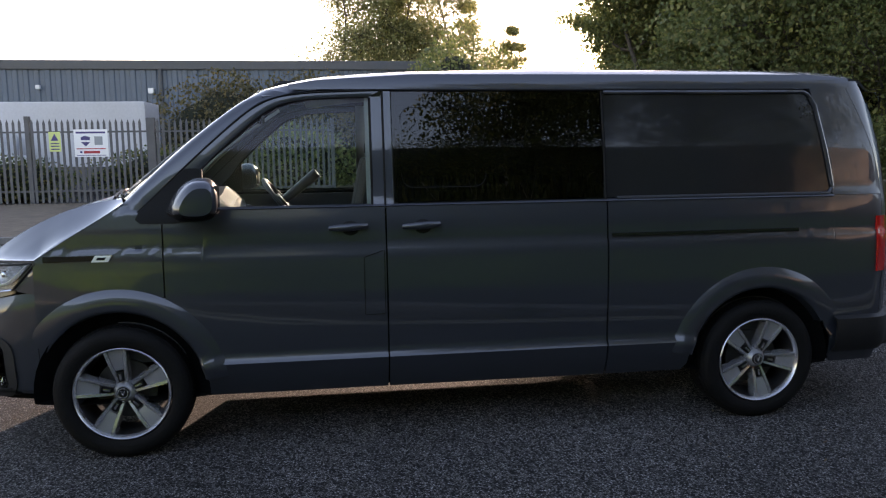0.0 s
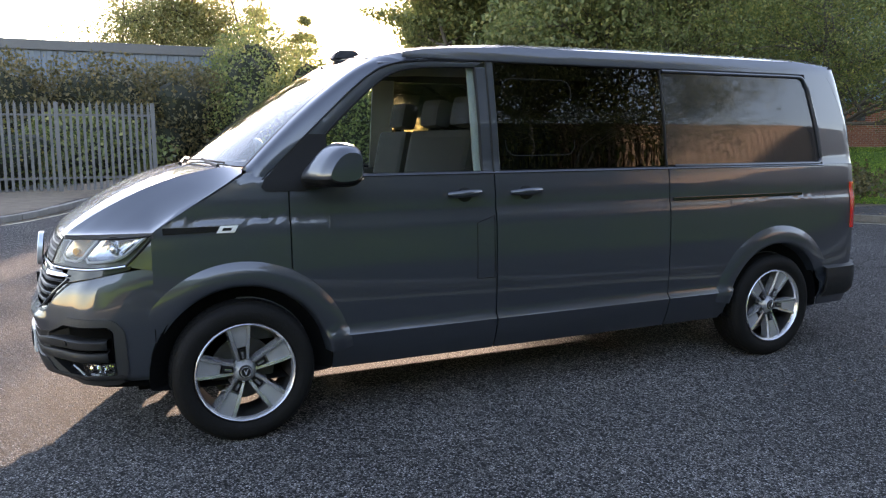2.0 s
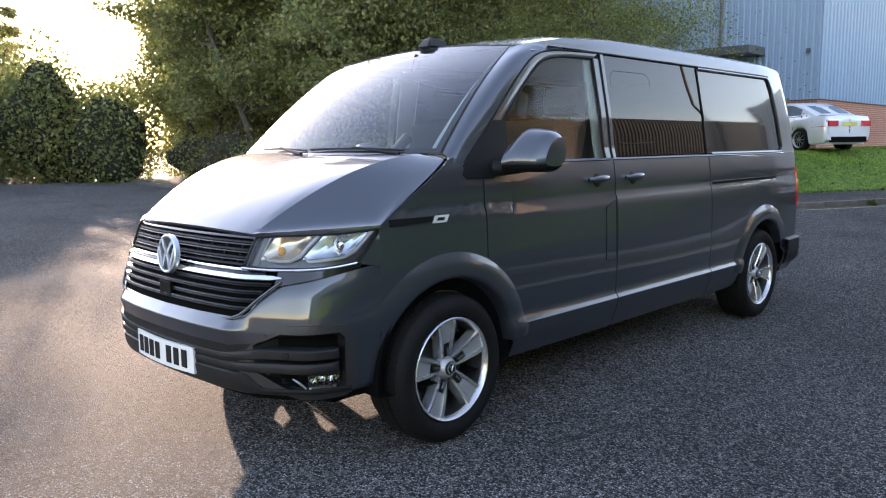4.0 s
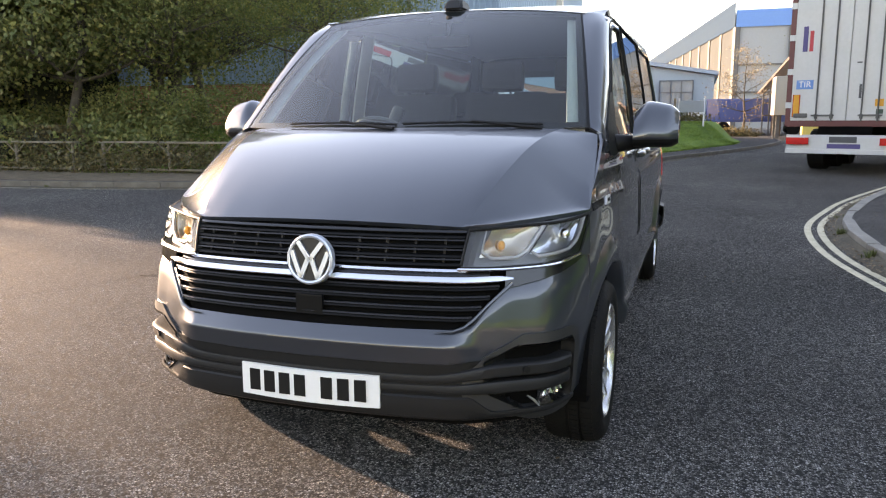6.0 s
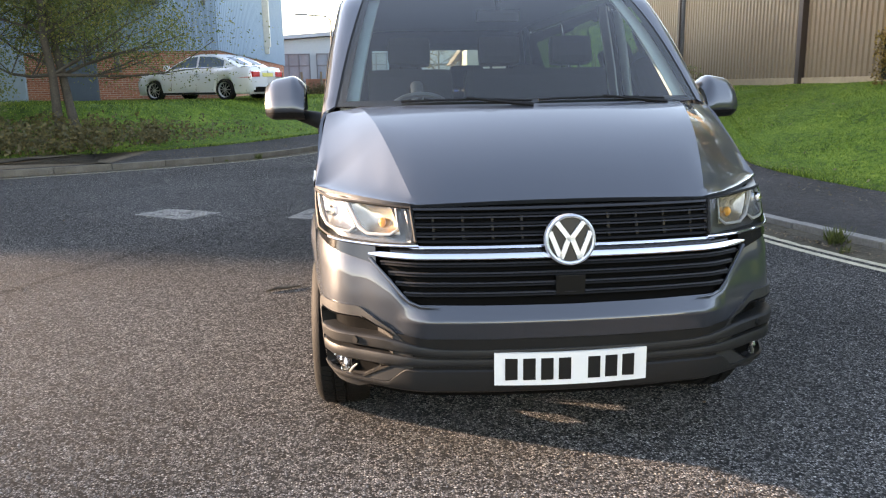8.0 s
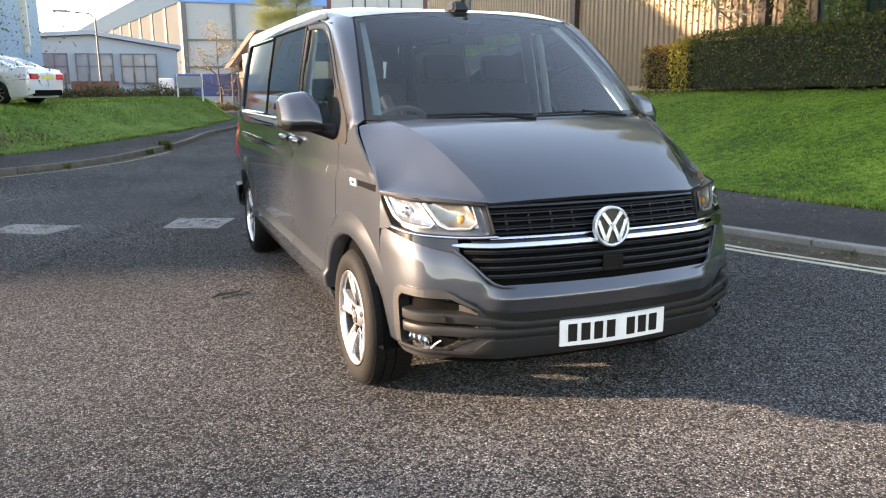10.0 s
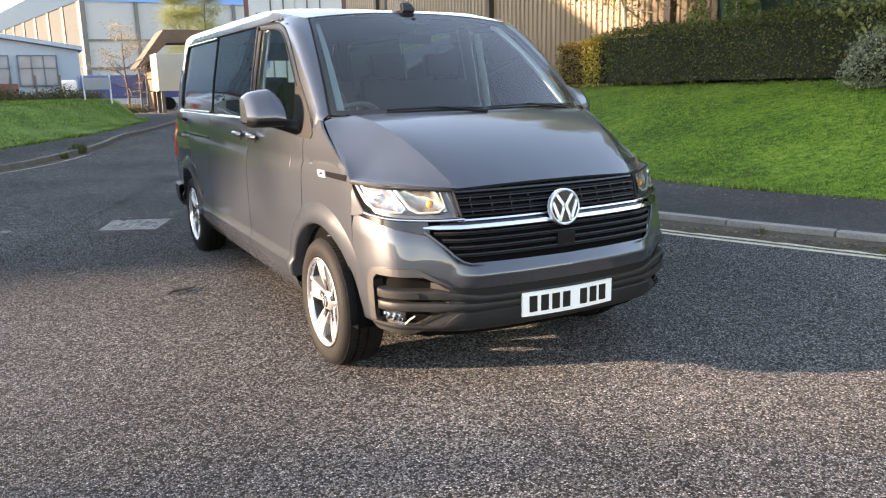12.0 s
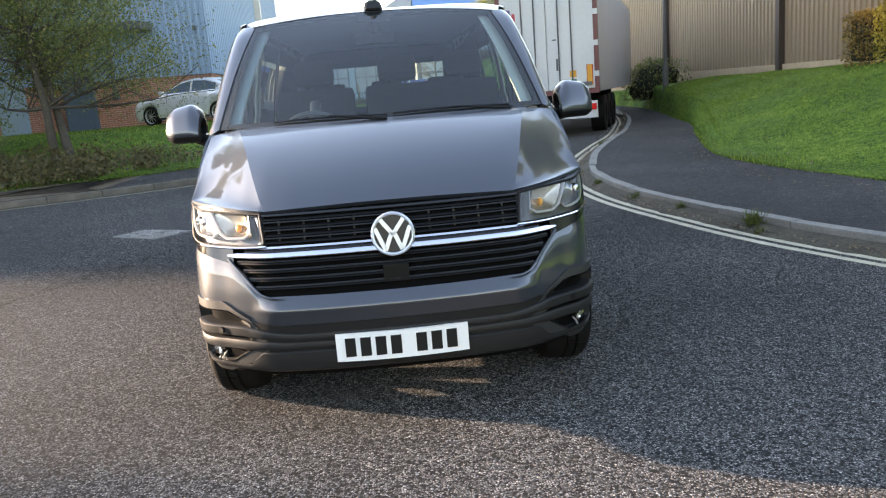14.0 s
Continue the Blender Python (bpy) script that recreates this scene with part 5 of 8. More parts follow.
def build_wheel(label, m, phase):
    """z of the wheel's own frame points outwards; phase: the turn of its first spoke."""
    bm = bmesh.new()
    revolve(bm, [(0.233, -0.02), (0.236, 0.012), (0.232, 0.016), (0.224, 0.008), (0.219, -0.012)], m, 56)
    wheel = part("wheel", bm, M_ALLOY, van, label, smooth=True)
    bm = bmesh.new()
    revolve(bm, [(0.219, -0.012), (0.214, -0.03), (0.207, -0.10), (0.205, -0.16)], m, 48)
    part("barrel", bm, M_BARREL, wheel, "dark inside of the rim", smooth=True)
    bm = bmesh.new()
    revolve(bm, [(0.0, -0.012), (0.035, -0.008), (0.046, -0.02), (0.060, -0.05)], m, 32)
    part("hub", bm, M_ALLOYGREY, wheel, smooth=True)
    for k in range(SPOKES):
        r = m @ Matrix.Rotation(k * 2 * math.pi / SPOKES + phase, 4, "Z")
        bm = bmesh.new()
        for sg in (1, -1):
            rows = []
            for t in np.linspace(0, 1, 8):
                rad = 0.048 + 0.174 * t
                w0, w1 = 0.010 + 0.027 * t, 0.028 + 0.030 * t
                h = -0.030 + 0.030 * math.sin(t * math.pi * 0.5)
                rows.append([r @ Vector((rad, sg * w0, h - 0.012)), r @ Vector((rad, sg * (w0 + 0.002), h)), r @ Vector((rad, sg * (w1 - 0.003), h + 0.003)), r @ Vector((rad, sg * w1, h - 0.004)), r @ Vector((rad, sg * (w1 + 0.006), h - 0.05))])
            sheet(bm, rows)
        rows = []
        for t in (0.36, 0.40, 0.55, 0.7, 0.85, 1.0):
            rad = 0.048 + 0.174 * t
            w0 = 0.011 + 0.026 * t
            h = -0.037 + 0.030 * math.sin(t * math.pi * 0.5) - (0.02 if t < 0.38 else 0)
            rows.append([r @ Vector((rad, y, h)) for y in np.linspace(-w0, w0, 4)])
        sheet(bm, rows)
        spoke = part("spoke", bm, M_ALLOY, wheel, smooth=False)
        spoke.data.materials.append(M_ALLOYGREY)
        for f in spoke.data.polygons:
            c = r.inverted() @ f.center
            if abs(c.y) < 0.008 + 0.022 * (c.x - 0.048) / 0.174:
                f.material_index = 1
        bm = bmesh.new()
        box(bm, (0.058, -0.013, -0.045), (0.108, 0.013, -0.0155), 0.003, r)
        part("slot", bm, M_SEAL, wheel, "dark slot near the hub")
        bm = bmesh.new()
        box(bm, (0.064, -0.006, -0.03), (0.098, 0.006, -0.0115), 0.002, r)
        part("slot_insert", bm, M_CHROME, wheel, "chrome insert")
    bm = bmesh.new()
    revolve(bm, [(0.0, 0.0), (0.024, 0.0), (0.031, -0.004), (0.033, -0.02)], m, 28)
    part("centre_cap", bm, M_SEAL, wheel, "dark centre cap")
    bm = bmesh.new()
    revolve(bm, [(0.022, 0.0015), (0.0265, 0.0015), (0.0265, -0.002)], m, 28)
    for a in (-0.5, 0.5):
        tube(bm, m @ Vector((math.sin(a) * 0.021, 0.015, 0.001)), m @ Vector((0, -0.012, 0.001)), 0.003, 0.003, 6)
    part("cap_emblem", bm, M_ALLOY, wheel)
    bm = bmesh.new()
    prof = [(0.226, -0.19), (0.236, -0.02), (0.242, 0.010), (0.262, 0.020), (0.295, 0.022), (0.318, 0.010), (0.331, -0.008), (0.336, -0.03), (0.336, -0.055), (0.330, -0.057), (0.330, -0.063), (0.336, -0.065), (0.337, -0.10), (0.330, -0.103), (0.330, -0.110), (0.337, -0.113), (0.336, -0.17), (0.325, -0.20), (0.24, -0.205)]
    revolve(bm, prof, m, 96)
    tyre = part("tyre", bm, M_TYRE, wheel, "black tyre with worn tread", smooth=True)
    bm = bmesh.new()
    for k in range(80):
        for h0, h1, off in ((-0.052, -0.012, 0), (-0.10, -0.066, 0.5)):
            r = m @ Matrix.Rotation((k + off) * 2 * math.pi / 80, 4, "Z")
            w = 0.010
            vs = [r @ Vector((rr - (0.006 if h > -0.02 else 0), s * w + sh, h)) for rr in (0.332, 0.341) for s, h, sh in ((-1, h0, 0), (1, h0, 0), (1, h1, 0.006), (-1, h1, 0.006))]
            vs = [bm.verts.new(v) for v in vs]
            for f in ((4, 5, 6, 7), (0, 1, 5, 4), (1, 2, 6, 5), (2, 3, 7, 6), (3, 0, 4, 7)):
                bm.faces.new([vs[i] for i in f])
    tagged(part("tread", bm, M_TYRE, wheel), kind="stuff")
    bm = bmesh.new()
    revolve(bm, [(0.02, -0.085), (0.15, -0.085), (0.15, -0.10)], m, 40)
    part("brake_disc", bm, M_DISC, wheel, "dull brake disc")
    return wheel


for sign in (1, -1):
    for y in (0.0, AXLE_R):
        axes = Matrix(((0, 0, sign), (sign, 0, 0), (0, 1, 0))).to_4x4()
        build_wheel("silver five-spoke alloy wheel", Matrix.Translation((sign * 0.898, y, HUB_Z)) @ axes, radians(97 if y == 0 else 65))

# cabin
bm = bmesh.new()
box(bm, (-0.80, -0.05, 0.46), (0.80, 4.1, 0.52), 0.01)
box(bm, (-0.82, -0.02, 0.5), (-0.79, 4.1, 1.22))
box(bm, (0.79, -0.02, 0.5), (0.82, 4.1, 1.22))
part("cabin_floor", bm, M_CABIN, van, "dark cabin floor and door linings")
bm = bmesh.new()
rows = []
for x in np.linspace(-0.77, 0.77, 21):
    curve = 0.12 * (x / 0.8) ** 2
    hump = 0.05 * math.exp(-((x + 0.40) / 0.18) ** 2)
    rows.append([Vector((x, -0.04 + curve, 1.27)), Vector((x, 0.18 + curve * 0.5, 1.275 + hump * 0.3)), Vector((x, 0.38, 1.25 + hump)), Vector((x, 0.45, 1.18 + hump)), Vector((x, 0.47, 1.0)), Vector((x, 0.40, 0.75))])
sheet(bm, rows)
part("dashboard", bm, M_DASH, van, "dark dashboard", smooth=True)
bm = bmesh.new()
c, rot = Vector((-0.40, 0.735, 1.19)), Matrix.Rotation(radians(-51), 3, "X")
sweep(bm, [c + rot @ Vector((0.185 * math.cos(a), 0.185 * math.sin(a), 0)) for a in np.linspace(0, 2 * math.pi, 36, endpoint=False)], 0.015, 8, True)
for a in (0.15, math.pi - 0.15, -math.pi / 2):
    sweep(bm, [c + rot @ Vector((0.06 * math.cos(a), 0.06 * math.sin(a), -0.02)), c + rot @ Vector((0.18 * math.cos(a), 0.18 * math.sin(a), 0))], 0.014, 6)
tube(bm, c + rot @ Vector((0, 0, -0.03)), c + rot @ Vector((0, 0, 0.015)), 0.07, 0.06, 20)
tube(bm, c + rot @ Vector((0, 0, 0.30)), c + rot @ Vector((0, 0, 0.02)), 0.035, 0.03, 12)
part("steering_wheel", bm, M_WHEELRIM, van, "black steering wheel", smooth=True)


def seat(x, y, w, name, back=0.58):
    bm = bmesh.new()
    box(bm, (x - w / 2, y - 0.25, 0.80), (x + w / 2, y + 0.25, 0.95), 0.05)
    lean = Matrix.Translation((x, y + 0.25, 0.90)) @ Matrix.Rotation(radians(-12), 4, "X")
    box(bm, (-w / 2, -0.06, 0), (w / 2, 0.07, back), 0.05, lean)
    box(bm, (x - w / 2 + 0.05, y - 0.2, 0.5), (x + w / 2 - 0.05, y + 0.22, 0.82), 0.02)
    ob = part(name, bm, M_SEAT, van, "dark grey cloth seat", smooth=False)
    bm = bmesh.new()
    n_rest = 1 if w < 0.7 else 2 if w < 1.1 else 3
    for k in range(n_rest):
        xx = (k - (n_rest - 1) / 2) * (w / n_rest)
        box(bm, (xx - 0.125, -0.05, back + 0.02), (xx + 0.125, 0.06, back + 0.19), 0.045, lean)
        for q in (-0.05, 0.05):
            tube(bm, lean @ Vector((xx + q, 0, back - 0.04)), lean @ Vector((xx + q, 0, back + 0.05)), 0.007, 0.007, 6)
    part("headrest", bm, M_SEAT, ob, "dark cloth headrest")


seat(-0.42, 0.95, 0.50, "driver_seat")
seat(0.33, 0.95, 0.86, "passenger_bench")
seat(0.05, 2.05, 1.35, "rear_bench", 0.44)
for sign in (1, -1):
    bm = bmesh.new()
    sheet(bm, [[side(y, z, -0.05, sign) for z in np.linspace(1.22, 1.83, 6)] for y in (1.24, 1.31, 1.40)], 0.01)
    part("pillar_trim", bm, M_PALETRIM, van, "pale grey pillar trim", smooth=True)
    bm = bmesh.new()
    sheet(bm, [[screen(sign * s, t, -0.035) for s in (0.885, 0.93, 0.975)] for t in np.linspace(0.02, 1, 8)], 0.012)
    part("pillar_trim", bm, M_PALETRIM, van, "pale grey pillar trim", smooth=True)
bm = bmesh.new()
sheet(bm, [[roof_point(u, y) - Vector((0, 0, 0.05)) for y in np.linspace(0.9, 4.0, 10)] for u in np.linspace(-0.97, 0.97, 12)])
part("headlining", bm, M_PALETRIM, van, "pale headlining", smooth=True)
bm = bmesh.new()
q = screen(0, 0.86, -0.07)
box(bm, (-0.11, q.y - 0.01, q.z - 0.06), (0.11, q.y + 0.015, q.z), 0.012)
tube(bm, q, screen(0, 0.93, -0.004), 0.012, 0.02, 8)
part("rear_view_mirror", bm, M_SEAL, van, "black inside mirror")
# ---- trees, bushes, hedges ----
M_BIRCHBARK = mat("pale_birch_bark", (0.42, 0.40, 0.36), 0.8, var=0.45, scale=7, fine=60, bump=0.4)
L_DARK = leaf_material("dark_green_leaves", (0.078, 0.102, 0.032), (0.132, 0.160, 0.050), (0.25, 0.235, 0.08))
L_BIRCH = leaf_material("birch_leaves", (0.055, 0.085, 0.022), (0.105, 0.138, 0.036), (0.25, 0.225, 0.06))
L_MID = leaf_material("mid_green_leaves", (0.080, 0.106, 0.032), (0.132, 0.166, 0.050), (0.25, 0.235, 0.08))
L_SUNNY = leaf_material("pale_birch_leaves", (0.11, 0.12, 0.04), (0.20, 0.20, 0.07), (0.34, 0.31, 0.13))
L_HEDGE = leaf_material("hedge_leaves", (0.016, 0.032, 0.006), (0.052, 0.082, 0.014), (0.20, 0.16, 0.045))
L_GOLD = leaf_material("golden_leaves", (0.15, 0.11, 0.022), (0.29, 0.22, 0.03), (0.45, 0.38, 0.06))
L_BROWN = leaf_material("brown_shrub_leaves", (0.055, 0.055, 0.022), (0.10, 0.082, 0.032), (0.16, 0.115, 0.042))
L_GREYLEAF = leaf_material("grey_green_leaves", (0.10, 0.125, 0.075), (0.19, 0.215, 0.14), (0.36, 0.37, 0.27))
L_FRESH = leaf_material("fresh_green_leaves", (0.06, 0.11, 0.02), (0.10, 0.18, 0.03), (0.19, 0.26, 0.06))
L_RUST = leaf_material("rusty_leaves", (0.085, 0.06, 0.018), (0.17, 0.105, 0.026), (0.34, 0.22, 0.05))
L_PALE = leaf_material("pale_blossom_twigs", (0.12, 0.09, 0.055), (0.20, 0.16, 0.10), (0.30, 0.25, 0.17))
M_BARK = mat("grey_brown_bark", (0.062, 0.052, 0.042), 0.9, var=0.45, scale=5, fine=28, bump=1.0)
# near-black colour put in for the shade deep among the leaves
M_SHADECORE = mat("hedge_shade_fill", (0.014, 0.017, 0.008), 1.0, var=0.4, scale=5)


def limb_mesh(limbs, n=6):
    """Tapered limbs (a, b, r0, r1) as one list of vertices and faces."""
    verts, faces = [], []
    for a, b, r0, r1 in limbs:
        d = b - a
        length = np.linalg.norm(d)
        if length < 1e-6:
            continue
        d = d / length
        s = np.cross(d, (0.3, 0.2, 0.9))
        s /= np.linalg.norm(s)
        t = np.cross(d, s)
        k = len(verts)
        for c, r in ((a - d * r0 * 0.3, r0), (b, r1)):
            for i in range(n):
                w = i * 2 * math.pi / n
                verts.append(c + r * (math.cos(w) * s + math.sin(w) * t))
        for i in range(n):
            faces.append((k + i, k + (i + 1) % n, k + n + (i + 1) % n, k + n + i))
    return verts, faces


def leaf_cloud(rng, centres, size, droop=0.3):
    """A leaf on every centre: a small folded blade turned at random."""
    n = len(centres)
    a = rng.normal(size=(n, 3))
    a[:, 2] -= droop
    a /= np.linalg.norm(a, axis=1)[:, None]
    b = np.cross(a, rng.normal(size=(n, 3)))
    b /= np.linalg.norm(b, axis=1)[:, None] + 1e-9
    s = size * rng.uniform(0.6, 1.3, size=(n, 1))
    p = [centres, centres + a * s * 0.5 + b * s * 0.32, centres + a * s, centres + a * s * 0.5 - b * s * 0.32]
    verts = np.stack(p, 1).reshape(-1, 3)
    return verts, np.arange(4 * n).reshape(-1, 4)


def array_mesh(name, verts, faces, material):
    me = bpy.data.meshes.new(name)
    verts, faces = np.asarray(verts, np.float32), np.asarray(faces, np.int32)
    me.vertices.add(len(verts))
    me.vertices.foreach_set("co", verts.ravel())
    me.loops.add(faces.size)
    me.loops.foreach_set("vertex_index", faces.ravel())
    me.polygons.add(len(faces))
    me.polygons.foreach_set("loop_start", np.arange(0, faces.size, faces.shape[1], dtype=np.int32))
    me.update(calc_edges=True)
    me.materials.append(material)
    return me


def grow_tree(seed, height, spread, trunk_r, leaves, leaf_size, leaf_mat, clear=0.25, stems=1, loose=0.42, bark=None, droop=0.0):
    """Trunk and crown meshes of one tree."""
    rng = np.random.default_rng(seed)
    limbs, tips = [], []

    def grow(p, d, length, r, depth):
        steps = 3
        for k in range(steps):
            d = d + rng.normal(size=3) * 0.13 + np.array((0, 0, 0.05))
            d /= np.linalg.norm(d)
            q = p + d * length / steps
            r1 = r * 0.82
            limbs.append((p, q, r, r1))
            p, r = q, r1
            if depth <= 1:
                tips.append((p, length * 0.5))
            if depth > 0 and (k > 0 or depth < 3):
                for _ in range(2 if depth > 1 else 3):
                    side_d = rng.normal(size=3)
                    side_d[2] = abs(side_d[2]) * 0.4 - 0.1
                    side_d = d * 0.55 + side_d / np.linalg.norm(side_d) * 0.85
                    side_d /= np.linalg.norm(side_d)
                    grow(p, side_d, length * rng.uniform(0.55, 0.75), r * 0.55, depth - 1)
        tips.append((p, length * 0.6))

    for st in range(stems):
        lean = np.array((rng.normal() * 0.10 + (0.22 if st else 0) * (-1) ** st, rng.normal() * 0.08, 1.0))
        base = np.array((rng.normal() * 0.12 * (stems > 1), rng.normal() * 0.08 * (stems > 1), -0.1))
        mid = base + lean / np.linalg.norm(lean) * height * clear
        limbs.append((base, (base + mid) / 2, trunk_r * 1.25, trunk_r))
        limbs.append(((base + mid) / 2, mid, trunk_r, trunk_r * 0.9))
        p, d, r = mid, lean / np.linalg.norm(lean), trunk_r * 0.9
        top = height * (1 - clear)
        for k in range(7):
            d = d + rng.normal(size=3) * 0.07
            d[2] = max(d[2], 0.6)
            d /= np.linalg.norm(d)
            q = p + d * top / 7
            limbs.append((p, q, r, r * 0.84))
            p, r = q, r * 0.84
            reach = spread * (1.0 - 0.6 * (k / 6) ** 1.5)
            for _ in range(3):
                a = rng.uniform(0, 2 * math.pi)
                dd = np.array((math.cos(a), math.sin(a), rng.uniform(-droop, 0.7)))
                grow(p, dd / np.linalg.norm(dd), reach * rng.uniform(0.5, 0.8), r * 0.5, 2)
    tp = np.array([t[0] for t in tips])
    tr = np.array([t[1] for t in tips])
    pick = rng.integers(0, len(tp), leaves)
    off = rng.normal(size=(leaves, 3)) * tr[pick][:, None] * loose
    centres = tp[pick] + off
    v, f = leaf_cloud(rng, centres, leaf_size)
    lv, lf = limb_mesh([l for l in limbs if l[2] > 0.006])
    return array_mesh("trunk", lv, lf, bark or M_BARK), array_mesh("crown", v, f, leaf_mat)


def plant_tree(meshes, at, turn, size, label, group="", name="tree"):
    top = thing(name, label, "tree", group, at, turn)
    top.scale = (size, size, size)
    for nm, me in zip(("trunk", "crown"), meshes):
        ob = new(nm, me)
        ob.parent = top
    return top


def shrub(name, at, size, leaves, leaf_size, leaf_mat, label, seed, turn=0.0, lump=0.25, core=True, category="shrub", stuff=False):
    """A leafy mass: leaves over a lumpy core, coloured near black as the shade inside."""
    rng = np.random.default_rng(seed)
    d = rng.normal(size=(leaves, 3))
    d /= np.linalg.norm(d, axis=1)[:, None]
    bumps = rng.normal(size=(14, 3))
    bumps /= np.linalg.norm(bumps, axis=1)[:, None]
    w = 1 + lump * (np.exp(-((d @ bumps.T - 1) / 0.12) ** 2).sum(1)) - lump * 0.4
    r = w * rng.uniform(0.62, 1.06, leaves) ** 0.7
    c = d * r[:, None] * np.array(size)
    c[:, 2] += size[2] * 0.75
    c = c[c[:, 2] > 0]
    top = thing(name, label, category, "", at, turn)
    v, f = leaf_cloud(rng, c, leaf_size)
    ob = new("foliage", array_mesh("foliage", v, f, leaf_mat))
    ob.parent = top
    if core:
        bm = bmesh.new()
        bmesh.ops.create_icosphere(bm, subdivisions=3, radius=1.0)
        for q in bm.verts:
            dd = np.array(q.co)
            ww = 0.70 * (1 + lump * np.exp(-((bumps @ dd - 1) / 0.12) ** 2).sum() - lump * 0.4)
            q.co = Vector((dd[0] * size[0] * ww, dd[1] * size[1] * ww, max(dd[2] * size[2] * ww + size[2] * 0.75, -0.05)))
        part("shade_core", bm, M_SHADECORE, top)
    return top


def hedge(name, p0, p1, width, height, z0, z1, leaves, leaf_size, leaf_mat, label, seed):
    """A clipped hedge between two points of the plan."""
    rng = np.random.default_rng(seed)
    a, b = np.array(p0, float), np.array(p1, float)
    d = b - a
    length = np.linalg.norm(d)
    d /= length
    nrm = np.array((-d[1], d[0]))
    u = rng.uniform(0, 1, leaves)
    face = rng.uniform(0, 1, leaves)
    v = np.where(face < 0.38, rng.normal(-0.5, 0.035, leaves), np.where(face < 0.6, rng.normal(0.5, 0.035, leaves), rng.uniform(-0.5, 0.5, leaves)))
    low = 0.04 + 0.06 * np.sin(u * length * 2.3 + seed) + 0.05 * np.sin(u * length * 5.3)
    h = np.where(face < 0.6, low + (1 - low) * rng.uniform(0, 1, leaves) ** 0.85, rng.normal(1.0, 0.035, leaves))
    wob = 0.06 * np.sin(u * length * 1.7 + seed) + 0.04 * np.sin(u * length * 4.1)
    x = a[0] + d[0] * u * length + nrm[0] * v * width * (1 + wob)
    y = a[1] + d[1] * u * length + nrm[1] * v * width * (1 + wob)
    z = z0 + (z1 - z0) * u + h * height * (1 + 0.6 * wob)
    vv, ff = leaf_cloud(rng, np.stack((x, y, z), 1), leaf_size)
    top = thing(name, label, "hedge")
    ob = new("foliage", array_mesh("foliage", vv, ff, leaf_mat))
    ob.parent = top
    # a near-black block fills the hedge, its colour standing for inner shade
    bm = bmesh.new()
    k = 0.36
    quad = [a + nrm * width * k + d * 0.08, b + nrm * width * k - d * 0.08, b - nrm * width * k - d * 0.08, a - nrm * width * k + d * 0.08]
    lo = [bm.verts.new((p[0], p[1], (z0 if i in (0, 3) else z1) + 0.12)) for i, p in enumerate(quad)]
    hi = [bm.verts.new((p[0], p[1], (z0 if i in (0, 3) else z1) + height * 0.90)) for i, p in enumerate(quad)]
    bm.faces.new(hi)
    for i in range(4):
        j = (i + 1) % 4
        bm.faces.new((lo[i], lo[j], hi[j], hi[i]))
    part("shade_core", bm, M_SHADECORE, top)
    bm = bmesh.new()
    for s in np.arange(0.15, length, 0.42):
        for _ in range(3):
            q = a + d * (s + rng.normal() * 0.08) + nrm * rng.uniform(-0.3, 0.3) * width
            zz = z0 + (z1 - z0) * s / length
            tube(bm, (q[0], q[1], zz - 0.05), (q[0] + rng.normal() * 0.12, q[1] + rng.normal() * 0.12, zz + 0.6), 0.017, 0.009, 5, False)
    tagged(part("stems", bm, M_BARK, top), kind="stuff")
    return top


TALL_A = grow_tree(3, 10.5, 3.2, 0.16, 52000, 0.16, L_DARK, 0.10)
TALL_B = grow_tree(8, 11.5, 3.6, 0.18, 56000, 0.16, L_DARK, 0.08)
TALL_C = grow_tree(21, 12.0, 2.9, 0.14, 15000, 0.15, L_SUNNY, 0.12, loose=0.9)
YOUNG = grow_tree(5, 6.2, 3.05, 0.115, 110000, 0.056, L_BIRCH, 0.10, stems=2, loose=0.36)
MULTI = grow_tree(12, 8.0, 3.2, 0.12, 70000, 0.07, L_MID, 0.10, stems=2, loose=0.65)
SPARSE = grow_tree(23, 9.0, 3.9, 0.065, 80000, 0.085, L_MID, 0.10, loose=0.42, bark=M_BIRCHBARK, droop=0.35)
k = 0
for x, y, s in ((-30.1, 17.7, 0.96), (-27, 14.3, 0.92), (-23.6, 13.2, 0.98), (-20.2, 12.6, 0.9), (-34.5, 18, 1.05), (-17.2, 12.7, 0.86), (-14.4, 12.9, 0.8), (-29, 18, 1.1), (-24.5, 17.5, 1.1), (-20.5, 17, 1.05), (-17, 16.5, 1.0), (-39, 20.5, 1.1), (-44, 22.5, 1.1)):
    k += 1
    plant_tree((TALL_A, TALL_B)[k % 2], (x, y, 0.5), 73 * k % 360, s, "tall dense dark green tree on the verge", "trees on the verge")
# the two at scale 1.4 are added to throw shade on the tan wall
for x, y, s in ((-12.4, 14.6, 1.1), (-13.5, 17.6, 1.4), (-16.2, 19.2, 1.4)):
    k += 1
    plant_tree(MULTI, (x, y, 0.6), 80 * k % 360, s, "open leafy tree with slender trunks on the bank, some added for shade", "trees on the bank")
plant_tree(YOUNG, (-7.55, 14.6, 0.45), 20, 1.0, "small birch with two leaning trunks and yellowing leaves")
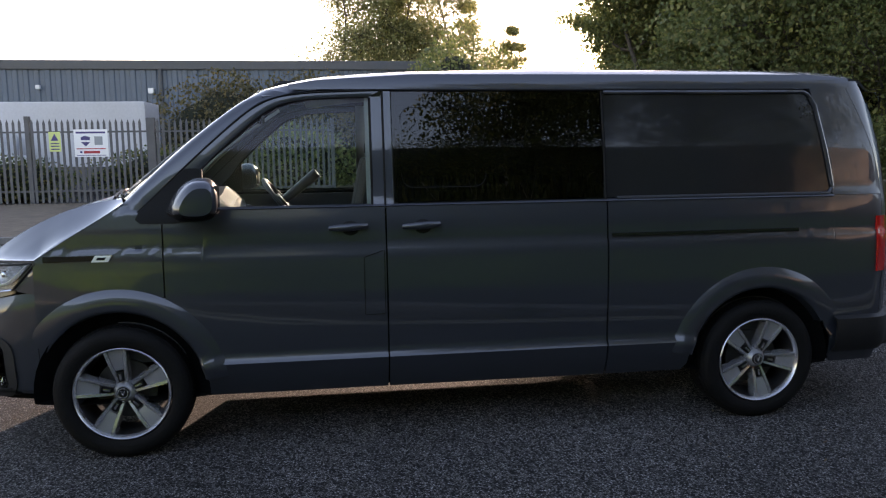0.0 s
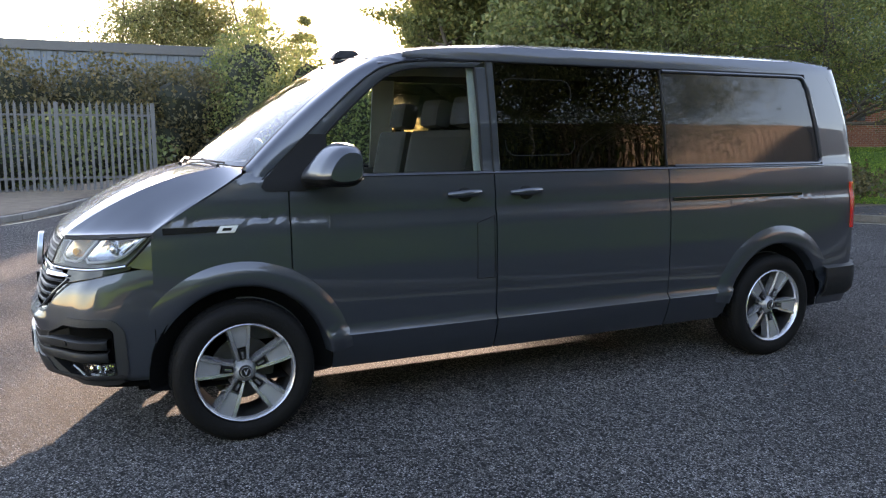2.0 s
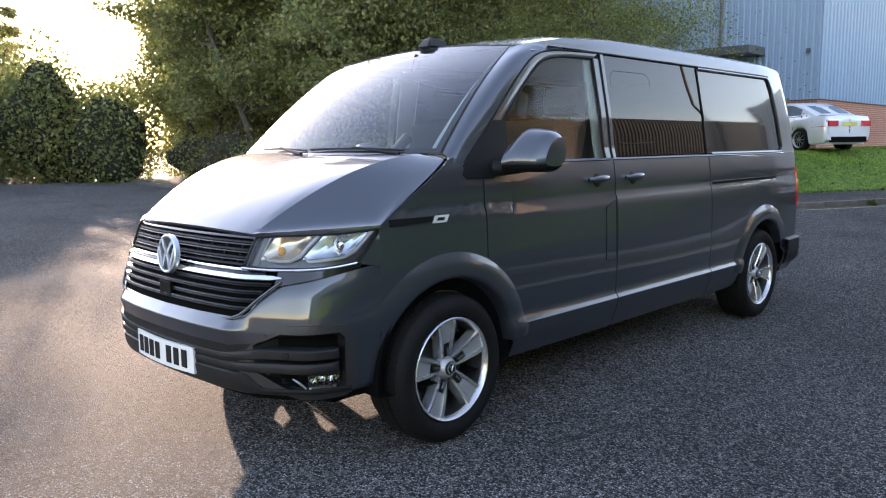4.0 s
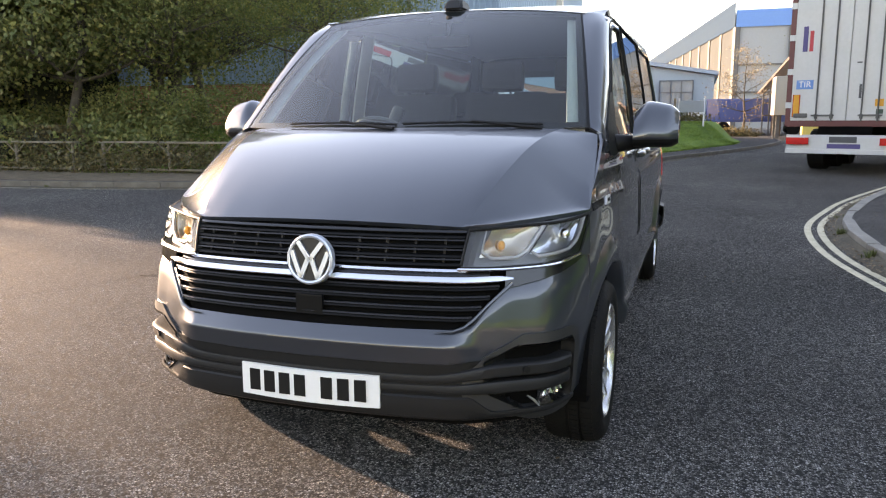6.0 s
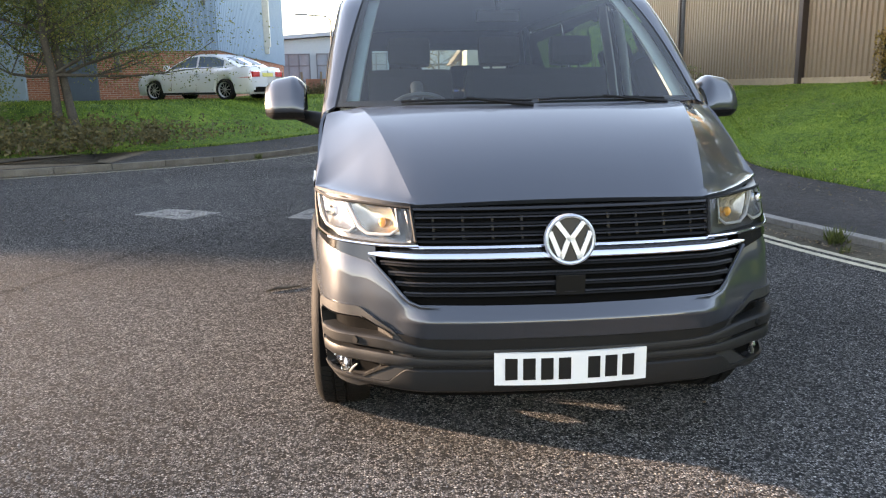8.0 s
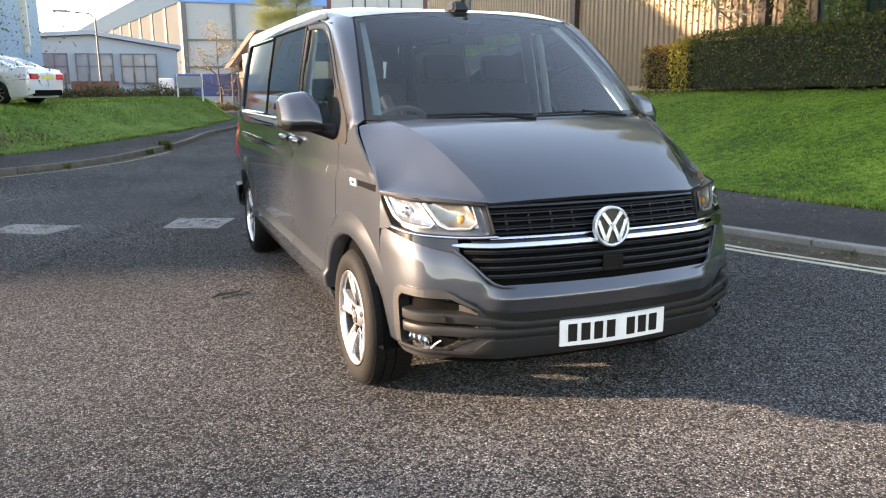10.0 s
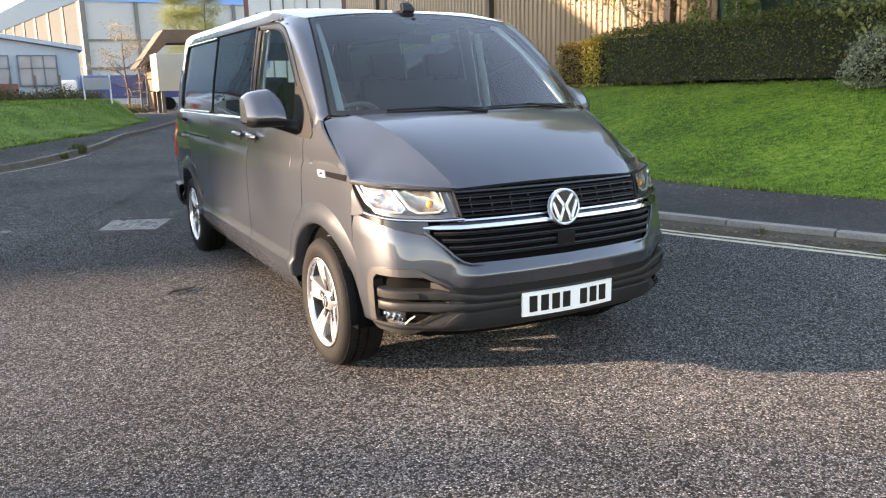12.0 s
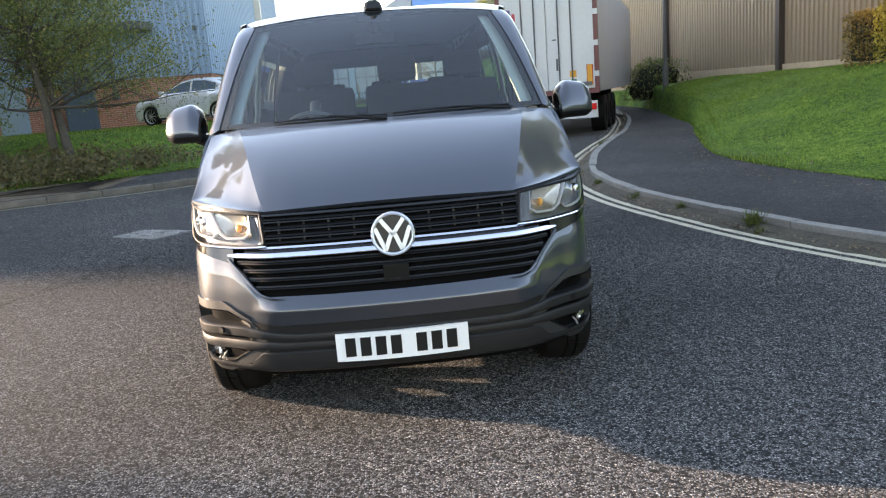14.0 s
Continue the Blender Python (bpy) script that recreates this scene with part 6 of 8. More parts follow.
for x, y, s in ((-51, 1.6, 1.2), (-52, 3.8, 1.25), (-50.5, 6.2, 1.32), (-53, 8.6, 1.3), (-50, 10.4, 1.2), (-55, 5.5, 1.3), (-56, 11.5, 1.0), (-52, 13.2, 0.82), (-56, 15.2, 0.78)):
    k += 1
    plant_tree(TALL_C, (x, y, 0), 61 * k % 360, s, "pale sunlit birch behind the blue warehouse", "birches behind the warehouse")
for x, y, z, sx, sy, sz, lf, sd in ((-31, -3.2, 0, 2.4, 2.6, 2.6, L_BROWN, 1), (-31, 0.6, 0, 2.6, 2.8, 2.7, L_BROWN, 2), (-33, 3.6, 0, 3.0, 2.6, 3.0, L_BROWN, 3), (-37, 7.3, 0, 3.0, 2.9, 4.3, L_MID, 4), (-25, -0.6, 0, 1.5, 2.2, 1.3, L_DARK, 5), (-30.5, 6.0, 0, 2.0, 1.8, 2.5, L_MID, 61), (-29.0, 8.4, 0, 1.9, 1.9, 2.75, L_DARK, 62), (-27.3, 10.4, 0, 1.9, 1.6, 2.3, L_MID, 63), (-17.6, 16.6, 0.6, 1.6, 1.3, 1.9, L_DARK, 64), (-20.6, 17.6, 0.4, 2.0, 1.6, 2.1, L_DARK, 65), (-45, 10.6, 0, 3.2, 2.4, 3.3, L_BROWN, 6), (-20.0, -3.6, 0.1, 1.2, 2.6, 0.95, L_HEDGE, 8), (-20.3, -8.8, 0.1, 1.6, 1.9, 0.72, L_HEDGE, 9)):
    shrub("bush", (x, y, z), (sx, sy, sz), 9000 if sz > 2.5 else 5200, 0.17 if x < -24 else 0.10, lf, "brown-green rounded bush behind the fence", sd)
for x, y, s, sd in ((-15.5, 11.6, 0.9, 11), (-13.6, 11.9, 0.75, 12), (-11.4, 12.4, 0.6, 13), (-18, 11.6, 1.1, 15), (-21, 11.9, 1.2, 16), (-25, 12.6, 1.2, 19)):
    shrub("bush", (x, y, 0.2), (1.25 * s, 0.9 * s, 0.8 * s), 2600, 0.10, L_DARK if sd % 2 else L_BROWN, "low dark undergrowth on the verge", sd, core=sd != 14)
for x, y, s, sd in ((-7.6, 13.9, 0.55, 17), (-6.7, 14.2, 0.42, 18), (-8.5, 13.5, 0.55, 20), (-5.7, 14.9, 0.3, 22)):
    shrub("bush", (x, y, 0.25), (0.9 * s, 0.7 * s, 0.7 * s), 900, 0.07, L_BROWN, "thin brown scrub under the birch", sd, core=False)
hedge("hedge", (10.75, 13.05), (10.75, 12.05), 0.95, 1.12, 1.22, 1.25, 3600, 0.06, L_RUST, "clipped hedge end with rusty brown autumn leaves", 29)
hedge("hedge", (10.75, 12.0), (10.75, 11.3), 0.95, 1.19, 1.24, 1.26, 3200, 0.06, L_GOLD, "clipped hedge piece with golden autumn leaves", 30)
hedge("hedge", (10.75, 11.25), (10.75, -6), 1.0, 1.27, 1.26, 1.37, 44000, 0.055, L_HEDGE, "long clipped green hedge above the lawn", 31)
shrub("bush", (10.6, 26.3, 0.5), (1.0, 1.6, 0.95), 3200, 0.09, L_DARK, "round dark bush beside the tan wall", 33)
plant_tree(SPARSE, (11.4, 11.55, 1.3), 140, 1.0, "leafy birch hanging over the hedge", "birches behind the hedge")
# this middle birch is added so that the bonnet mirrors a tree
plant_tree(SPARSE, (11.5, 8.3, 1.3), 75, 1.05, "leafy birch hanging over the hedge", "birches behind the hedge")
plant_tree(SPARSE, (11.45, 4.6, 1.3), 15, 0.88, "leafy birch hanging over the hedge", "birches behind the hedge")
shrub("bush", (-10.2, 13.6, 0.35), (1.7, 0.9, 0.95), 11000, 0.07, L_MID, "leafy bush between the trees on the bank", 93, core=False)
shrub("bush", (-12.6, 13.4, 0.35), (1.6, 0.9, 0.95), 11000, 0.075, L_DARK, "leafy bush between the trees on the bank", 94, core=False)
shrub("bush", (10.0, 3.95, 1.25), (0.55, 0.65, 0.52), 5200, 0.055, L_GREYLEAF, "rounded bush with pale grey-green leaves before the hedge", 91, lump=0.12)
shrub("bush", (11.42, 8.15, 1.7), (0.30, 0.34, 0.98), 2200, 0.07, L_FRESH, "fresh green climber above the hedge", 95, core=False)
shrub("bush", (11.42, 9.35, 1.7), (0.28, 0.34, 0.80), 1500, 0.07, L_FRESH, "fresh green climber above the hedge", 92, core=False)


def scrub(name, line, width, height, z, leaves, leaf_size, leaf_mat, label, seed):
    """A loose strip of undergrowth along a line of the plan, uneven on top."""
    rng = np.random.default_rng(seed)
    pts = np.array(resample(curve_points(line, 0.3), 200))
    i = rng.integers(0, 200, leaves)
    c = pts[i] + rng.normal(size=(leaves, 2)) * width * 0.35
    top = height * (0.65 + 0.35 * np.sin(i * 0.21 + seed) * np.sin(i * 0.083) + 0.15 * np.sin(i * 0.7))
    h = rng.uniform(0, 1, leaves) ** 0.8 * top
    v, f = leaf_cloud(rng, np.stack((c[:, 0], c[:, 1], z + h), 1), leaf_size)
    ob = new(name, array_mesh(name, v, f, leaf_mat))
    return tagged(ob, label, "undergrowth", kind="stuff")


scrub("undergrowth", [(-27, 13.4), (-20, 12.2), (-15, 11.9), (-12.2, 12.0), (-11.2, 12.2)], 1.4, 1.4, 0.15, 14000, 0.11, L_DARK, "dark brown-green undergrowth behind the barrier", 51)
scrub("undergrowth", [(-20, 11.4), (-14, 10.9), (-10.5, 11.25), (-8.2, 12.3), (-6.3, 13.6)], 0.6, 0.35, 0.12, 6000, 0.07, L_BROWN, "brown dead weeds along the verge", 52)
scrub("undergrowth", [(-12, 42.5), (-8, 42.3), (-4, 41.6), (-1, 40.5), (1.2, 39.5)], 1.2, 0.75, 0.95, 9000, 0.13, L_BROWN, "brown-green weeds and low bushes before the yard", 53)
scrub("undergrowth", [(0.8, 46.8), (2.5, 46.2), (4.2, 45.6)], 0.8, 0.7, 0.05, 2500, 0.12, L_BROWN, "brown planting at the road corner", 54)
scrub("undergrowth", [(-13, 11.4), (-10, 11.8), (-8, 12.7), (-6.6, 13.9), (-5.4, 15.0)], 3.2, 0.60, 0.30, 11000, 0.075, L_BROWN, "brown-green scrub and dead weeds under the birch", 55)
scrub("undergrowth", [(-52, 25), (-38, 20.5), (-28, 17.3), (-20, 15.4)], 2.4, 5.6, 0.1, 30000, 0.2, L_DARK, "tall dark undergrowth between the trees", 56)
scrub("undergrowth", [(-17, 14.2), (-14.5, 14.8), (-12.6, 15.6)], 1.4, 1.4, 0.6, 8000, 0.11, L_MID, "leafy undergrowth on the bank", 57)
# ---- buildings, vehicles, street things ----
M_TANSHEET = mat("tan_profiled_sheet", (0.20, 0.138, 0.088), 0.5, 0.0, var=0.06, scale=0.5, fine=8)
M_GREENSHEET = mat("dark_green_sheet", (0.014, 0.05, 0.037), 0.5, var=0.06)
M_POST = mat("dark_brown_post", (0.045, 0.03, 0.025), 0.6, var=0.1)
M_BLUESHEET = mat("pale_blue_grey_sheet", (0.20, 0.285, 0.37), 0.8, 0.0, var=0.05, scale=0.5, fine=6, spec=0.12)
M_BRICK = mat("red_brick", (0.24, 0.10, 0.068), 0.85, var=0.3, scale=3, fine=30, bump=0.4)


def brick_material(name, c1, c2, mortar):
    m = mat(name, c1, 0.9, var=0.1, bump=0.2)
    nt = m.node_tree
    b, tc, mp = nt.nodes.new("ShaderNodeTexBrick"), nt.nodes.new("ShaderNodeTexCoord"), nt.nodes.new("ShaderNodeMapping")
    mp.inputs["Rotation"].default_value = (radians(90), 0, 0)
    for key, col in (("Color1", c1), ("Color2", c2), ("Mortar", mortar)):
        b.inputs[key].default_value = (*col, 1)
    b.inputs["Scale"].default_value = 1.0
    b.inputs["Brick Width"].default_value, b.inputs["Row Height"].default_value, b.inputs["Mortar Size"].default_value = 0.225, 0.075, 0.006
    nt.links.new(tc.outputs["Object"], mp.inputs["Vector"])
    nt.links.new(mp.outputs[0], b.inputs["Vector"])
    nt.links.new(b.outputs["Color"], principled(m).inputs["Base Color"])
    return m


M_BRICKWALL = brick_material("red_brick_wall", (0.38, 0.13, 0.075), (0.28, 0.09, 0.055), (0.42, 0.36, 0.30))
M_BROWNBRICK = mat("brown_brick_cladding", (0.085, 0.052, 0.034), 0.85, var=0.25, scale=2, fine=25, bump=0.3)
M_DARKBLUE = mat("slate_blue_sheet", (0.062, 0.092, 0.125), 0.5, 0.0, var=0.08, scale=0.4, fine=8)
M_ROOFDARK = mat("dark_roof_edge", (0.06, 0.065, 0.07), 0.6, var=0.1)
# hall side colours, darkened and cooled to offset the sun on that face
M_CREAMDARK = mat("sun_darkened_cream", (0.050, 0.056, 0.058), 0.85, var=0.08, scale=0.3, fine=5, spec=0.1)
M_PILASTER = mat("sun_darkened_pilaster", (0.04, 0.034, 0.028), 0.6, var=0.1)
M_GREYCLAD = mat("pale_grey_cladding", (0.25, 0.27, 0.285), 0.6, var=0.06, scale=0.3, fine=5)
M_BRIGHTBLUE = mat("bright_blue_fascia", (0.06, 0.20, 0.48), 0.45, var=0.06)
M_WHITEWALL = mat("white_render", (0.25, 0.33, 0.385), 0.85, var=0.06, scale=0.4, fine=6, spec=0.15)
M_WINDOWDARK = mat("dark_window_glass", (0.085, 0.12, 0.155), 0.25, 0.0, var=0.2, scale=0.6, spec=0.2)
M_OFFICEGLASS = mat("pale_office_glass", (0.13, 0.185, 0.24), 0.15, 0.0, var=0.35, scale=0.5, spec=0.4)
M_STEEL = mat("galvanised_steel", (0.085, 0.086, 0.088), 0.6, 0.2, var=0.2, scale=4, fine=40)
M_WOOD = mat("weathered_timber", (0.15, 0.125, 0.09), 0.9, var=0.3, scale=5, fine=30, bump=0.4)
M_TRAILER = mat("white_trailer_panel", (0.44, 0.45, 0.46), 0.35, 0.0, var=0.06, scale=1, fine=14)
M_TRUCKRED = mat("dark_red_rail", (0.10, 0.014, 0.018), 0.4, var=0.1)
M_LORRYBOX = mat("dull_white_box_panel", (0.42, 0.43, 0.45), 0.5, var=0.08, scale=1, fine=12)
M_CARPAINT = mat("silver_white_car_paint", (0.62, 0.63, 0.645), 0.28, 0.12, var=0.02, coat=1.0)
M_SIGNWHITE = mat("white_sign_board", (0.75, 0.75, 0.74), 0.5, var=0.04)
M_SIGNYELLOW = mat("yellow_sign_board", (0.55, 0.62, 0.22), 0.5, var=0.05)
M_INK = mat("dark_sign_ink", (0.06, 0.05, 0.16), 0.6, var=0.1)
M_INKRED = mat("red_sign_ink", (0.45, 0.04, 0.05), 0.6, var=0.1)
M_YELLOWPLATE = mat("amber_marker_board", (0.60, 0.25, 0.015), 0.45, var=0.08)
M_BLUETRUCK = mat("blue_lorry_paint", (0.03, 0.07, 0.25), 0.35, var=0.1, coat=0.5)
M_PALEYELLOW = mat("pale_yellow_paint", (0.62, 0.52, 0.14), 0.6, var=0.1)


def profiled(name, a, b, z0, z1, pitch, depth, material, parent=None):
    """A ribbed metal sheet wall from a to b in the plan."""
    a, b = np.array(a, float), np.array(b, float)
    d = b - a
    length = np.linalg.norm(d)
    d /= length
    nrm = np.array((d[1], -d[0]))
    verts, faces = [], []
    s = 0.0
    prof = ((0, 0), (0.38, 0), (0.48, 1), (0.90, 1))
    while s < length:
        for f, o in prof:
            t = min(s + f * pitch, length)
            p = a + d * t + nrm * o * depth
            verts += [(p[0], p[1], z0), (p[0], p[1], z1)]
        s += pitch
    for i in range(len(verts) // 2 - 1):
        faces.append((2 * i, 2 * i + 2, 2 * i + 3, 2 * i + 1))
    return mesh_object(name, verts, faces, material, parent)


# tan warehouse behind the hedge
tan = thing("warehouse", "tan ribbed metal warehouse wall with dark posts", "building")
for y0, y1, m in ((10.8, 46.0, M_TANSHEET), (9.3, 10.7, M_TANSHEET), (-16, 9.25, M_GREENSHEET)):
    profiled("wall_sheet", (12.05, y1), (12.05, y0), 1.42 if y1 < 20 else 0.9, 5.6, 0.235, 0.045, m, tan)
bm = bmesh.new()
box(bm, (12.1, -16, 0.2), (24, 46, 5.55))
part("wall", bm, M_ROOFDARK, tan)
bm = bmesh.new()
box(bm, (11.95, 9.8, 0.8), (12.3, 46, 1.43), 0.01)
part("plinth", bm, mat("pale_concrete_plinth", (0.36, 0.26, 0.17), 0.85, var=0.2, fine=30, bump=0.3), tan, "pale concrete plinth")
for y in (28.3, 19.0, 10.74):
    bm = bmesh.new()
    box(bm, (11.84, y - 0.11, 0.9), (12.06, y + 0.11, 5.6), 0.01)
    part("post", bm, M_POST, tan, "dark brown steel post")

# grey-blue unit with brick base
unit = thing("factory_unit", "pale blue-grey sheet unit on a red brick base", "building")
profiled("wall_sheet", (-44, 25.5), (-6.1, 25.5), 2.75, 9.0, 0.22, 0.03, M_BLUESHEET, unit)
profiled("wall_sheet", (-6.1, 25.5), (-6.1, 46.0), 2.75, 9.0, 0.36, 0.05, M_BLUESHEET, unit)
bm = bmesh.new()
box(bm, (-44, 25.55, 0.6), (-6.15, 46, 9.0))
part("wall", bm, M_BRICKWALL, unit, "red brick base")
bm = bmesh.new()
box(bm, (-44.1, 25.35, 8.95), (-5.9, 46.1, 9.25), 0.03)
part("roof_edge", bm, M_ROOFDARK, unit)
for x in (-9.6, -15.0):
    bm = bmesh.new()
    tube(bm, (x, 25.36, 2.2), (x, 25.36, 8.9), 0.07, 0.07, 10)
    box(bm, (x - 0.10, 25.26, 2.05), (x + 0.10, 25.48, 2.35), 0.02)
    part("drain_pipe", bm, M_STEEL, unit, "grey drain pipe")
bm = bmesh.new()
box(bm, (-6.06, 37.12, 3.45), (-5.76, 37.5, 8.95), 0.02)
box(bm, (-6.06, 37.18, 3.1), (-5.84, 37.44, 3.5), 0.04)
part("duct", bm, mat("pale_grey_duct_metal", (0.48, 0.47, 0.44), 0.7, var=0.15, spec=0.2), unit, "pale grey square duct")
bm = bmesh.new()
box(bm, (-10.4, 24.1, 4.35), (-8.0, 25.5, 4.62), 0.02)
part("canopy", bm, M_ROOFDARK, unit, "dark flat canopy")
for x, w, m, lb in ((-13.3, 1.0, M_WHITEWALL, "white door"), (-10.9, 1.1, M_DARKBLUE, "slate blue door")):
    bm = bmesh.new()
    box(bm, (x - w / 2, 25.34, 0.95), (x + w / 2, 25.48, 2.95), 0.02)
    part("door", bm, m, unit, lb)
for x in (-6.5, -8.2):
    bm = bmesh.new()
    box(bm, (x - 0.06, 25.30, 4.3), (x + 0.06, 25.47, 4.45), 0.02)
    part("wall_lamp", bm, M_ROOFDARK, unit, "small dark wall lamp")

# silver-white saloon on the bank
car = thing("car", "silver-white saloon car parked on the bank", "car", at=(-6.03, 22.7, 1.05), turn=-29)
CARX = [-2.30, -2.22, -2.0, -1.5, -0.9, -0.2, 0.6, 1.2, 1.75, 2.15, 2.33, 2.38]
LOW = [0.30, 0.22, 0.20, 0.20, 0.20, 0.20, 0.20, 0.20, 0.20, 0.22, 0.26, 0.30]
BELT = [0.62, 0.72, 0.80, 0.88, 0.93, 0.95, 0.97, 0.98, 0.99, 0.985, 0.965, 0.90]
HALF = [0.60, 0.74, 0.84, 0.89, 0.90, 0.905, 0.905, 0.90, 0.885, 0.85, 0.81, 0.76]


def car_body(bm):
    rows = []
    xs = np.linspace(-2.30, 2.38, 80)
    for x in xs:
        lo, be, ha = np.interp(x, CARX, LOW), np.interp(x, CARX, BELT), np.interp(x, CARX, HALF)
        for c in (-1.42, 1.42):
            if abs(x - c) < 0.36:
                lo = max(lo, 0.31 + math.sqrt(0.36 ** 2 - (x - c) ** 2))
        half = [(ha * 0.93, lo), (ha * 0.99, lo + (be - lo) * 0.25), (ha, lo + (be - lo) * 0.55), (ha * 0.985, lo + (be - lo) * 0.72), (ha * 0.975, lo + (be - lo) * 0.80), (ha * 0.90, be), (ha * 0.45, be + 0.03), (0, be + 0.035)]
        rows.append([Vector((x, -w, z)) for w, z in half] + [Vector((x, w, z)) for w, z in half[-2::-1]])
    rows.append([Vector((2.405, p.y * 0.90, 0.30 + (p.z - 0.30) * 0.94)) for p in rows[-1]])
    rows.append([Vector((2.415, p.y * 0.02, p.z)) for p in rows[-1]])
    rows.insert(0, [Vector((-2.33, p.y * 0.02, p.z)) for p in rows[0]])
    sheet(bm, rows)


bm = bmesh.new()
car_body(bm)
box(bm, (-2.2, -0.7, 0.18), (2.25, 0.7, 0.5))
body = part("body", bm, M_CARPAINT, car, smooth=True)
CABX, CABZ = [-1.05, -0.15, 0.35, 0.95, 1.35, 1.95], [0.95, 1.36, 1.43, 1.40, 1.28, 1.02]
bm = bmesh.new()
rows = []
for x in np.linspace(-1.05, 1.95, 40):
    z = np.interp(x, CABX, CABZ)
    f = (z - 0.93) / 0.5
    w0, w1 = 0.80 - 0.05 * max(0, abs(x - 0.4) - 1.0), 0.62
    w = w0 + (w1 - w0) * f
    rows.append([Vector((x, s * q, h)) for s, q, h in ((-1, w0, 0.92), (-1, w, z - 0.04), (-1, w * 0.85, z), (-1, 0.001, z + 0.015), (1, w * 0.85, z), (1, w, z - 0.04), (1, w0, 0.92))])
sheet(bm, rows)
part("cabin", bm, M_CARPAINT, car, smooth=True)
for s in (1, -1):
    for x0, x1 in ((-0.72, 0.30), (0.38, 1.36)):
        bm = bmesh.new()
        rws = []
        for x in np.linspace(x0, x1, 12):
            z = np.interp(x, CABX, CABZ) - 0.075
            f = (z - 0.93) / 0.5
            z = max(z, 0.99)
            rws.append([Vector((x, s * (0.815 - 0.19 * (h - 0.93) / 0.5), h)) for h in (0.985, (0.985 + z) / 2, z)])
        sheet(bm, rws)
        part("side_window", bm, M_WINDOWDARK, car, "dark side window")
bm = bmesh.new()
sheet(bm, [[Vector((x, y * (1 - 0.12 * (x - 1.3)), np.interp(x, CABX, CABZ) + 0.012)) for y in np.linspace(-0.54, 0.54, 6)] for x in np.linspace(1.28, 1.86, 5)])
part("rear_window", bm, M_WINDOWDARK, car, "dark rear window")
for s in (1, -1):
    bm = bmesh.new()
    sheet(bm, [[Vector((x, s * (np.interp(x, CARX, HALF) * (0.992 - 0.05 * k) + 0.006), 0.665 + 0.03 * (x - 1.9) + (0.10 + 0.10 * (x - 1.9) / 0.45) * k)) for k in (0, 0.5, 1)] for x in np.linspace(1.90, 2.36, 10)], 0.01)
    box(bm, (2.36, min(s * 0.40, s * 0.745), 0.69), (2.425, max(s * 0.40, s * 0.745), 0.855), 0.02)
    part("tail_lamp", bm, M_RED, car, "red tail lamp")
    bm = bmesh.new()
    for x in (-0.66, 0.34, 1.16):
        sweep(bm, [(x + 0.06 * q * q, s * (0.908 - 0.03 * q), 0.30 + 0.62 * q) for q in np.linspace(0, 1, 8)], 0.006, 5)
    part("door_seam", bm, M_SEAL, car, "dark door seams")
    for x in (0.16, 1.0):
        bm = bmesh.new()
        box(bm, (x - 0.10, min(s * 0.885, s * 0.925), 0.80), (x + 0.10, max(s * 0.885, s * 0.925), 0.83), 0.01)
        part("door_handle", bm, M_CARPAINT, car)
    bm = bmesh.new()
    box(bm, (-1.02, min(s * 0.80, s * 0.915), 0.185), (1.02, max(s * 0.80, s * 0.915), 0.255), 0.02)
    part("sill", bm, M_GREYPLASTIC, car, "dark lower sill")
    bm = bmesh.new()
    sweep(bm, [(-0.80, s * 0.83, 0.975), (-0.1, s * 0.83, 0.99), (0.9, s * 0.825, 1.0), (1.42, s * 0.80, 1.01)], 0.010, 6)
    part("window_trim", bm, M_CHROME, car, "bright trim under the windows")
    bm = bmesh.new()
    box(bm, (-0.78, min(s * 0.92, s * 1.06), 0.97), (-0.62, max(s * 0.92, s * 1.06), 1.09), 0.035)
    box(bm, (-0.74, min(s * 0.80, s * 0.95), 0.98), (-0.68, max(s * 0.80, s * 0.95), 1.01))
    part("door_mirror", bm, M_CARPAINT, car)
    for x in (-1.42, 1.42):
        bm = bmesh.new()
        m = Matrix.Translation((x, s * 0.875, 0.325)) @ Matrix.Rotation(-s * math.pi / 2, 4, "X")
        revolve(bm, [(0.20, -0.20), (0.235, 0.0), (0.28, 0.02), (0.325, -0.01), (0.325, -0.2)], m, 32)
        wh = part("wheel", bm, M_TYRE, car, "black tyre")
        bm = bmesh.new()
        revolve(bm, [(0.235, 0.005), (0.222, -0.01), (0.21, -0.05)], m, 32)
        for q in range(10):
            r = m @ Matrix.Rotation(q * math.pi / 5, 4, "Z")
            sheet(bm, [[r @ Vector((rad, -0.012, -0.015)), r @ Vector((rad, 0.012, -0.015))] for rad in (0.03, 0.225)])
        revolve(bm, [(0.0, -0.008), (0.045, -0.01), (0.05, -0.03)], m, 16)
        part("rim", bm, M_ALLOYGREY, wh, "grey multi-spoke rim")
        bm = bmesh.new()
        revolve(bm, [(0.02, -0.06), (0.22, -0.06)], m, 24)
        part("hub_back", bm, M_UNDER, wh)
bm = bmesh.new()
box(bm, (2.32, -0.62, 0.24), (2.43, 0.62, 0.40), 0.03)
part("rear_valance", bm, M_UNDER, car, "dark rear valance")
bm = bmesh.new()
box(bm, (2.41, -0.26, 0.70), (2.428, 0.26, 0.81), 0.005)
part("number_plate", bm, M_PALEYELLOW, car, "plain yellow number plate")

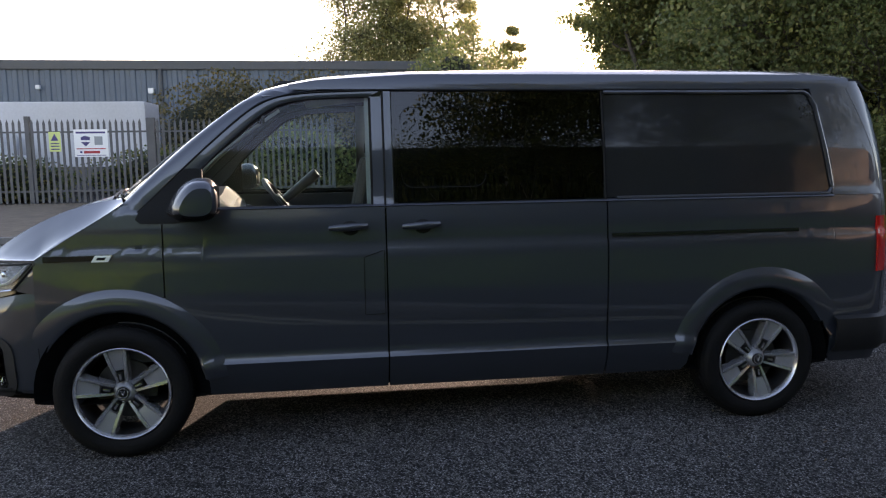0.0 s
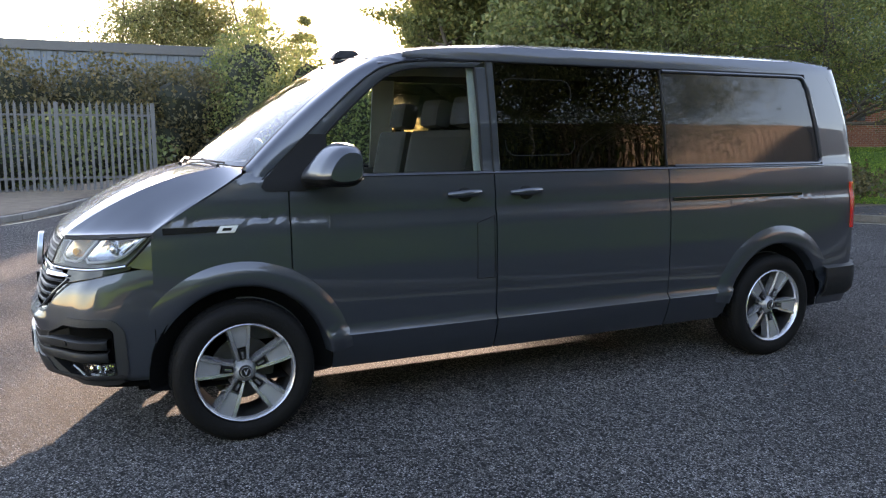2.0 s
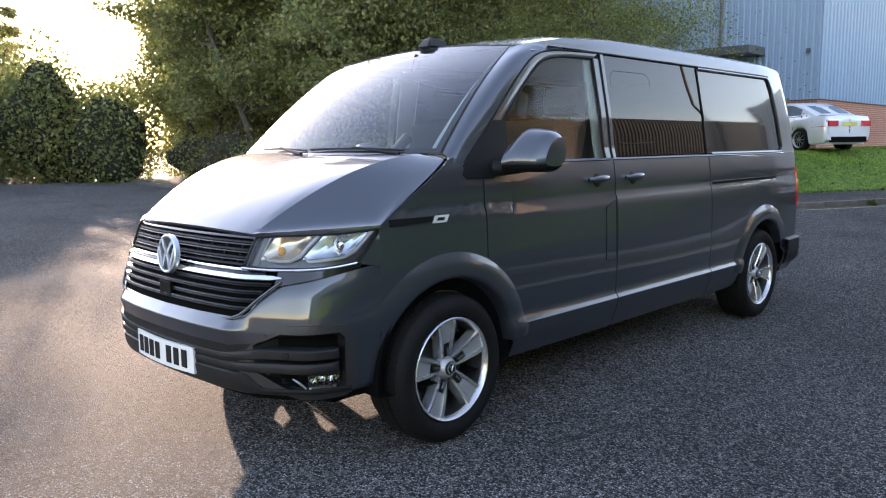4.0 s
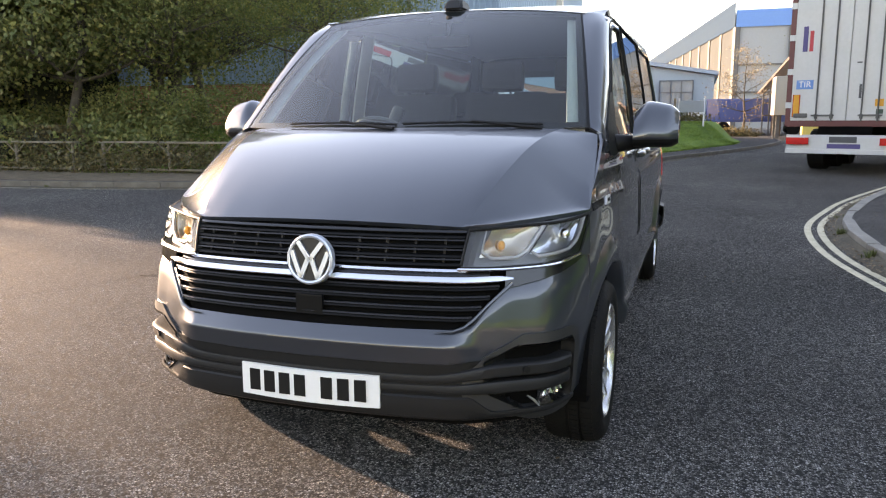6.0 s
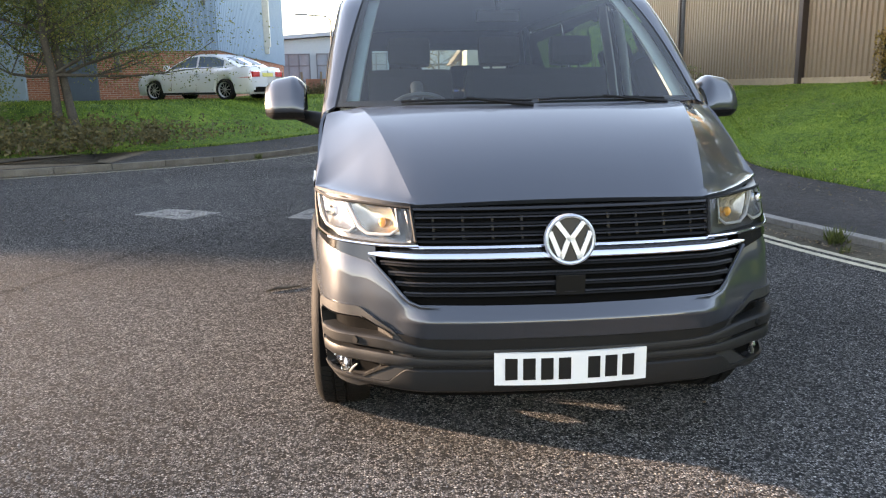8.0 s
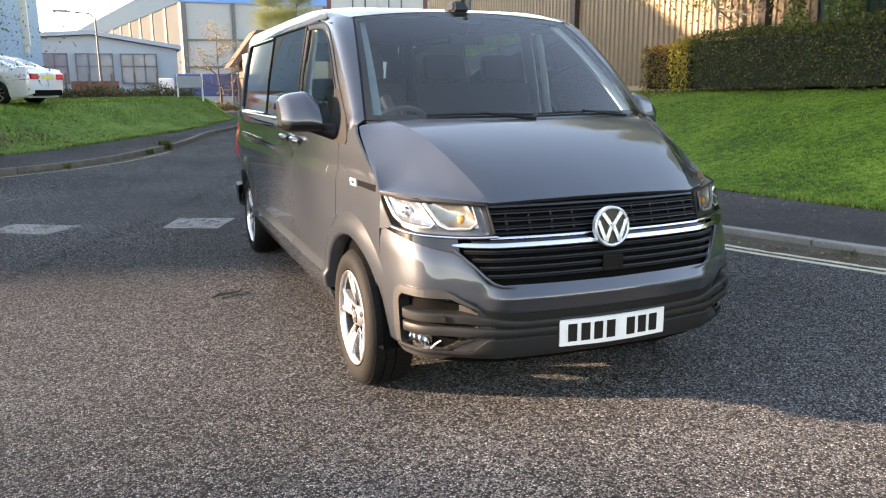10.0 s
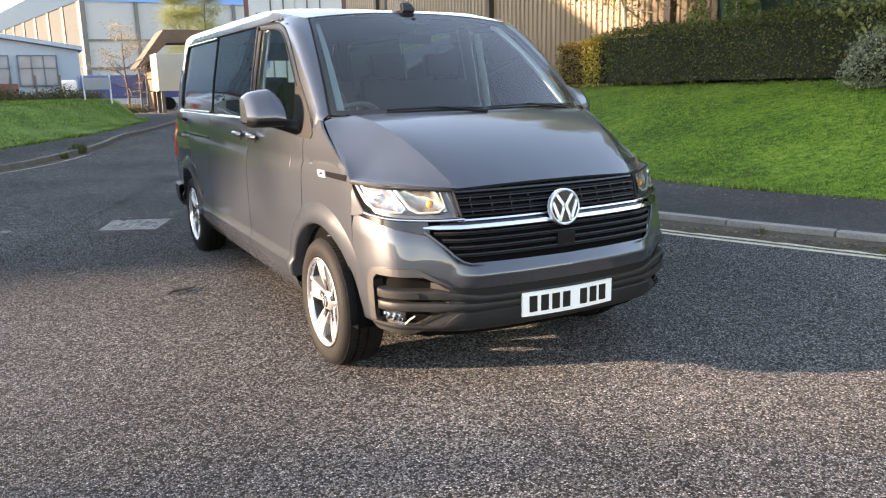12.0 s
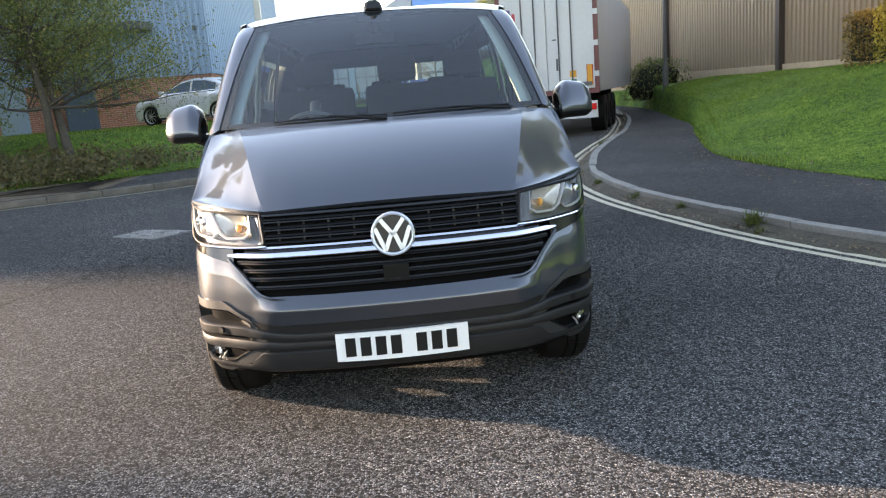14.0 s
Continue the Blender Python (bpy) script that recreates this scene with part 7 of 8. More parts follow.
# articulated trailer
trailer = thing("trailer", "tall white box trailer parked at the kerb", "trailer", at=(4.26, 16.02, 0), turn=-21.5)
bm = bmesh.new()
box(bm, (-1.275, 0.03, 1.12), (1.275, 12.6, 4.0), 0.02)
part("box_body", bm, M_TRAILER, trailer)
for s in (1, -1):
    bm = bmesh.new()
    box(bm, (min(s * 0.012, s * 1.17), -0.02, 1.22), (max(s * 0.012, s * 1.17), 0.04, 3.85), 0.012)
    dr = part("rear_door", bm, M_TRAILER, trailer, "white rear door with lock rods")
    for x in (0.30, 0.62):
        bm = bmesh.new()
        tube(bm, (s * x, -0.05, 1.2), (s * x, -0.05, 3.87), 0.017, 0.017, 8)
        box(bm, (s * x - 0.03, -0.075, 1.26), (s * x + 0.03, -0.02, 1.36), 0.006)
        part("lock_rod", bm, M_STEEL, dr, "steel lock rod")
    bm = bmesh.new()
    box(bm, (min(s * 0.24, s * 0.72), -0.075, 1.31), (max(s * 0.24, s * 0.72), -0.055, 1.35), 0.006)
    box(bm, (min(s * 0.80, s * 1.1), -0.06, 1.28), (max(s * 0.80, s * 1.1), -0.03, 1.38), 0.02)
    part("handle", bm, M_STEEL, dr, "steel door handle")
    bm = bmesh.new()
    box(bm, (min(s * 1.17, s * 1.285), -0.025, 1.10), (max(s * 1.17, s * 1.285), 0.10, 4.0), 0.01)
    part("corner_post", bm, M_TRUCKRED, trailer, "dark red corner post")
    for z in (1.5, 2.25, 3.0, 3.7):
        bm = bmesh.new()
        box(bm, (min(s * 1.16, s * 1.29), -0.04, z), (max(s * 1.16, s * 1.29), -0.02, z + 0.13), 0.004)
        part("hinge", bm, M_TRAILER, trailer, "white hinge plate")
    bm = bmesh.new()
    box(bm, (min(s * 0.98, s * 1.13), -0.045, 1.30), (max(s * 0.98, s * 1.13), -0.022, 1.80), 0.004)
    mb = part("marker_board", bm, M_YELLOWPLATE, trailer, "amber marker board")
    bm = bmesh.new()
    sweep(bm, [(s * x, -0.046, z) for x, z in ((0.985, 1.305), (1.125, 1.305), (1.125, 1.795), (0.985, 1.795))], 0.011, 4, True)
    part("border", bm, M_RED, mb, "red border")
    bm = bmesh.new()
    box(bm, (min(s * 0.72, s * 1.20), -0.12, 0.68), (max(s * 0.72, s * 1.20), -0.04, 0.84), 0.01)
    part("tail_lamp", bm, M_RED, trailer, "red tail lamp cluster")
    for y in (2.2, 3.5, 4.8):
        bm = bmesh.new()
        m = Matrix.Translation((s * 1.22, y, 0.50)) @ Matrix.Rotation(s * math.pi / 2, 4, "Y")
        revolve(bm, [(0.0, -0.30), (0.50, -0.38), (0.50, -0.03), (0.47, 0.0), (0.30, 0.0), (0.26, -0.06), (0.0, -0.04)], m, 28)
        part("wheel", bm, M_TYRE, trailer, "black trailer wheel")
bm = bmesh.new()
box(bm, (-1.25, -0.03, 1.08), (1.25, 0.10, 1.22), 0.01)
part("rear_sill", bm, M_TRUCKRED, trailer, "dark red rear sill")
bm = bmesh.new()
box(bm, (-1.22, -0.04, 0.56), (1.22, 0.02, 0.90), 0.01)
box(bm, (-1.22, -0.08, 0.48), (1.22, 0.06, 0.58), 0.01)
part("rear_bumper", bm, M_TRAILER, trailer, "white rear bumper")
bm = bmesh.new()
box(bm, (-0.34, -0.05, 0.60), (0.34, -0.038, 0.70), 0.003)
part("plain_bar", bm, M_INK, trailer, "plain dark bar of lettering")
bm = bmesh.new()
box(bm, (-0.30, -0.055, 0.73), (0.26, -0.038, 0.86), 0.003)
part("number_plate", bm, M_ROOFDARK, trailer, "plain dark number plate")
bm = bmesh.new()
box(bm, (-0.55, -0.03, 0.88), (0.55, 0.03, 1.10), 0.01)
box(bm, (-0.5, 0.1, 0.7), (0.5, 12.0, 1.1), 0.01)
part("chassis", bm, M_UNDER, trailer, "dark trailer chassis")
bm = bmesh.new()
box(bm, (-1.08, -0.032, 1.92), (-0.72, -0.021, 2.12), 0.003)
tir = part("sign_plate", bm, M_BRIGHTBLUE, trailer, "blue plate with white letters")
txt_data = bpy.data.curves.new("letters", "FONT")
txt_data.body, txt_data.size, txt_data.extrude, txt_data.align_x, txt_data.align_y = "TIR", 0.19, 0.002, "CENTER", "CENTER"
txt_data.materials.append(M_WHITE)
txt = new("letters", txt_data)
txt.parent = tir
txt.matrix_local = pose(-0.90, -0.035, 2.02, 90, 0, 0)
for x0, x1, z0, z1, m in ((-1.00, -0.90, 2.75, 3.30, M_INK), (-0.86, -0.78, 2.75, 3.20, M_INKRED), (0.55, 0.72, 1.52, 1.68, M_YELLOWPLATE), (0.58, 0.72, 1.36, 1.46, M_GREENSHEET), (0.22, 0.27, 1.70, 2.0, M_ROOFDARK), (0.14, 0.24, 2.45, 2.48, M_ROOFDARK)):
    bm = bmesh.new()
    box(bm, (x0, -0.03, z0), (x1, -0.021, z1), 0.002)
    part("door_sticker", bm, m, trailer, "plain coloured sticker")

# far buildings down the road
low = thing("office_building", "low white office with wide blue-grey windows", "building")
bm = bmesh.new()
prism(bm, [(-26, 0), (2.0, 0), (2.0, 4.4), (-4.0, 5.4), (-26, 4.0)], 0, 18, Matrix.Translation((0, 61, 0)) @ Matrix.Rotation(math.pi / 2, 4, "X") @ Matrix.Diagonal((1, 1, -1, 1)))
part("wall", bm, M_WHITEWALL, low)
bm = bmesh.new()
for (x0, z0), (x1, z1) in (((-26.2, 4.05), (-4.0, 5.45)), ((-4.0, 5.45), (2.3, 4.4))):
    vs = [bm.verts.new(p) for p in ((x0, 60.6, z0), (x1, 60.6, z1), (x1, 60.6, z1 + 0.3), (x0, 60.6, z0 + 0.3), (x0, 79, z0), (x1, 79, z1), (x1, 79, z1 + 0.3), (x0, 79, z0 + 0.3))]
    for f in ((0, 1, 2, 3), (4, 5, 6, 7), (3, 2, 6, 7), (0, 1, 5, 4)):
        bm.faces.new([vs[i] for i in f])
part("roof", bm, mat("blue_grey_roof_sheet", (0.24, 0.31, 0.38), 0.85, var=0.1, spec=0.1), low, "blue-grey shallow roof")
for x in (-22.5, -19.4, -16.3, -13.2, -10.1, -7.0, -3.9, -0.8):
    bm = bmesh.new()
    box(bm, (x - 1.25, 60.9, 1.9), (x + 1.25, 61.05, 4.0))
    wd = part("window", bm, M_OFFICEGLASS, low, "wide blue-grey window")
    bm = bmesh.new()
    for q in (-1.25, -0.4, 0.4, 1.25):
        box(bm, (x + q - 0.05, 60.84, 1.85), (x + q + 0.05, 60.95, 4.05))
    for zz in (1.85, 3.1, 4.0):
        box(bm, (x - 1.3, 60.84, zz), (x + 1.3, 60.95, zz + 0.09))
    part("frame", bm, M_DARKBLUE, wd)
big = thing("factory_hall", "large cream hall with blue roof fascia", "building")
P = Matrix.Translation((4.2, 84, 0)) @ Matrix.Rotation(radians(0), 4, "Z")
bm = bmesh.new()
box(bm, (0, 0, 0), (40, 30, 11.0), 0, P)
part("wall", bm, M_GREYCLAD, big)
bm = bmesh.new()
box(bm, (-0.1, -0.2, 10.3), (40.2, 30.2, 12.0), 0, P)
part("fascia", bm, M_BRIGHTBLUE, big, "bright blue roof fascia")
for x in np.arange(0, 40, 5.0):
    bm = bmesh.new()
    box(bm, (x, -0.25, 0), (x + 0.35, 0, 10.3), 0, P)
    part("pilaster", bm, M_STEEL, big)
for z in (3.6, 6.4):
    bm = bmesh.new()
    box(bm, (0.3, -0.15, z), (40, 0, z + 0.2), 0, P)
    part("rail", bm, M_STEEL, big)
# sun-facing side of the hall, coloured darker than its front to offset sunlight
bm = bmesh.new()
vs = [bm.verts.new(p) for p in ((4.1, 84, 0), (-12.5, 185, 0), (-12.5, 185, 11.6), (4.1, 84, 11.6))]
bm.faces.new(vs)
part("side_wall", bm, M_CREAMDARK, big)
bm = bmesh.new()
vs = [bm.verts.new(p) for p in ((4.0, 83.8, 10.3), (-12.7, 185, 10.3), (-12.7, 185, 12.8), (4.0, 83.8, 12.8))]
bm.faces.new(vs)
part("side_fascia", bm, mat("sun_darkened_blue_roof", (0.022, 0.044, 0.072), 0.9, 0.0, var=0.08, spec=0.05), big, "blue roof edge darkened against the sun")
for t in np.linspace(0.0, 1, 15):
    x, y = 4.1 - 16.6 * t, 84 + 101 * t
    bm = bmesh.new()
    box(bm, (-0.3, -0.35, 0), (0.9, 0.1, 10.3), 0, Matrix.Translation((x, y, 0)) @ Matrix.Rotation(math.atan2(101, -16.6), 4, "Z"))
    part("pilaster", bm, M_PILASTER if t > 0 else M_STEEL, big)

porch = thing("entrance_porch", "brown timber porch with a sloping roof", "building", at=(0, 52, 0))
bm = bmesh.new()
box(bm, (5.75, 0, 0), (6.15, 3, 3.6), 0.02)
part("pillar", bm, M_BROWNBRICK, porch, "brown brick pillar")
bm = bmesh.new()
prism(bm, [(4.75, 2.85), (5.0, 2.75), (6.9, 4.5), (12, 4.55), (12, 5.35), (6.7, 5.35)], -3, 0.3, Matrix.Rotation(math.pi / 2, 4, "X"))
part("roof", bm, M_BROWNBRICK, porch, "brown sloping canopy")
for x in (4.95, 5.35):
    bm = bmesh.new()
    box(bm, (x, 0.2, 0), (x + 0.1, 0.35, 2.9 + (x - 4.95) * 0.8))
    part("mullion", bm, M_STEEL, porch)
for z in (1.3, 2.1):
    bm = bmesh.new()
    box(bm, (4.95, 0.22, z), (5.75, 0.33, z + 0.08))
    part("rail", bm, M_STEEL, porch)
wbox = thing("container", "plain white box container by the porch", "container", at=(6.9, 45.5, 0))
bm = bmesh.new()
box(bm, (-1.75, 0, 1.35), (3.2, 2.4, 3.55), 0.04)
part("body", bm, mat("cream_container_panel", (0.34, 0.325, 0.28), 0.6, var=0.06, scale=1, fine=12), wbox)
for x in (-1.5, 2.9):
    for y in (0.2, 2.0):
        bm = bmesh.new()
        box(bm, (x - 0.1, y, 0), (x + 0.1, y + 0.2, 1.4))
        part("leg", bm, M_STEEL, wbox)
bm = bmesh.new()
box(bm, (-0.4, -0.8, 0.0), (0.8, -0.1, 1.05), 0.05)
tagged(part("grit_bin", bm, M_PALEYELLOW, None), "yellow plastic grit bin on the pavement", "bin").location = (6.9, 44.6, 0)
lorry = thing("lorry", "blue lorry with a white cab far down the road", "lorry", at=(1.2, 55, 0))
bm = bmesh.new()
box(bm, (0.3, 0, 0.9), (7.5, 2.4, 2.5), 0.05)
part("body", bm, M_BLUETRUCK, lorry)
bm = bmesh.new()
box(bm, (-0.9, 0, 0.7), (0.1, 2.4, 2.2), 0.2)
part("cab", bm, M_WHITE, lorry, "white cab")
for x in (-0.5, 1.5, 6.0):
    bm = bmesh.new()
    tube(bm, (x, -0.02, 0.45), (x, 2.4, 0.45), 0.45, 0.45, 20)
    part("wheel", bm, M_TYRE, lorry)
PALE_TREE = grow_tree(17, 5.0, 2.0, 0.09, 1700, 0.10, L_PALE, 0.2)
plant_tree(PALE_TREE, (3.6, 47.5, 0.1), 30, 1.0, "small pale autumn tree at the corner")
plant_tree(MULTI, (10.5, 60, 0), 200, 1.0, "leafy tree beside the porch")
board = thing("sign_board", "blank grey sign board on two white posts", "sign", at=(0.75, 33.0, 0.45), turn=3)
bm = bmesh.new()
box(bm, (-0.50, -0.02, 1.05), (0.55, 0.02, 1.55), 0.01)
part("board", bm, M_GREYCLAD, board)
for x in (-0.5, 0.55):
    bm = bmesh.new()
    tube(bm, (x, 0.03, -0.3), (x, 0.03, 1.65), 0.035, 0.035, 10)
    part("post", bm, M_WHITE, board, "white post")
lamp_p = thing("street_lamp", "slim grey street lamp", "street lamp", at=(-3.2, 47, 0.9))
bm = bmesh.new()
tube(bm, (0, 0, 0), (0, 0, 4.6), 0.07, 0.05, 10)
sweep(bm, [(0, 0, 4.6), (-0.3, 0, 4.85), (-1.6, 0, 4.95)], 0.04, 8)
part("post", bm, M_STEEL, lamp_p)
bm = bmesh.new()
box(bm, (-2.2, -0.12, 4.9), (-1.4, 0.12, 5.03), 0.04)
part("lamp_head", bm, M_GREYCLAD, lamp_p)
pole = thing("street_pole", "grey steel pole by the pavement", "street lamp", at=(9.75, 22.6, 0.5))
bm = bmesh.new()
tube(bm, (0, 0, -0.2), (0, 0, 1.2), 0.11, 0.10, 14)
tube(bm, (0, 0, 1.2), (0, 0, 8.0), 0.065, 0.05, 12)
part("post", bm, M_STEEL, pole)
fy = thing("yard_fence", "dark red and steel yard fencing with weeds", "fence", at=(0, 0, 0))
for i, x in enumerate(np.arange(-9.5, 0.6, 1.15)):
    bm = bmesh.new()
    box(bm, (x, 44.0 - 0.2 * i, 0.7), (x + 0.12, 44.12 - 0.2 * i, 2.3), 0.01)
    part("post", bm, M_WOOD, fy)
for lo, hi in (((-4.6, 43.2, 0.8), (-2.2, 43.4, 1.9)), ((-8.5, 44.1, 0.8), (-6.4, 44.3, 1.5))):
    bm = bmesh.new()
    box(bm, lo, hi, 0.02)
    part("panel", bm, M_BRICK, fy, "dull red panel")

# palisade fence with its gate
fence = thing("palisade_fence", "grey steel palisade fence with pointed pales", "fence")


def pale(y, z0, z1):
    bm = bmesh.new()
    w = 0.034
    pts = [(-w, z0), (w, z0), (w, z1 - 0.10), (w * 0.55, z1 - 0.06), (0, z1), (-w * 0.55, z1 - 0.06), (-w, z1 - 0.10)]
    prism(bm, pts, -0.006, 0.006, Matrix.Translation((-17.5, y, 0)) @ Matrix.Rotation(math.pi / 2, 4, "Z") @ Matrix.Rotation(math.pi / 2, 4, "X"))
    part("pale", bm, M_STEEL, fence)


for y in np.arange(-15.6, 1.1, 0.155):
    if abs(y + 7.05) > 0.09 and abs(y + 3.86) > 0.14:
        pale(y, 0.16, 2.42 + random.uniform(-0.015, 0.015))
for z in (0.45, 2.05):
    bm = bmesh.new()
    box(bm, (-17.56, -15.7, z), (-17.515, 1.1, z + 0.05))
    part("rail", bm, M_STEEL, fence)
for y, r, h in ((-15.6, 0.06, 2.4), (-11.3, 0.05, 2.4), (-7.05, 0.06, 2.5), (-3.86, 0.11, 2.45), (-1.2, 0.05, 2.4), (1.1, 0.05, 2.4)):
    bm = bmesh.new()
    box(bm, (-17.60 - r, y - r, 0.0), (-17.5, y + r, h), 0.01)
    part("post", bm, M_STEEL, fence, "steel post")
board2 = thing("gate_sign", "white warning sign with dark print on the gate", "sign")
bm = bmesh.new()
box(bm, (-17.485, -5.86, 1.40), (-17.475, -4.98, 2.14), 0.004)
part("panel", bm, M_SIGNWHITE, board2)
for y0, y1, z0, z1, m in ((-5.80, -5.04, 2.03, 2.08, M_INK), (-5.33, -5.12, 1.72, 1.95, M_GREYCLAD), (-5.80, -5.05, 1.605, 1.63, M_INKRED), (-5.62, -5.20, 1.49, 1.56, M_INKRED), (-5.72, -5.66, 1.50, 1.56, M_INK), (-5.80, -5.05, 1.43, 1.445, M_INK)):
    bm = bmesh.new()
    box(bm, (-17.474, y0, z0), (-17.470, y1, z1))
    part("plain_bar", bm, m, board2, "plain bar of print")
bm = bmesh.new()
prism(bm, [(-5.68, 1.93), (-5.56, 1.97), (-5.44, 1.93), (-5.44, 1.80), (-5.56, 1.68), (-5.68, 1.80)], 0, 0.004, Matrix.Translation((-17.474, 0, 0)) @ Matrix.Rotation(math.pi / 2, 4, "Z") @ Matrix.Rotation(math.pi / 2, 4, "X"))
part("shield_mark", bm, M_INK, board2, "plain dark shield mark")
bm = bmesh.new()
box(bm, (-17.468, -5.75, 1.80), (-17.464, -5.37, 1.85))
part("plain_bar", bm, M_SIGNWHITE, board2, "pale band over the shield")
board3 = thing("gate_sign", "yellow hazard sign with a triangle on the gate", "sign")
bm = bmesh.new()
box(bm, (-17.485, -6.50, 1.55), (-17.475, -6.20, 2.08), 0.004)
part("panel", bm, M_SIGNYELLOW, board3)
bm = bmesh.new()
prism(bm, [(-6.45, 1.84), (-6.25, 1.84), (-6.35, 2.03)], 0, 0.004, Matrix.Translation((-17.474, 0, 0)) @ Matrix.Rotation(math.pi / 2, 4, "Z") @ Matrix.Rotation(math.pi / 2, 4, "X"))
for z in (1.60, 1.68, 1.75):
    box(bm, (-17.474, -6.46, z), (-17.470, -6.24, z + 0.03))
part("plain_bar", bm, M_INK, board3, "plain dark bars")

shed = thing("blue_warehouse", "slate blue ribbed metal warehouse", "building")
profiled("wall_sheet", (-40, -60), (-40, 8), 0, 6.0, 0.55, 0.05, M_DARKBLUE, shed)
bm = bmesh.new()
box(bm, (-47, -60, 0), (-40.1, 8, 6.0))
part("wall", bm, M_DARKBLUE, shed)
bm = bmesh.new()
box(bm, (-47.3, -60.3, 5.95), (-39.8, 8.2, 6.45), 0.05)
part("roof_edge", bm, M_ROOFDARK, shed)
bm = bmesh.new()
box(bm, (-39.95, -14, 0), (-39.8, -8.4, 3.7))
box(bm, (-39.9, -16.5, 3.7), (-38.9, -12.0, 4.0), 0.02)
part("loading_door", bm, M_ROOFDARK, shed, "dark loading door")
bm = bmesh.new()
tube(bm, (-39.86, -8.1, 0), (-39.86, -8.1, 6), 0.12, 0.12, 8)
part("drain_pipe", bm, M_ROOFDARK, shed)
for y, z, w in ((-14.4, 5.0, 0.11), (-8.6, 4.8, 0.15)):
    bm = bmesh.new()
    box(bm, (-39.9, y - w, z - w), (-39.6, y + w, z + w), 0.05)
    part("wall_lamp", bm, M_WHITE, shed, "small white wall lamp")
wv = thing("box_lorry", "white box lorry parked behind the gate", "lorry", at=(-24.3, -9.2, 0))
bm = bmesh.new()
box(bm, (-2.3, -8.0, 1.0), (0, 3.7, 3.3), 0.06)
part("box_body", bm, M_LORRYBOX, wv)
bm = bmesh.new()
box(bm, (0.15, -4.2, 0.55), (2.0, 0.0, 1.45), 0.25)
box(bm, (0.25, -3.4, 1.4), (1.9, -0.5, 2.25), 0.3)
cab = part("cab", bm, M_WHITE, wv, "white cab")
bm = bmesh.new()
box(bm, (1.86, -3.0, 1.45), (1.93, -0.8, 2.05), 0.02)
part("side_window", bm, M_WINDOWDARK, cab, "dark cab window")
for y in (-6, 2.2, -3.2):
    bm = bmesh.new()
    tube(bm, (-2.2, y, 0.45), (0.1, y, 0.45), 0.45, 0.45, 20)
    part("wheel", bm, M_TYRE, wv)

# timber knee rail on the verge
for x0, x1, y0, y1 in ((-11.6, -8.15, 11.05, 11.15), (-15.6, -12.4, 10.85, 10.98)):
    rail = thing("knee_rail", "weathered low timber barrier on the verge", "barrier", "barriers on the verge")
    nP = 3
    for i in range(nP):
        x, y = x0 + (x1 - x0) * i / (nP - 1), y0 + (y1 - y0) * i / (nP - 1)
        bm = bmesh.new()
        box(bm, (x - 0.026, y - 0.026, 0.05), (x + 0.026, y + 0.026, 0.82), 0.006)
        part("post", bm, M_WOOD, rail)
        for s in (1, -1):
            if 0 <= i + s * 0.3 <= nP - 1:
                bm = bmesh.new()
                sweep(bm, [(x, y, 0.55), (x + s * 0.28, y, 0.80)], 0.02, 5)
                part("brace", bm, M_WOOD, rail)
    for z in (0.22, 0.82):
        bm = bmesh.new()
        box(bm, (x0 - 0.15, min(y0, y1) - 0.03, z - 0.02), (x1 + 0.15, max(y0, y1) + 0.03, z + 0.02), 0.008)
        part("rail", bm, M_WOOD, rail)
# ---- grass, litter and wear on the ground ----
def scatter_blades(name, front, back, rise, lo, hi, count, size, depth, label, seed):
    """Short blades of grass over a lawn between two lines, thicker towards its front edge."""
    rng = np.random.default_rng(seed)
    a, b = np.array(resample(front, 220)), np.array(resample(back, 220))
    keep = [i for i in range(219) if lo[0] < a[i][0] < hi[0] and lo[1] < a[i][1] < hi[1]]
    i = rng.choice(keep, count)
    f, s = rng.uniform(0, 1, count)[:, None], (rng.uniform(0, 1, count) ** 1.2 * depth)[:, None]
    p = (a[i] * (1 - f) + a[i + 1] * f) * (1 - s) + (b[i] * (1 - f) + b[i + 1] * f) * s
    z = np.array([rise(float(t), x, y) for t, (x, y) in zip(s[:, 0], p)])
    base = np.column_stack((p, z))
    w = rng.uniform(0, 2 * math.pi, count)
    h = size * rng.uniform(0.5, 1.4, count) * (1 + 0.5 * np.sin(p[:, 0] * 2.1) * np.sin(p[:, 1] * 1.7))
    d = np.column_stack((np.cos(w), np.sin(w), np.zeros(count)))
    lean = np.column_stack((rng.normal(size=count), rng.normal(size=count), np.zeros(count))) * 0.7
    up = np.column_stack((np.zeros(count), np.zeros(count), np.ones(count)))
    v = np.stack((base - d * (size * 0.16) - up * 0.01, base + d * (size * 0.16) - up * 0.01, base + (up + lean) * h[:, None]), 1).reshape(-1, 3)
    ob = new(name, array_mesh(name, v, np.arange(3 * count).reshape(-1, 3), M_BLADE))
    return tagged(ob, label, "grass", kind="stuff")


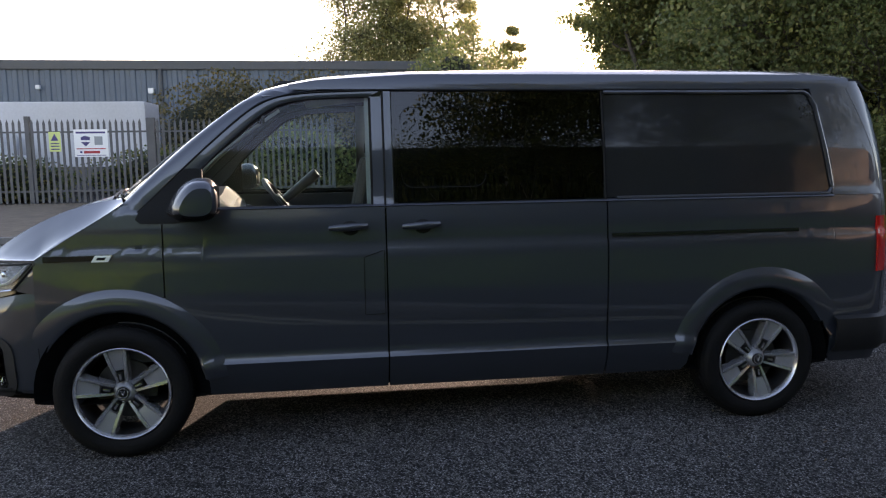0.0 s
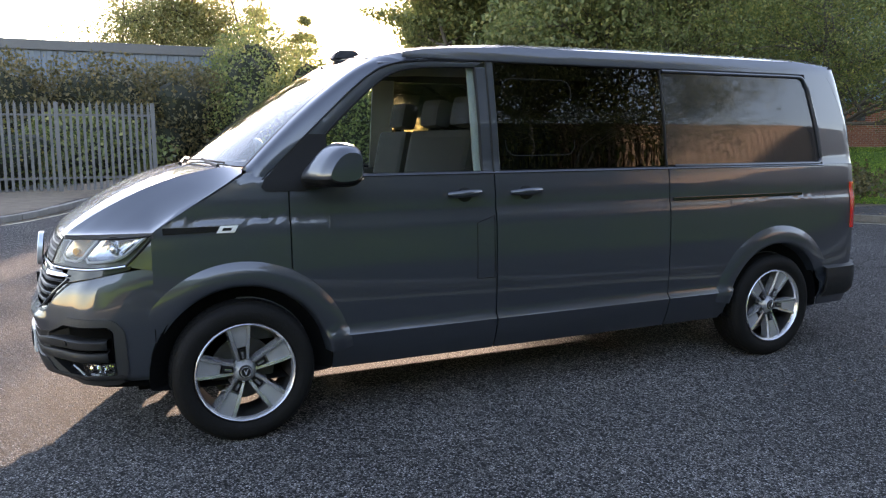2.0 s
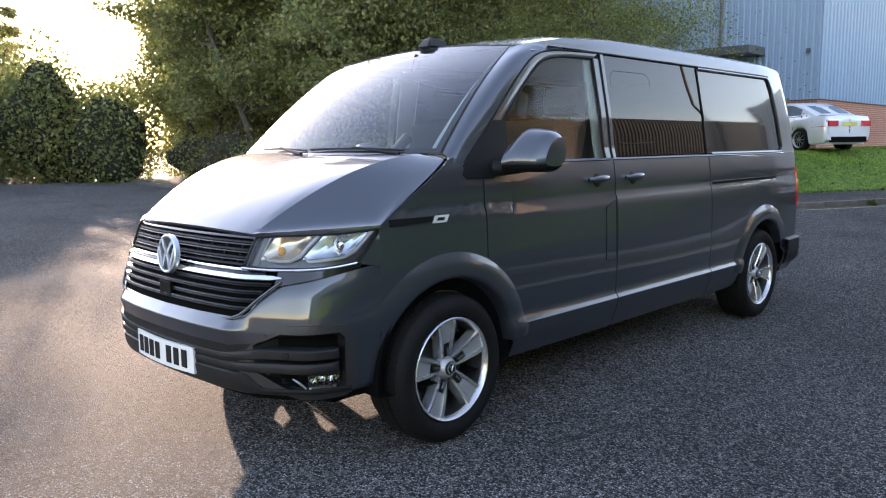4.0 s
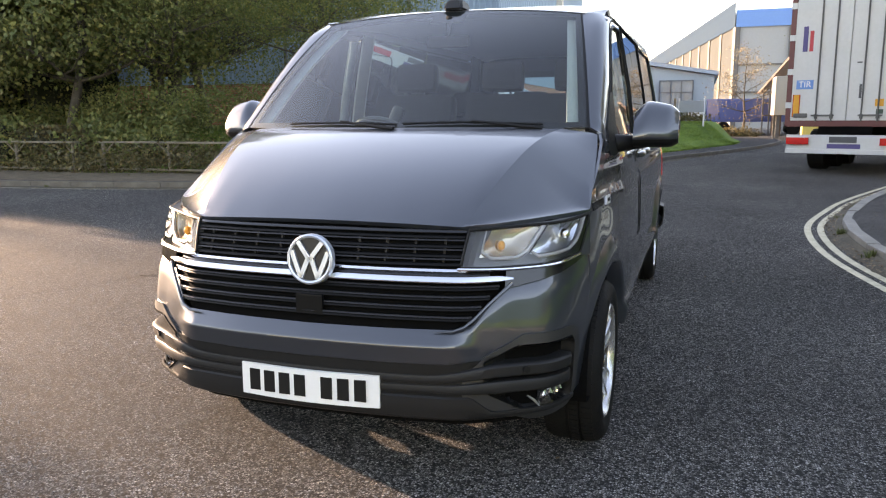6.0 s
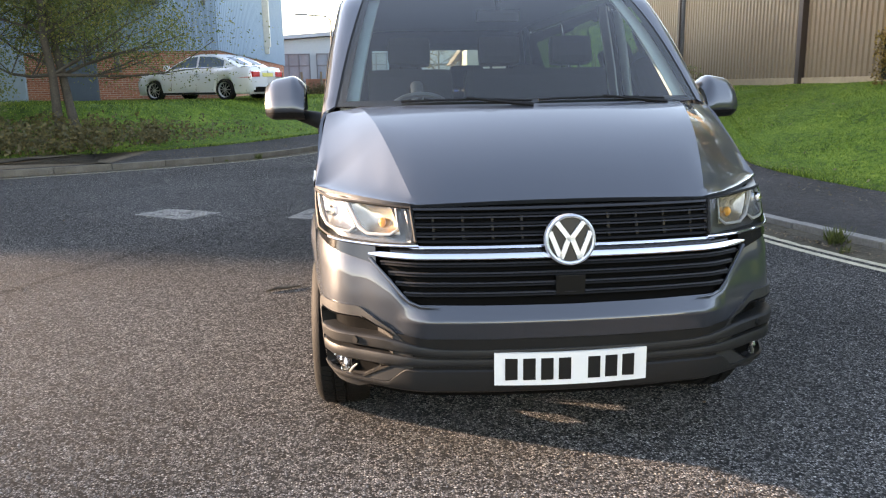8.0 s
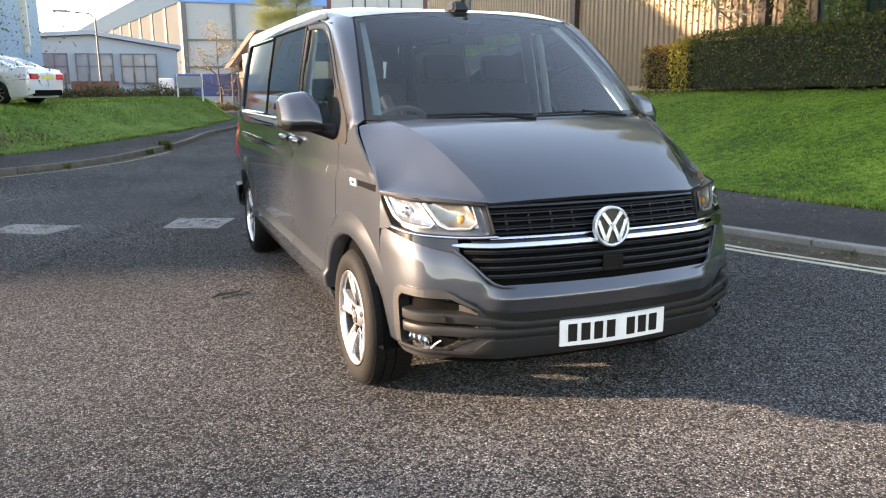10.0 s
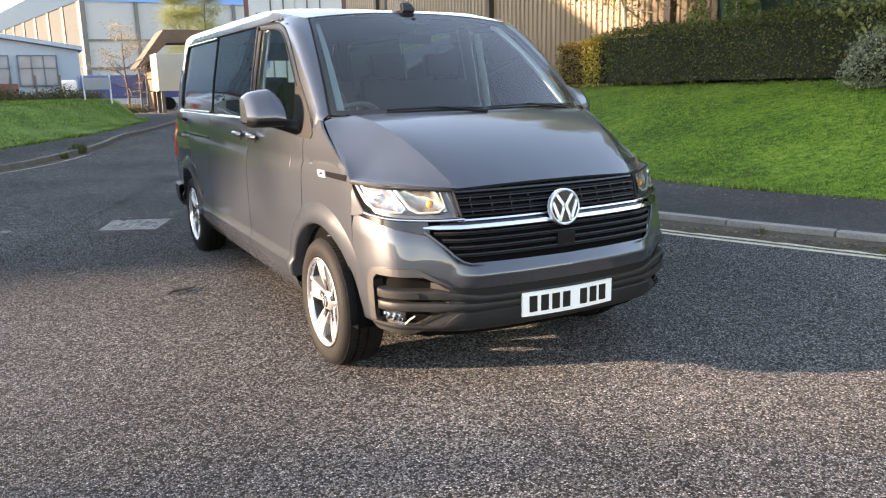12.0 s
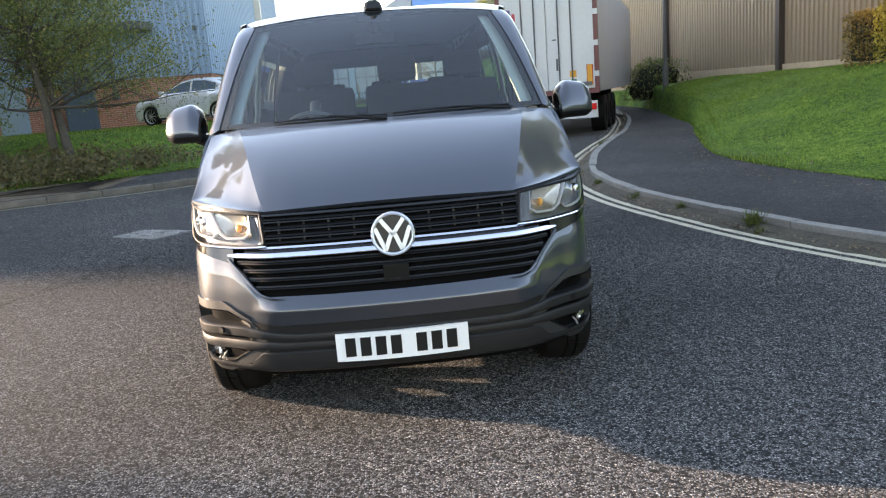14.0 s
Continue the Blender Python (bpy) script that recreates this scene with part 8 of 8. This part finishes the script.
scatter_blades("grass", GRASS_EAST, BACK_EAST, east_rise, (4, -8), (9.5, 22), 210000, 0.026, 0.85, "short mown green grass on the lawn", 71)
scatter_blades("grass", GRASS_WEST, BACK_WEST, west_rise, (-9, 11), (3.2, 34), 100000, 0.045, 0.4, "green grass on the bank", 72)
scatter_blades("grass", offset_line(GRASS_EAST, 0.03), GRASS_EAST, lambda s, x, y: 0.12, (4, -8), (9.5, 22), 5000, 0.05, 1.0, "ragged grass edge over the pavement", 73)
scatter_blades("grass", offset_line(GRASS_WEST, -0.06), GRASS_WEST, lambda s, x, y: 0.12, (-12, 9), (3.2, 34), 7000, 0.07, 1.0, "ragged grass edge over the pavement", 74)


def lawn_leaves(name, front, back, rise, lo, hi, count, size, material, label, seed):
    """Single fallen leaves lying on a lawn between two lines."""
    rng = np.random.default_rng(seed)
    a, b = np.array(resample(front, 220)), np.array(resample(back, 220))
    keep = [i for i in range(219) if lo[0] < a[i][0] < hi[0] and lo[1] < a[i][1] < hi[1]]
    i = rng.choice(keep, count)
    f = rng.uniform(0, 1, count)[:, None]
    p = a[i] * (1 - f) + b[i] * f
    z = np.array([rise(float(t), x, y) + 0.03 for t, (x, y) in zip(f[:, 0], p)])
    v, q = leaf_cloud(rng, np.column_stack((p, z)), size)
    return tagged(new(name, array_mesh(name, v, q, material)), label, "leaves", kind="stuff")


def litter(name, line, d0, d1, z, count, size, material, label, seed, clump=1.0):
    """Fallen leaves and grit lying along a line, in drifts."""
    rng = np.random.default_rng(seed)
    pts = np.array(line)
    i = rng.integers(0, len(pts) - 1, count * 3)
    drift = np.sin(i * 0.37 + seed) * np.sin(i * 0.11) + 0.4 * np.sin(i * 1.3)
    i = i[rng.uniform(-1, 1, len(i)) < drift * clump + (1 - clump)][:count]
    v = pts[i + 1] - pts[i]
    v /= np.linalg.norm(v, axis=1)[:, None] + 1e-9
    off = d0 + (d1 - d0) * rng.uniform(0, 1, len(i)) ** 1.6
    c = pts[i] + v * rng.uniform(0, 0.25, len(i))[:, None] + np.column_stack((-v[:, 1], v[:, 0])) * off[:, None]
    n = len(i)
    w = rng.uniform(0, 2 * math.pi, n)
    a = np.column_stack((np.cos(w), np.sin(w), rng.normal(size=n) * 0.25))
    b = np.column_stack((-np.sin(w), np.cos(w), rng.normal(size=n) * 0.25))
    s = (size * rng.uniform(0.4, 1.3, n))[:, None]
    base = np.column_stack((c, z + rng.uniform(0.004, 0.012, n)))
    q = np.stack((base - a * s * 0.5, base + b * s * 0.3, base + a * s * 0.5, base - b * s * 0.3), 1).reshape(-1, 3)
    q[:, 2] = np.maximum(q[:, 2], z + 0.003)
    ob = new(name, array_mesh(name, q, np.arange(4 * n).reshape(-1, 4), material))
    return tagged(ob, label, "litter", kind="stuff")


L_DEAD = leaf_material("dead_leaves", (0.06, 0.035, 0.018), (0.13, 0.075, 0.035), (0.26, 0.18, 0.09))
L_WEED = leaf_material("weed_leaves", (0.05, 0.07, 0.02), (0.09, 0.11, 0.03), (0.15, 0.15, 0.05))


def silt(name, line, d0, width, label, seed, bank=0.012):
    """A thin uneven strip of soil washed against the kerb."""
    rng = np.random.default_rng(seed)
    pts = resample(line, max(8, int(len(line) * 2)))
    ws = width * (0.55 + 0.45 * np.convolve(rng.uniform(0, 2, len(pts) + 8), np.ones(9) / 9, "valid") * rng.uniform(0.7, 1.3, len(pts)))
    a = offset_line(pts, d0)
    b = [p + (q - p) * w for p, q, w in zip(a, offset_line(pts, d0 + (1 if d0 >= 0 else -1)), ws)]
    return tagged(ribbon(name, a, b, bank, 0.003, M_SILT, 2), label, "soil", kind="stuff")


GUT_E, GUT_W, GUT_S = between(KERB_EAST, -6, 24), [p for p in KERB_WEST if -16 < p[0] < 1.5 and p[1] < 26], [p for p in KERB_SOUTH if -30 < p[0] and p[1] > -12]
silt("gutter_soil", GUT_E, 0.0, 0.19, "brown soil and grit along the kerb", 75, 0.065)
silt("gutter_soil", GUT_W, -0.001, 0.15, "brown soil and grit along the kerb", 76)
silt("gutter_soil", GUT_S, -0.001, 0.2, "brown soil and grit along the kerb", 77)
lawn_leaves("fallen_leaves", GRASS_EAST, BACK_EAST, east_rise, (4, -8), (9.5, 22), 420, 0.05, L_PALE, "pale fallen leaves scattered on the lawn", 86)
lawn_leaves("fallen_leaves", GRASS_WEST, BACK_WEST, west_rise, (-9, 11), (3.2, 34), 260, 0.05, L_PALE, "pale fallen leaves scattered on the bank", 87)
litter("fallen_leaves", GUT_E, 0.01, 0.21, 0.030, 8600, 0.030, L_DEAD, "brown fallen leaves in the gutter", 78, 0.8)
litter("fallen_leaves", GUT_E, -2.3, -0.3, 0.122, 3200, 0.026, L_DEAD, "scattered brown leaves on the pavement", 79, 0.6)
litter("fallen_leaves", GUT_E, -2.5, -1.4, 0.124, 1300, 0.045, L_PALE, "pale fallen leaves beside the grass edge", 85, 0.7)
litter("fallen_leaves", GUT_W, 0.0, -0.34, 0.004, 4200, 0.035, L_DEAD, "brown fallen leaves in the gutter", 80, 0.8)
litter("fallen_leaves", GUT_W, 0.15, 1.6, 0.122, 2200, 0.035, L_DEAD, "scattered brown leaves on the pavement", 81, 0.5)
litter("fallen_leaves", GUT_S, 0.0, -0.4, 0.004, 3000, 0.04, L_DEAD, "brown fallen leaves in the gutter", 82, 0.8)
litter("fallen_leaves", GUT_W, -0.5, -6.0, 0.0, 700, 0.03, L_DEAD, "a few pale leaves blown over the road", 83, 0.2)
litter("fallen_leaves", GUT_E, 0.6, 4.5, 0.0, 260, 0.022, L_DEAD, "a few pale leaves blown over the road", 84, 0.2)


def weed(at, size, count, seed, label):
    """A tuft of narrow leaves growing from a joint."""
    rng = np.random.default_rng(seed)
    w = rng.uniform(0, 2 * math.pi, count)
    d = np.column_stack((np.cos(w), np.sin(w), np.zeros(count)))
    root = rng.normal(size=(count, 3)) * size * 0.25
    root[:, 2] = 0
    tip = root + d * size * rng.uniform(0.2, 0.8, count)[:, None] + np.array((0, 0, 1)) * (size * rng.uniform(0.4, 1.1, count))[:, None]
    side_v = np.column_stack((-d[:, 1], d[:, 0], d[:, 2])) * size * 0.07
    v = np.stack((root - side_v, root + side_v, tip), 1).reshape(-1, 3)
    ob = new("weed", array_mesh("weed", v, np.arange(3 * count).reshape(-1, 3), L_WEED))
    ob.location = at
    return tagged(ob, label, "weed")


weed((3.17, 2.62, 0.02), 0.16, 160, 91, "low green weed growing from the kerb joint")
weed((2.95, 3.75, 0.02), 0.11, 90, 96, "low green weed growing from the kerb joint")
weed((2.80, 4.75, 0.02), 0.10, 80, 97, "low green weed growing from the kerb joint")
weed((-1.12, 16.3, 0.0), 0.26, 260, 92, "brown-green grass tuft at the kerb")
weed((-1.5, 15.1, 0.0), 0.16, 160, 93, "brown-green grass tuft at the kerb")
weed((-3.0, 12.4, 0.0), 0.12, 120, 94, "small weed in the gutter")
weed((3.68, 1.0, 0.0), 0.10, 90, 95, "small weed in the gutter")
weed((2.76, 6.2, 0.0), 0.12, 110, 96, "small weed in the gutter")
weed((4.6, 12.4, 0.0), 0.15, 130, 97, "small weed in the gutter")


rng = random.Random(12)
for line, d, z0 in ((GUT_E, 0.03, 0.0), (GUT_W, -0.03, 0.0), (GUT_E, 0.12, 0.004)):
    for p, q in zip(line[::5], line[1::5]):
        if rng.random() < 0.45:
            v = (q - p) / np.linalg.norm(q - p)
            o = p + np.array((-v[1], v[0])) * d * rng.uniform(0.6, 1.6)
            weed((o[0], o[1], z0), rng.uniform(0.035, 0.09), rng.randint(30, 70), rng.randint(100, 9999), "small weed growing in the gutter")


def ragged(outline, step, amount, seed):
    """An outline with uneven, broken edges."""
    rng = np.random.default_rng(seed)
    out = []
    for a, b in zip(outline, outline[1:] + outline[:1]):
        a, b = np.array(a, float), np.array(b, float)
        n = max(2, int(np.linalg.norm(b - a) / step))
        for k in range(n):
            out.append(tuple(a + (b - a) * k / n + rng.normal(size=2) * amount))
    return out


M_COVER = mat("worn_cover_concrete", (0.10, 0.094, 0.088), 0.9, var=0.4, scale=9, fine=70, bump=0.5)
M_STUD = mat("pale_worn_stud", (0.26, 0.25, 0.235), 0.9, var=0.5, scale=6, fine=60, bump=0.3)
for k, quad in enumerate(([(-1.62, 5.0), (-1.42, 5.6), (-0.82, 5.32), (-1.08, 4.72)], [(-3.4, 5.55), (-3.1, 5.92), (-2.4, 5.5), (-2.75, 5.08)])):
    cover = thing("drain_cover", "worn studded drain cover set in the asphalt", "drain cover", "drain covers")
    bm = bmesh.new()
    prism(bm, ragged(quad, 0.09, 0.008, 60 + k), -0.02, 0.005)
    part("plate", bm, M_COVER, cover)
    p, q, r, w = (np.array(c) for c in quad)
    bm = bmesh.new()
    wear = random.Random(40 + k)
    for i in range(9):
        for j in range(13):
            u, v = (i + 0.5) / 9, (j + 0.5) / 13
            c = (p * (1 - u) + q * u) * (1 - v) + (w * (1 - u) + r * u) * v
            if wear.random() < (0.25 if abs(u - 0.5) + abs(v - 0.5) < 0.35 else 0.06):
                continue
            m = Matrix.Translation((c[0], c[1], 0.006)) @ Matrix.Rotation(0.62 + wear.uniform(-0.1, 0.1), 4, "Z")
            box(bm, (-0.019, -0.015, -0.003), (0.019, 0.015, 0.003 + wear.uniform(0, 0.002)), 0, m)
    tagged(part("stud", bm, M_STUD, cover, "pale raised studs"), kind="stuff")
CRACK = ragged([tuple(p) for p in curve_points([(-3.9, 0.9), (-3.2, 2.3), (-2.8, 3.2), (-1.8, 5.5), (-0.9, 7.9), (0.4, 10.4)], 0.1)], 0.1, 0.02, 65)
CRACK = [np.array(p) for p in CRACK if p[1] > 0][:-3]
CRACK = sorted(CRACK, key=lambda p: p[1])
tagged(ribbon("road_crack", offset_line(CRACK, -0.006), offset_line(CRACK, 0.006), 0.004, 0.004, M_TAR), "thin dark crack across the road", "road crack", kind="structure")
bm = bmesh.new()
sweep(bm, [(-1.42, 1.88, 0.012), (-1.36, 1.93, 0.02), (-1.28, 1.95, 0.014), (-1.20, 2.0, 0.012)], [0.006, 0.013, 0.010, 0.005], 7)
tagged(part("stick", bm, M_BARK, None), "short dark stick lying on the road", "stick")
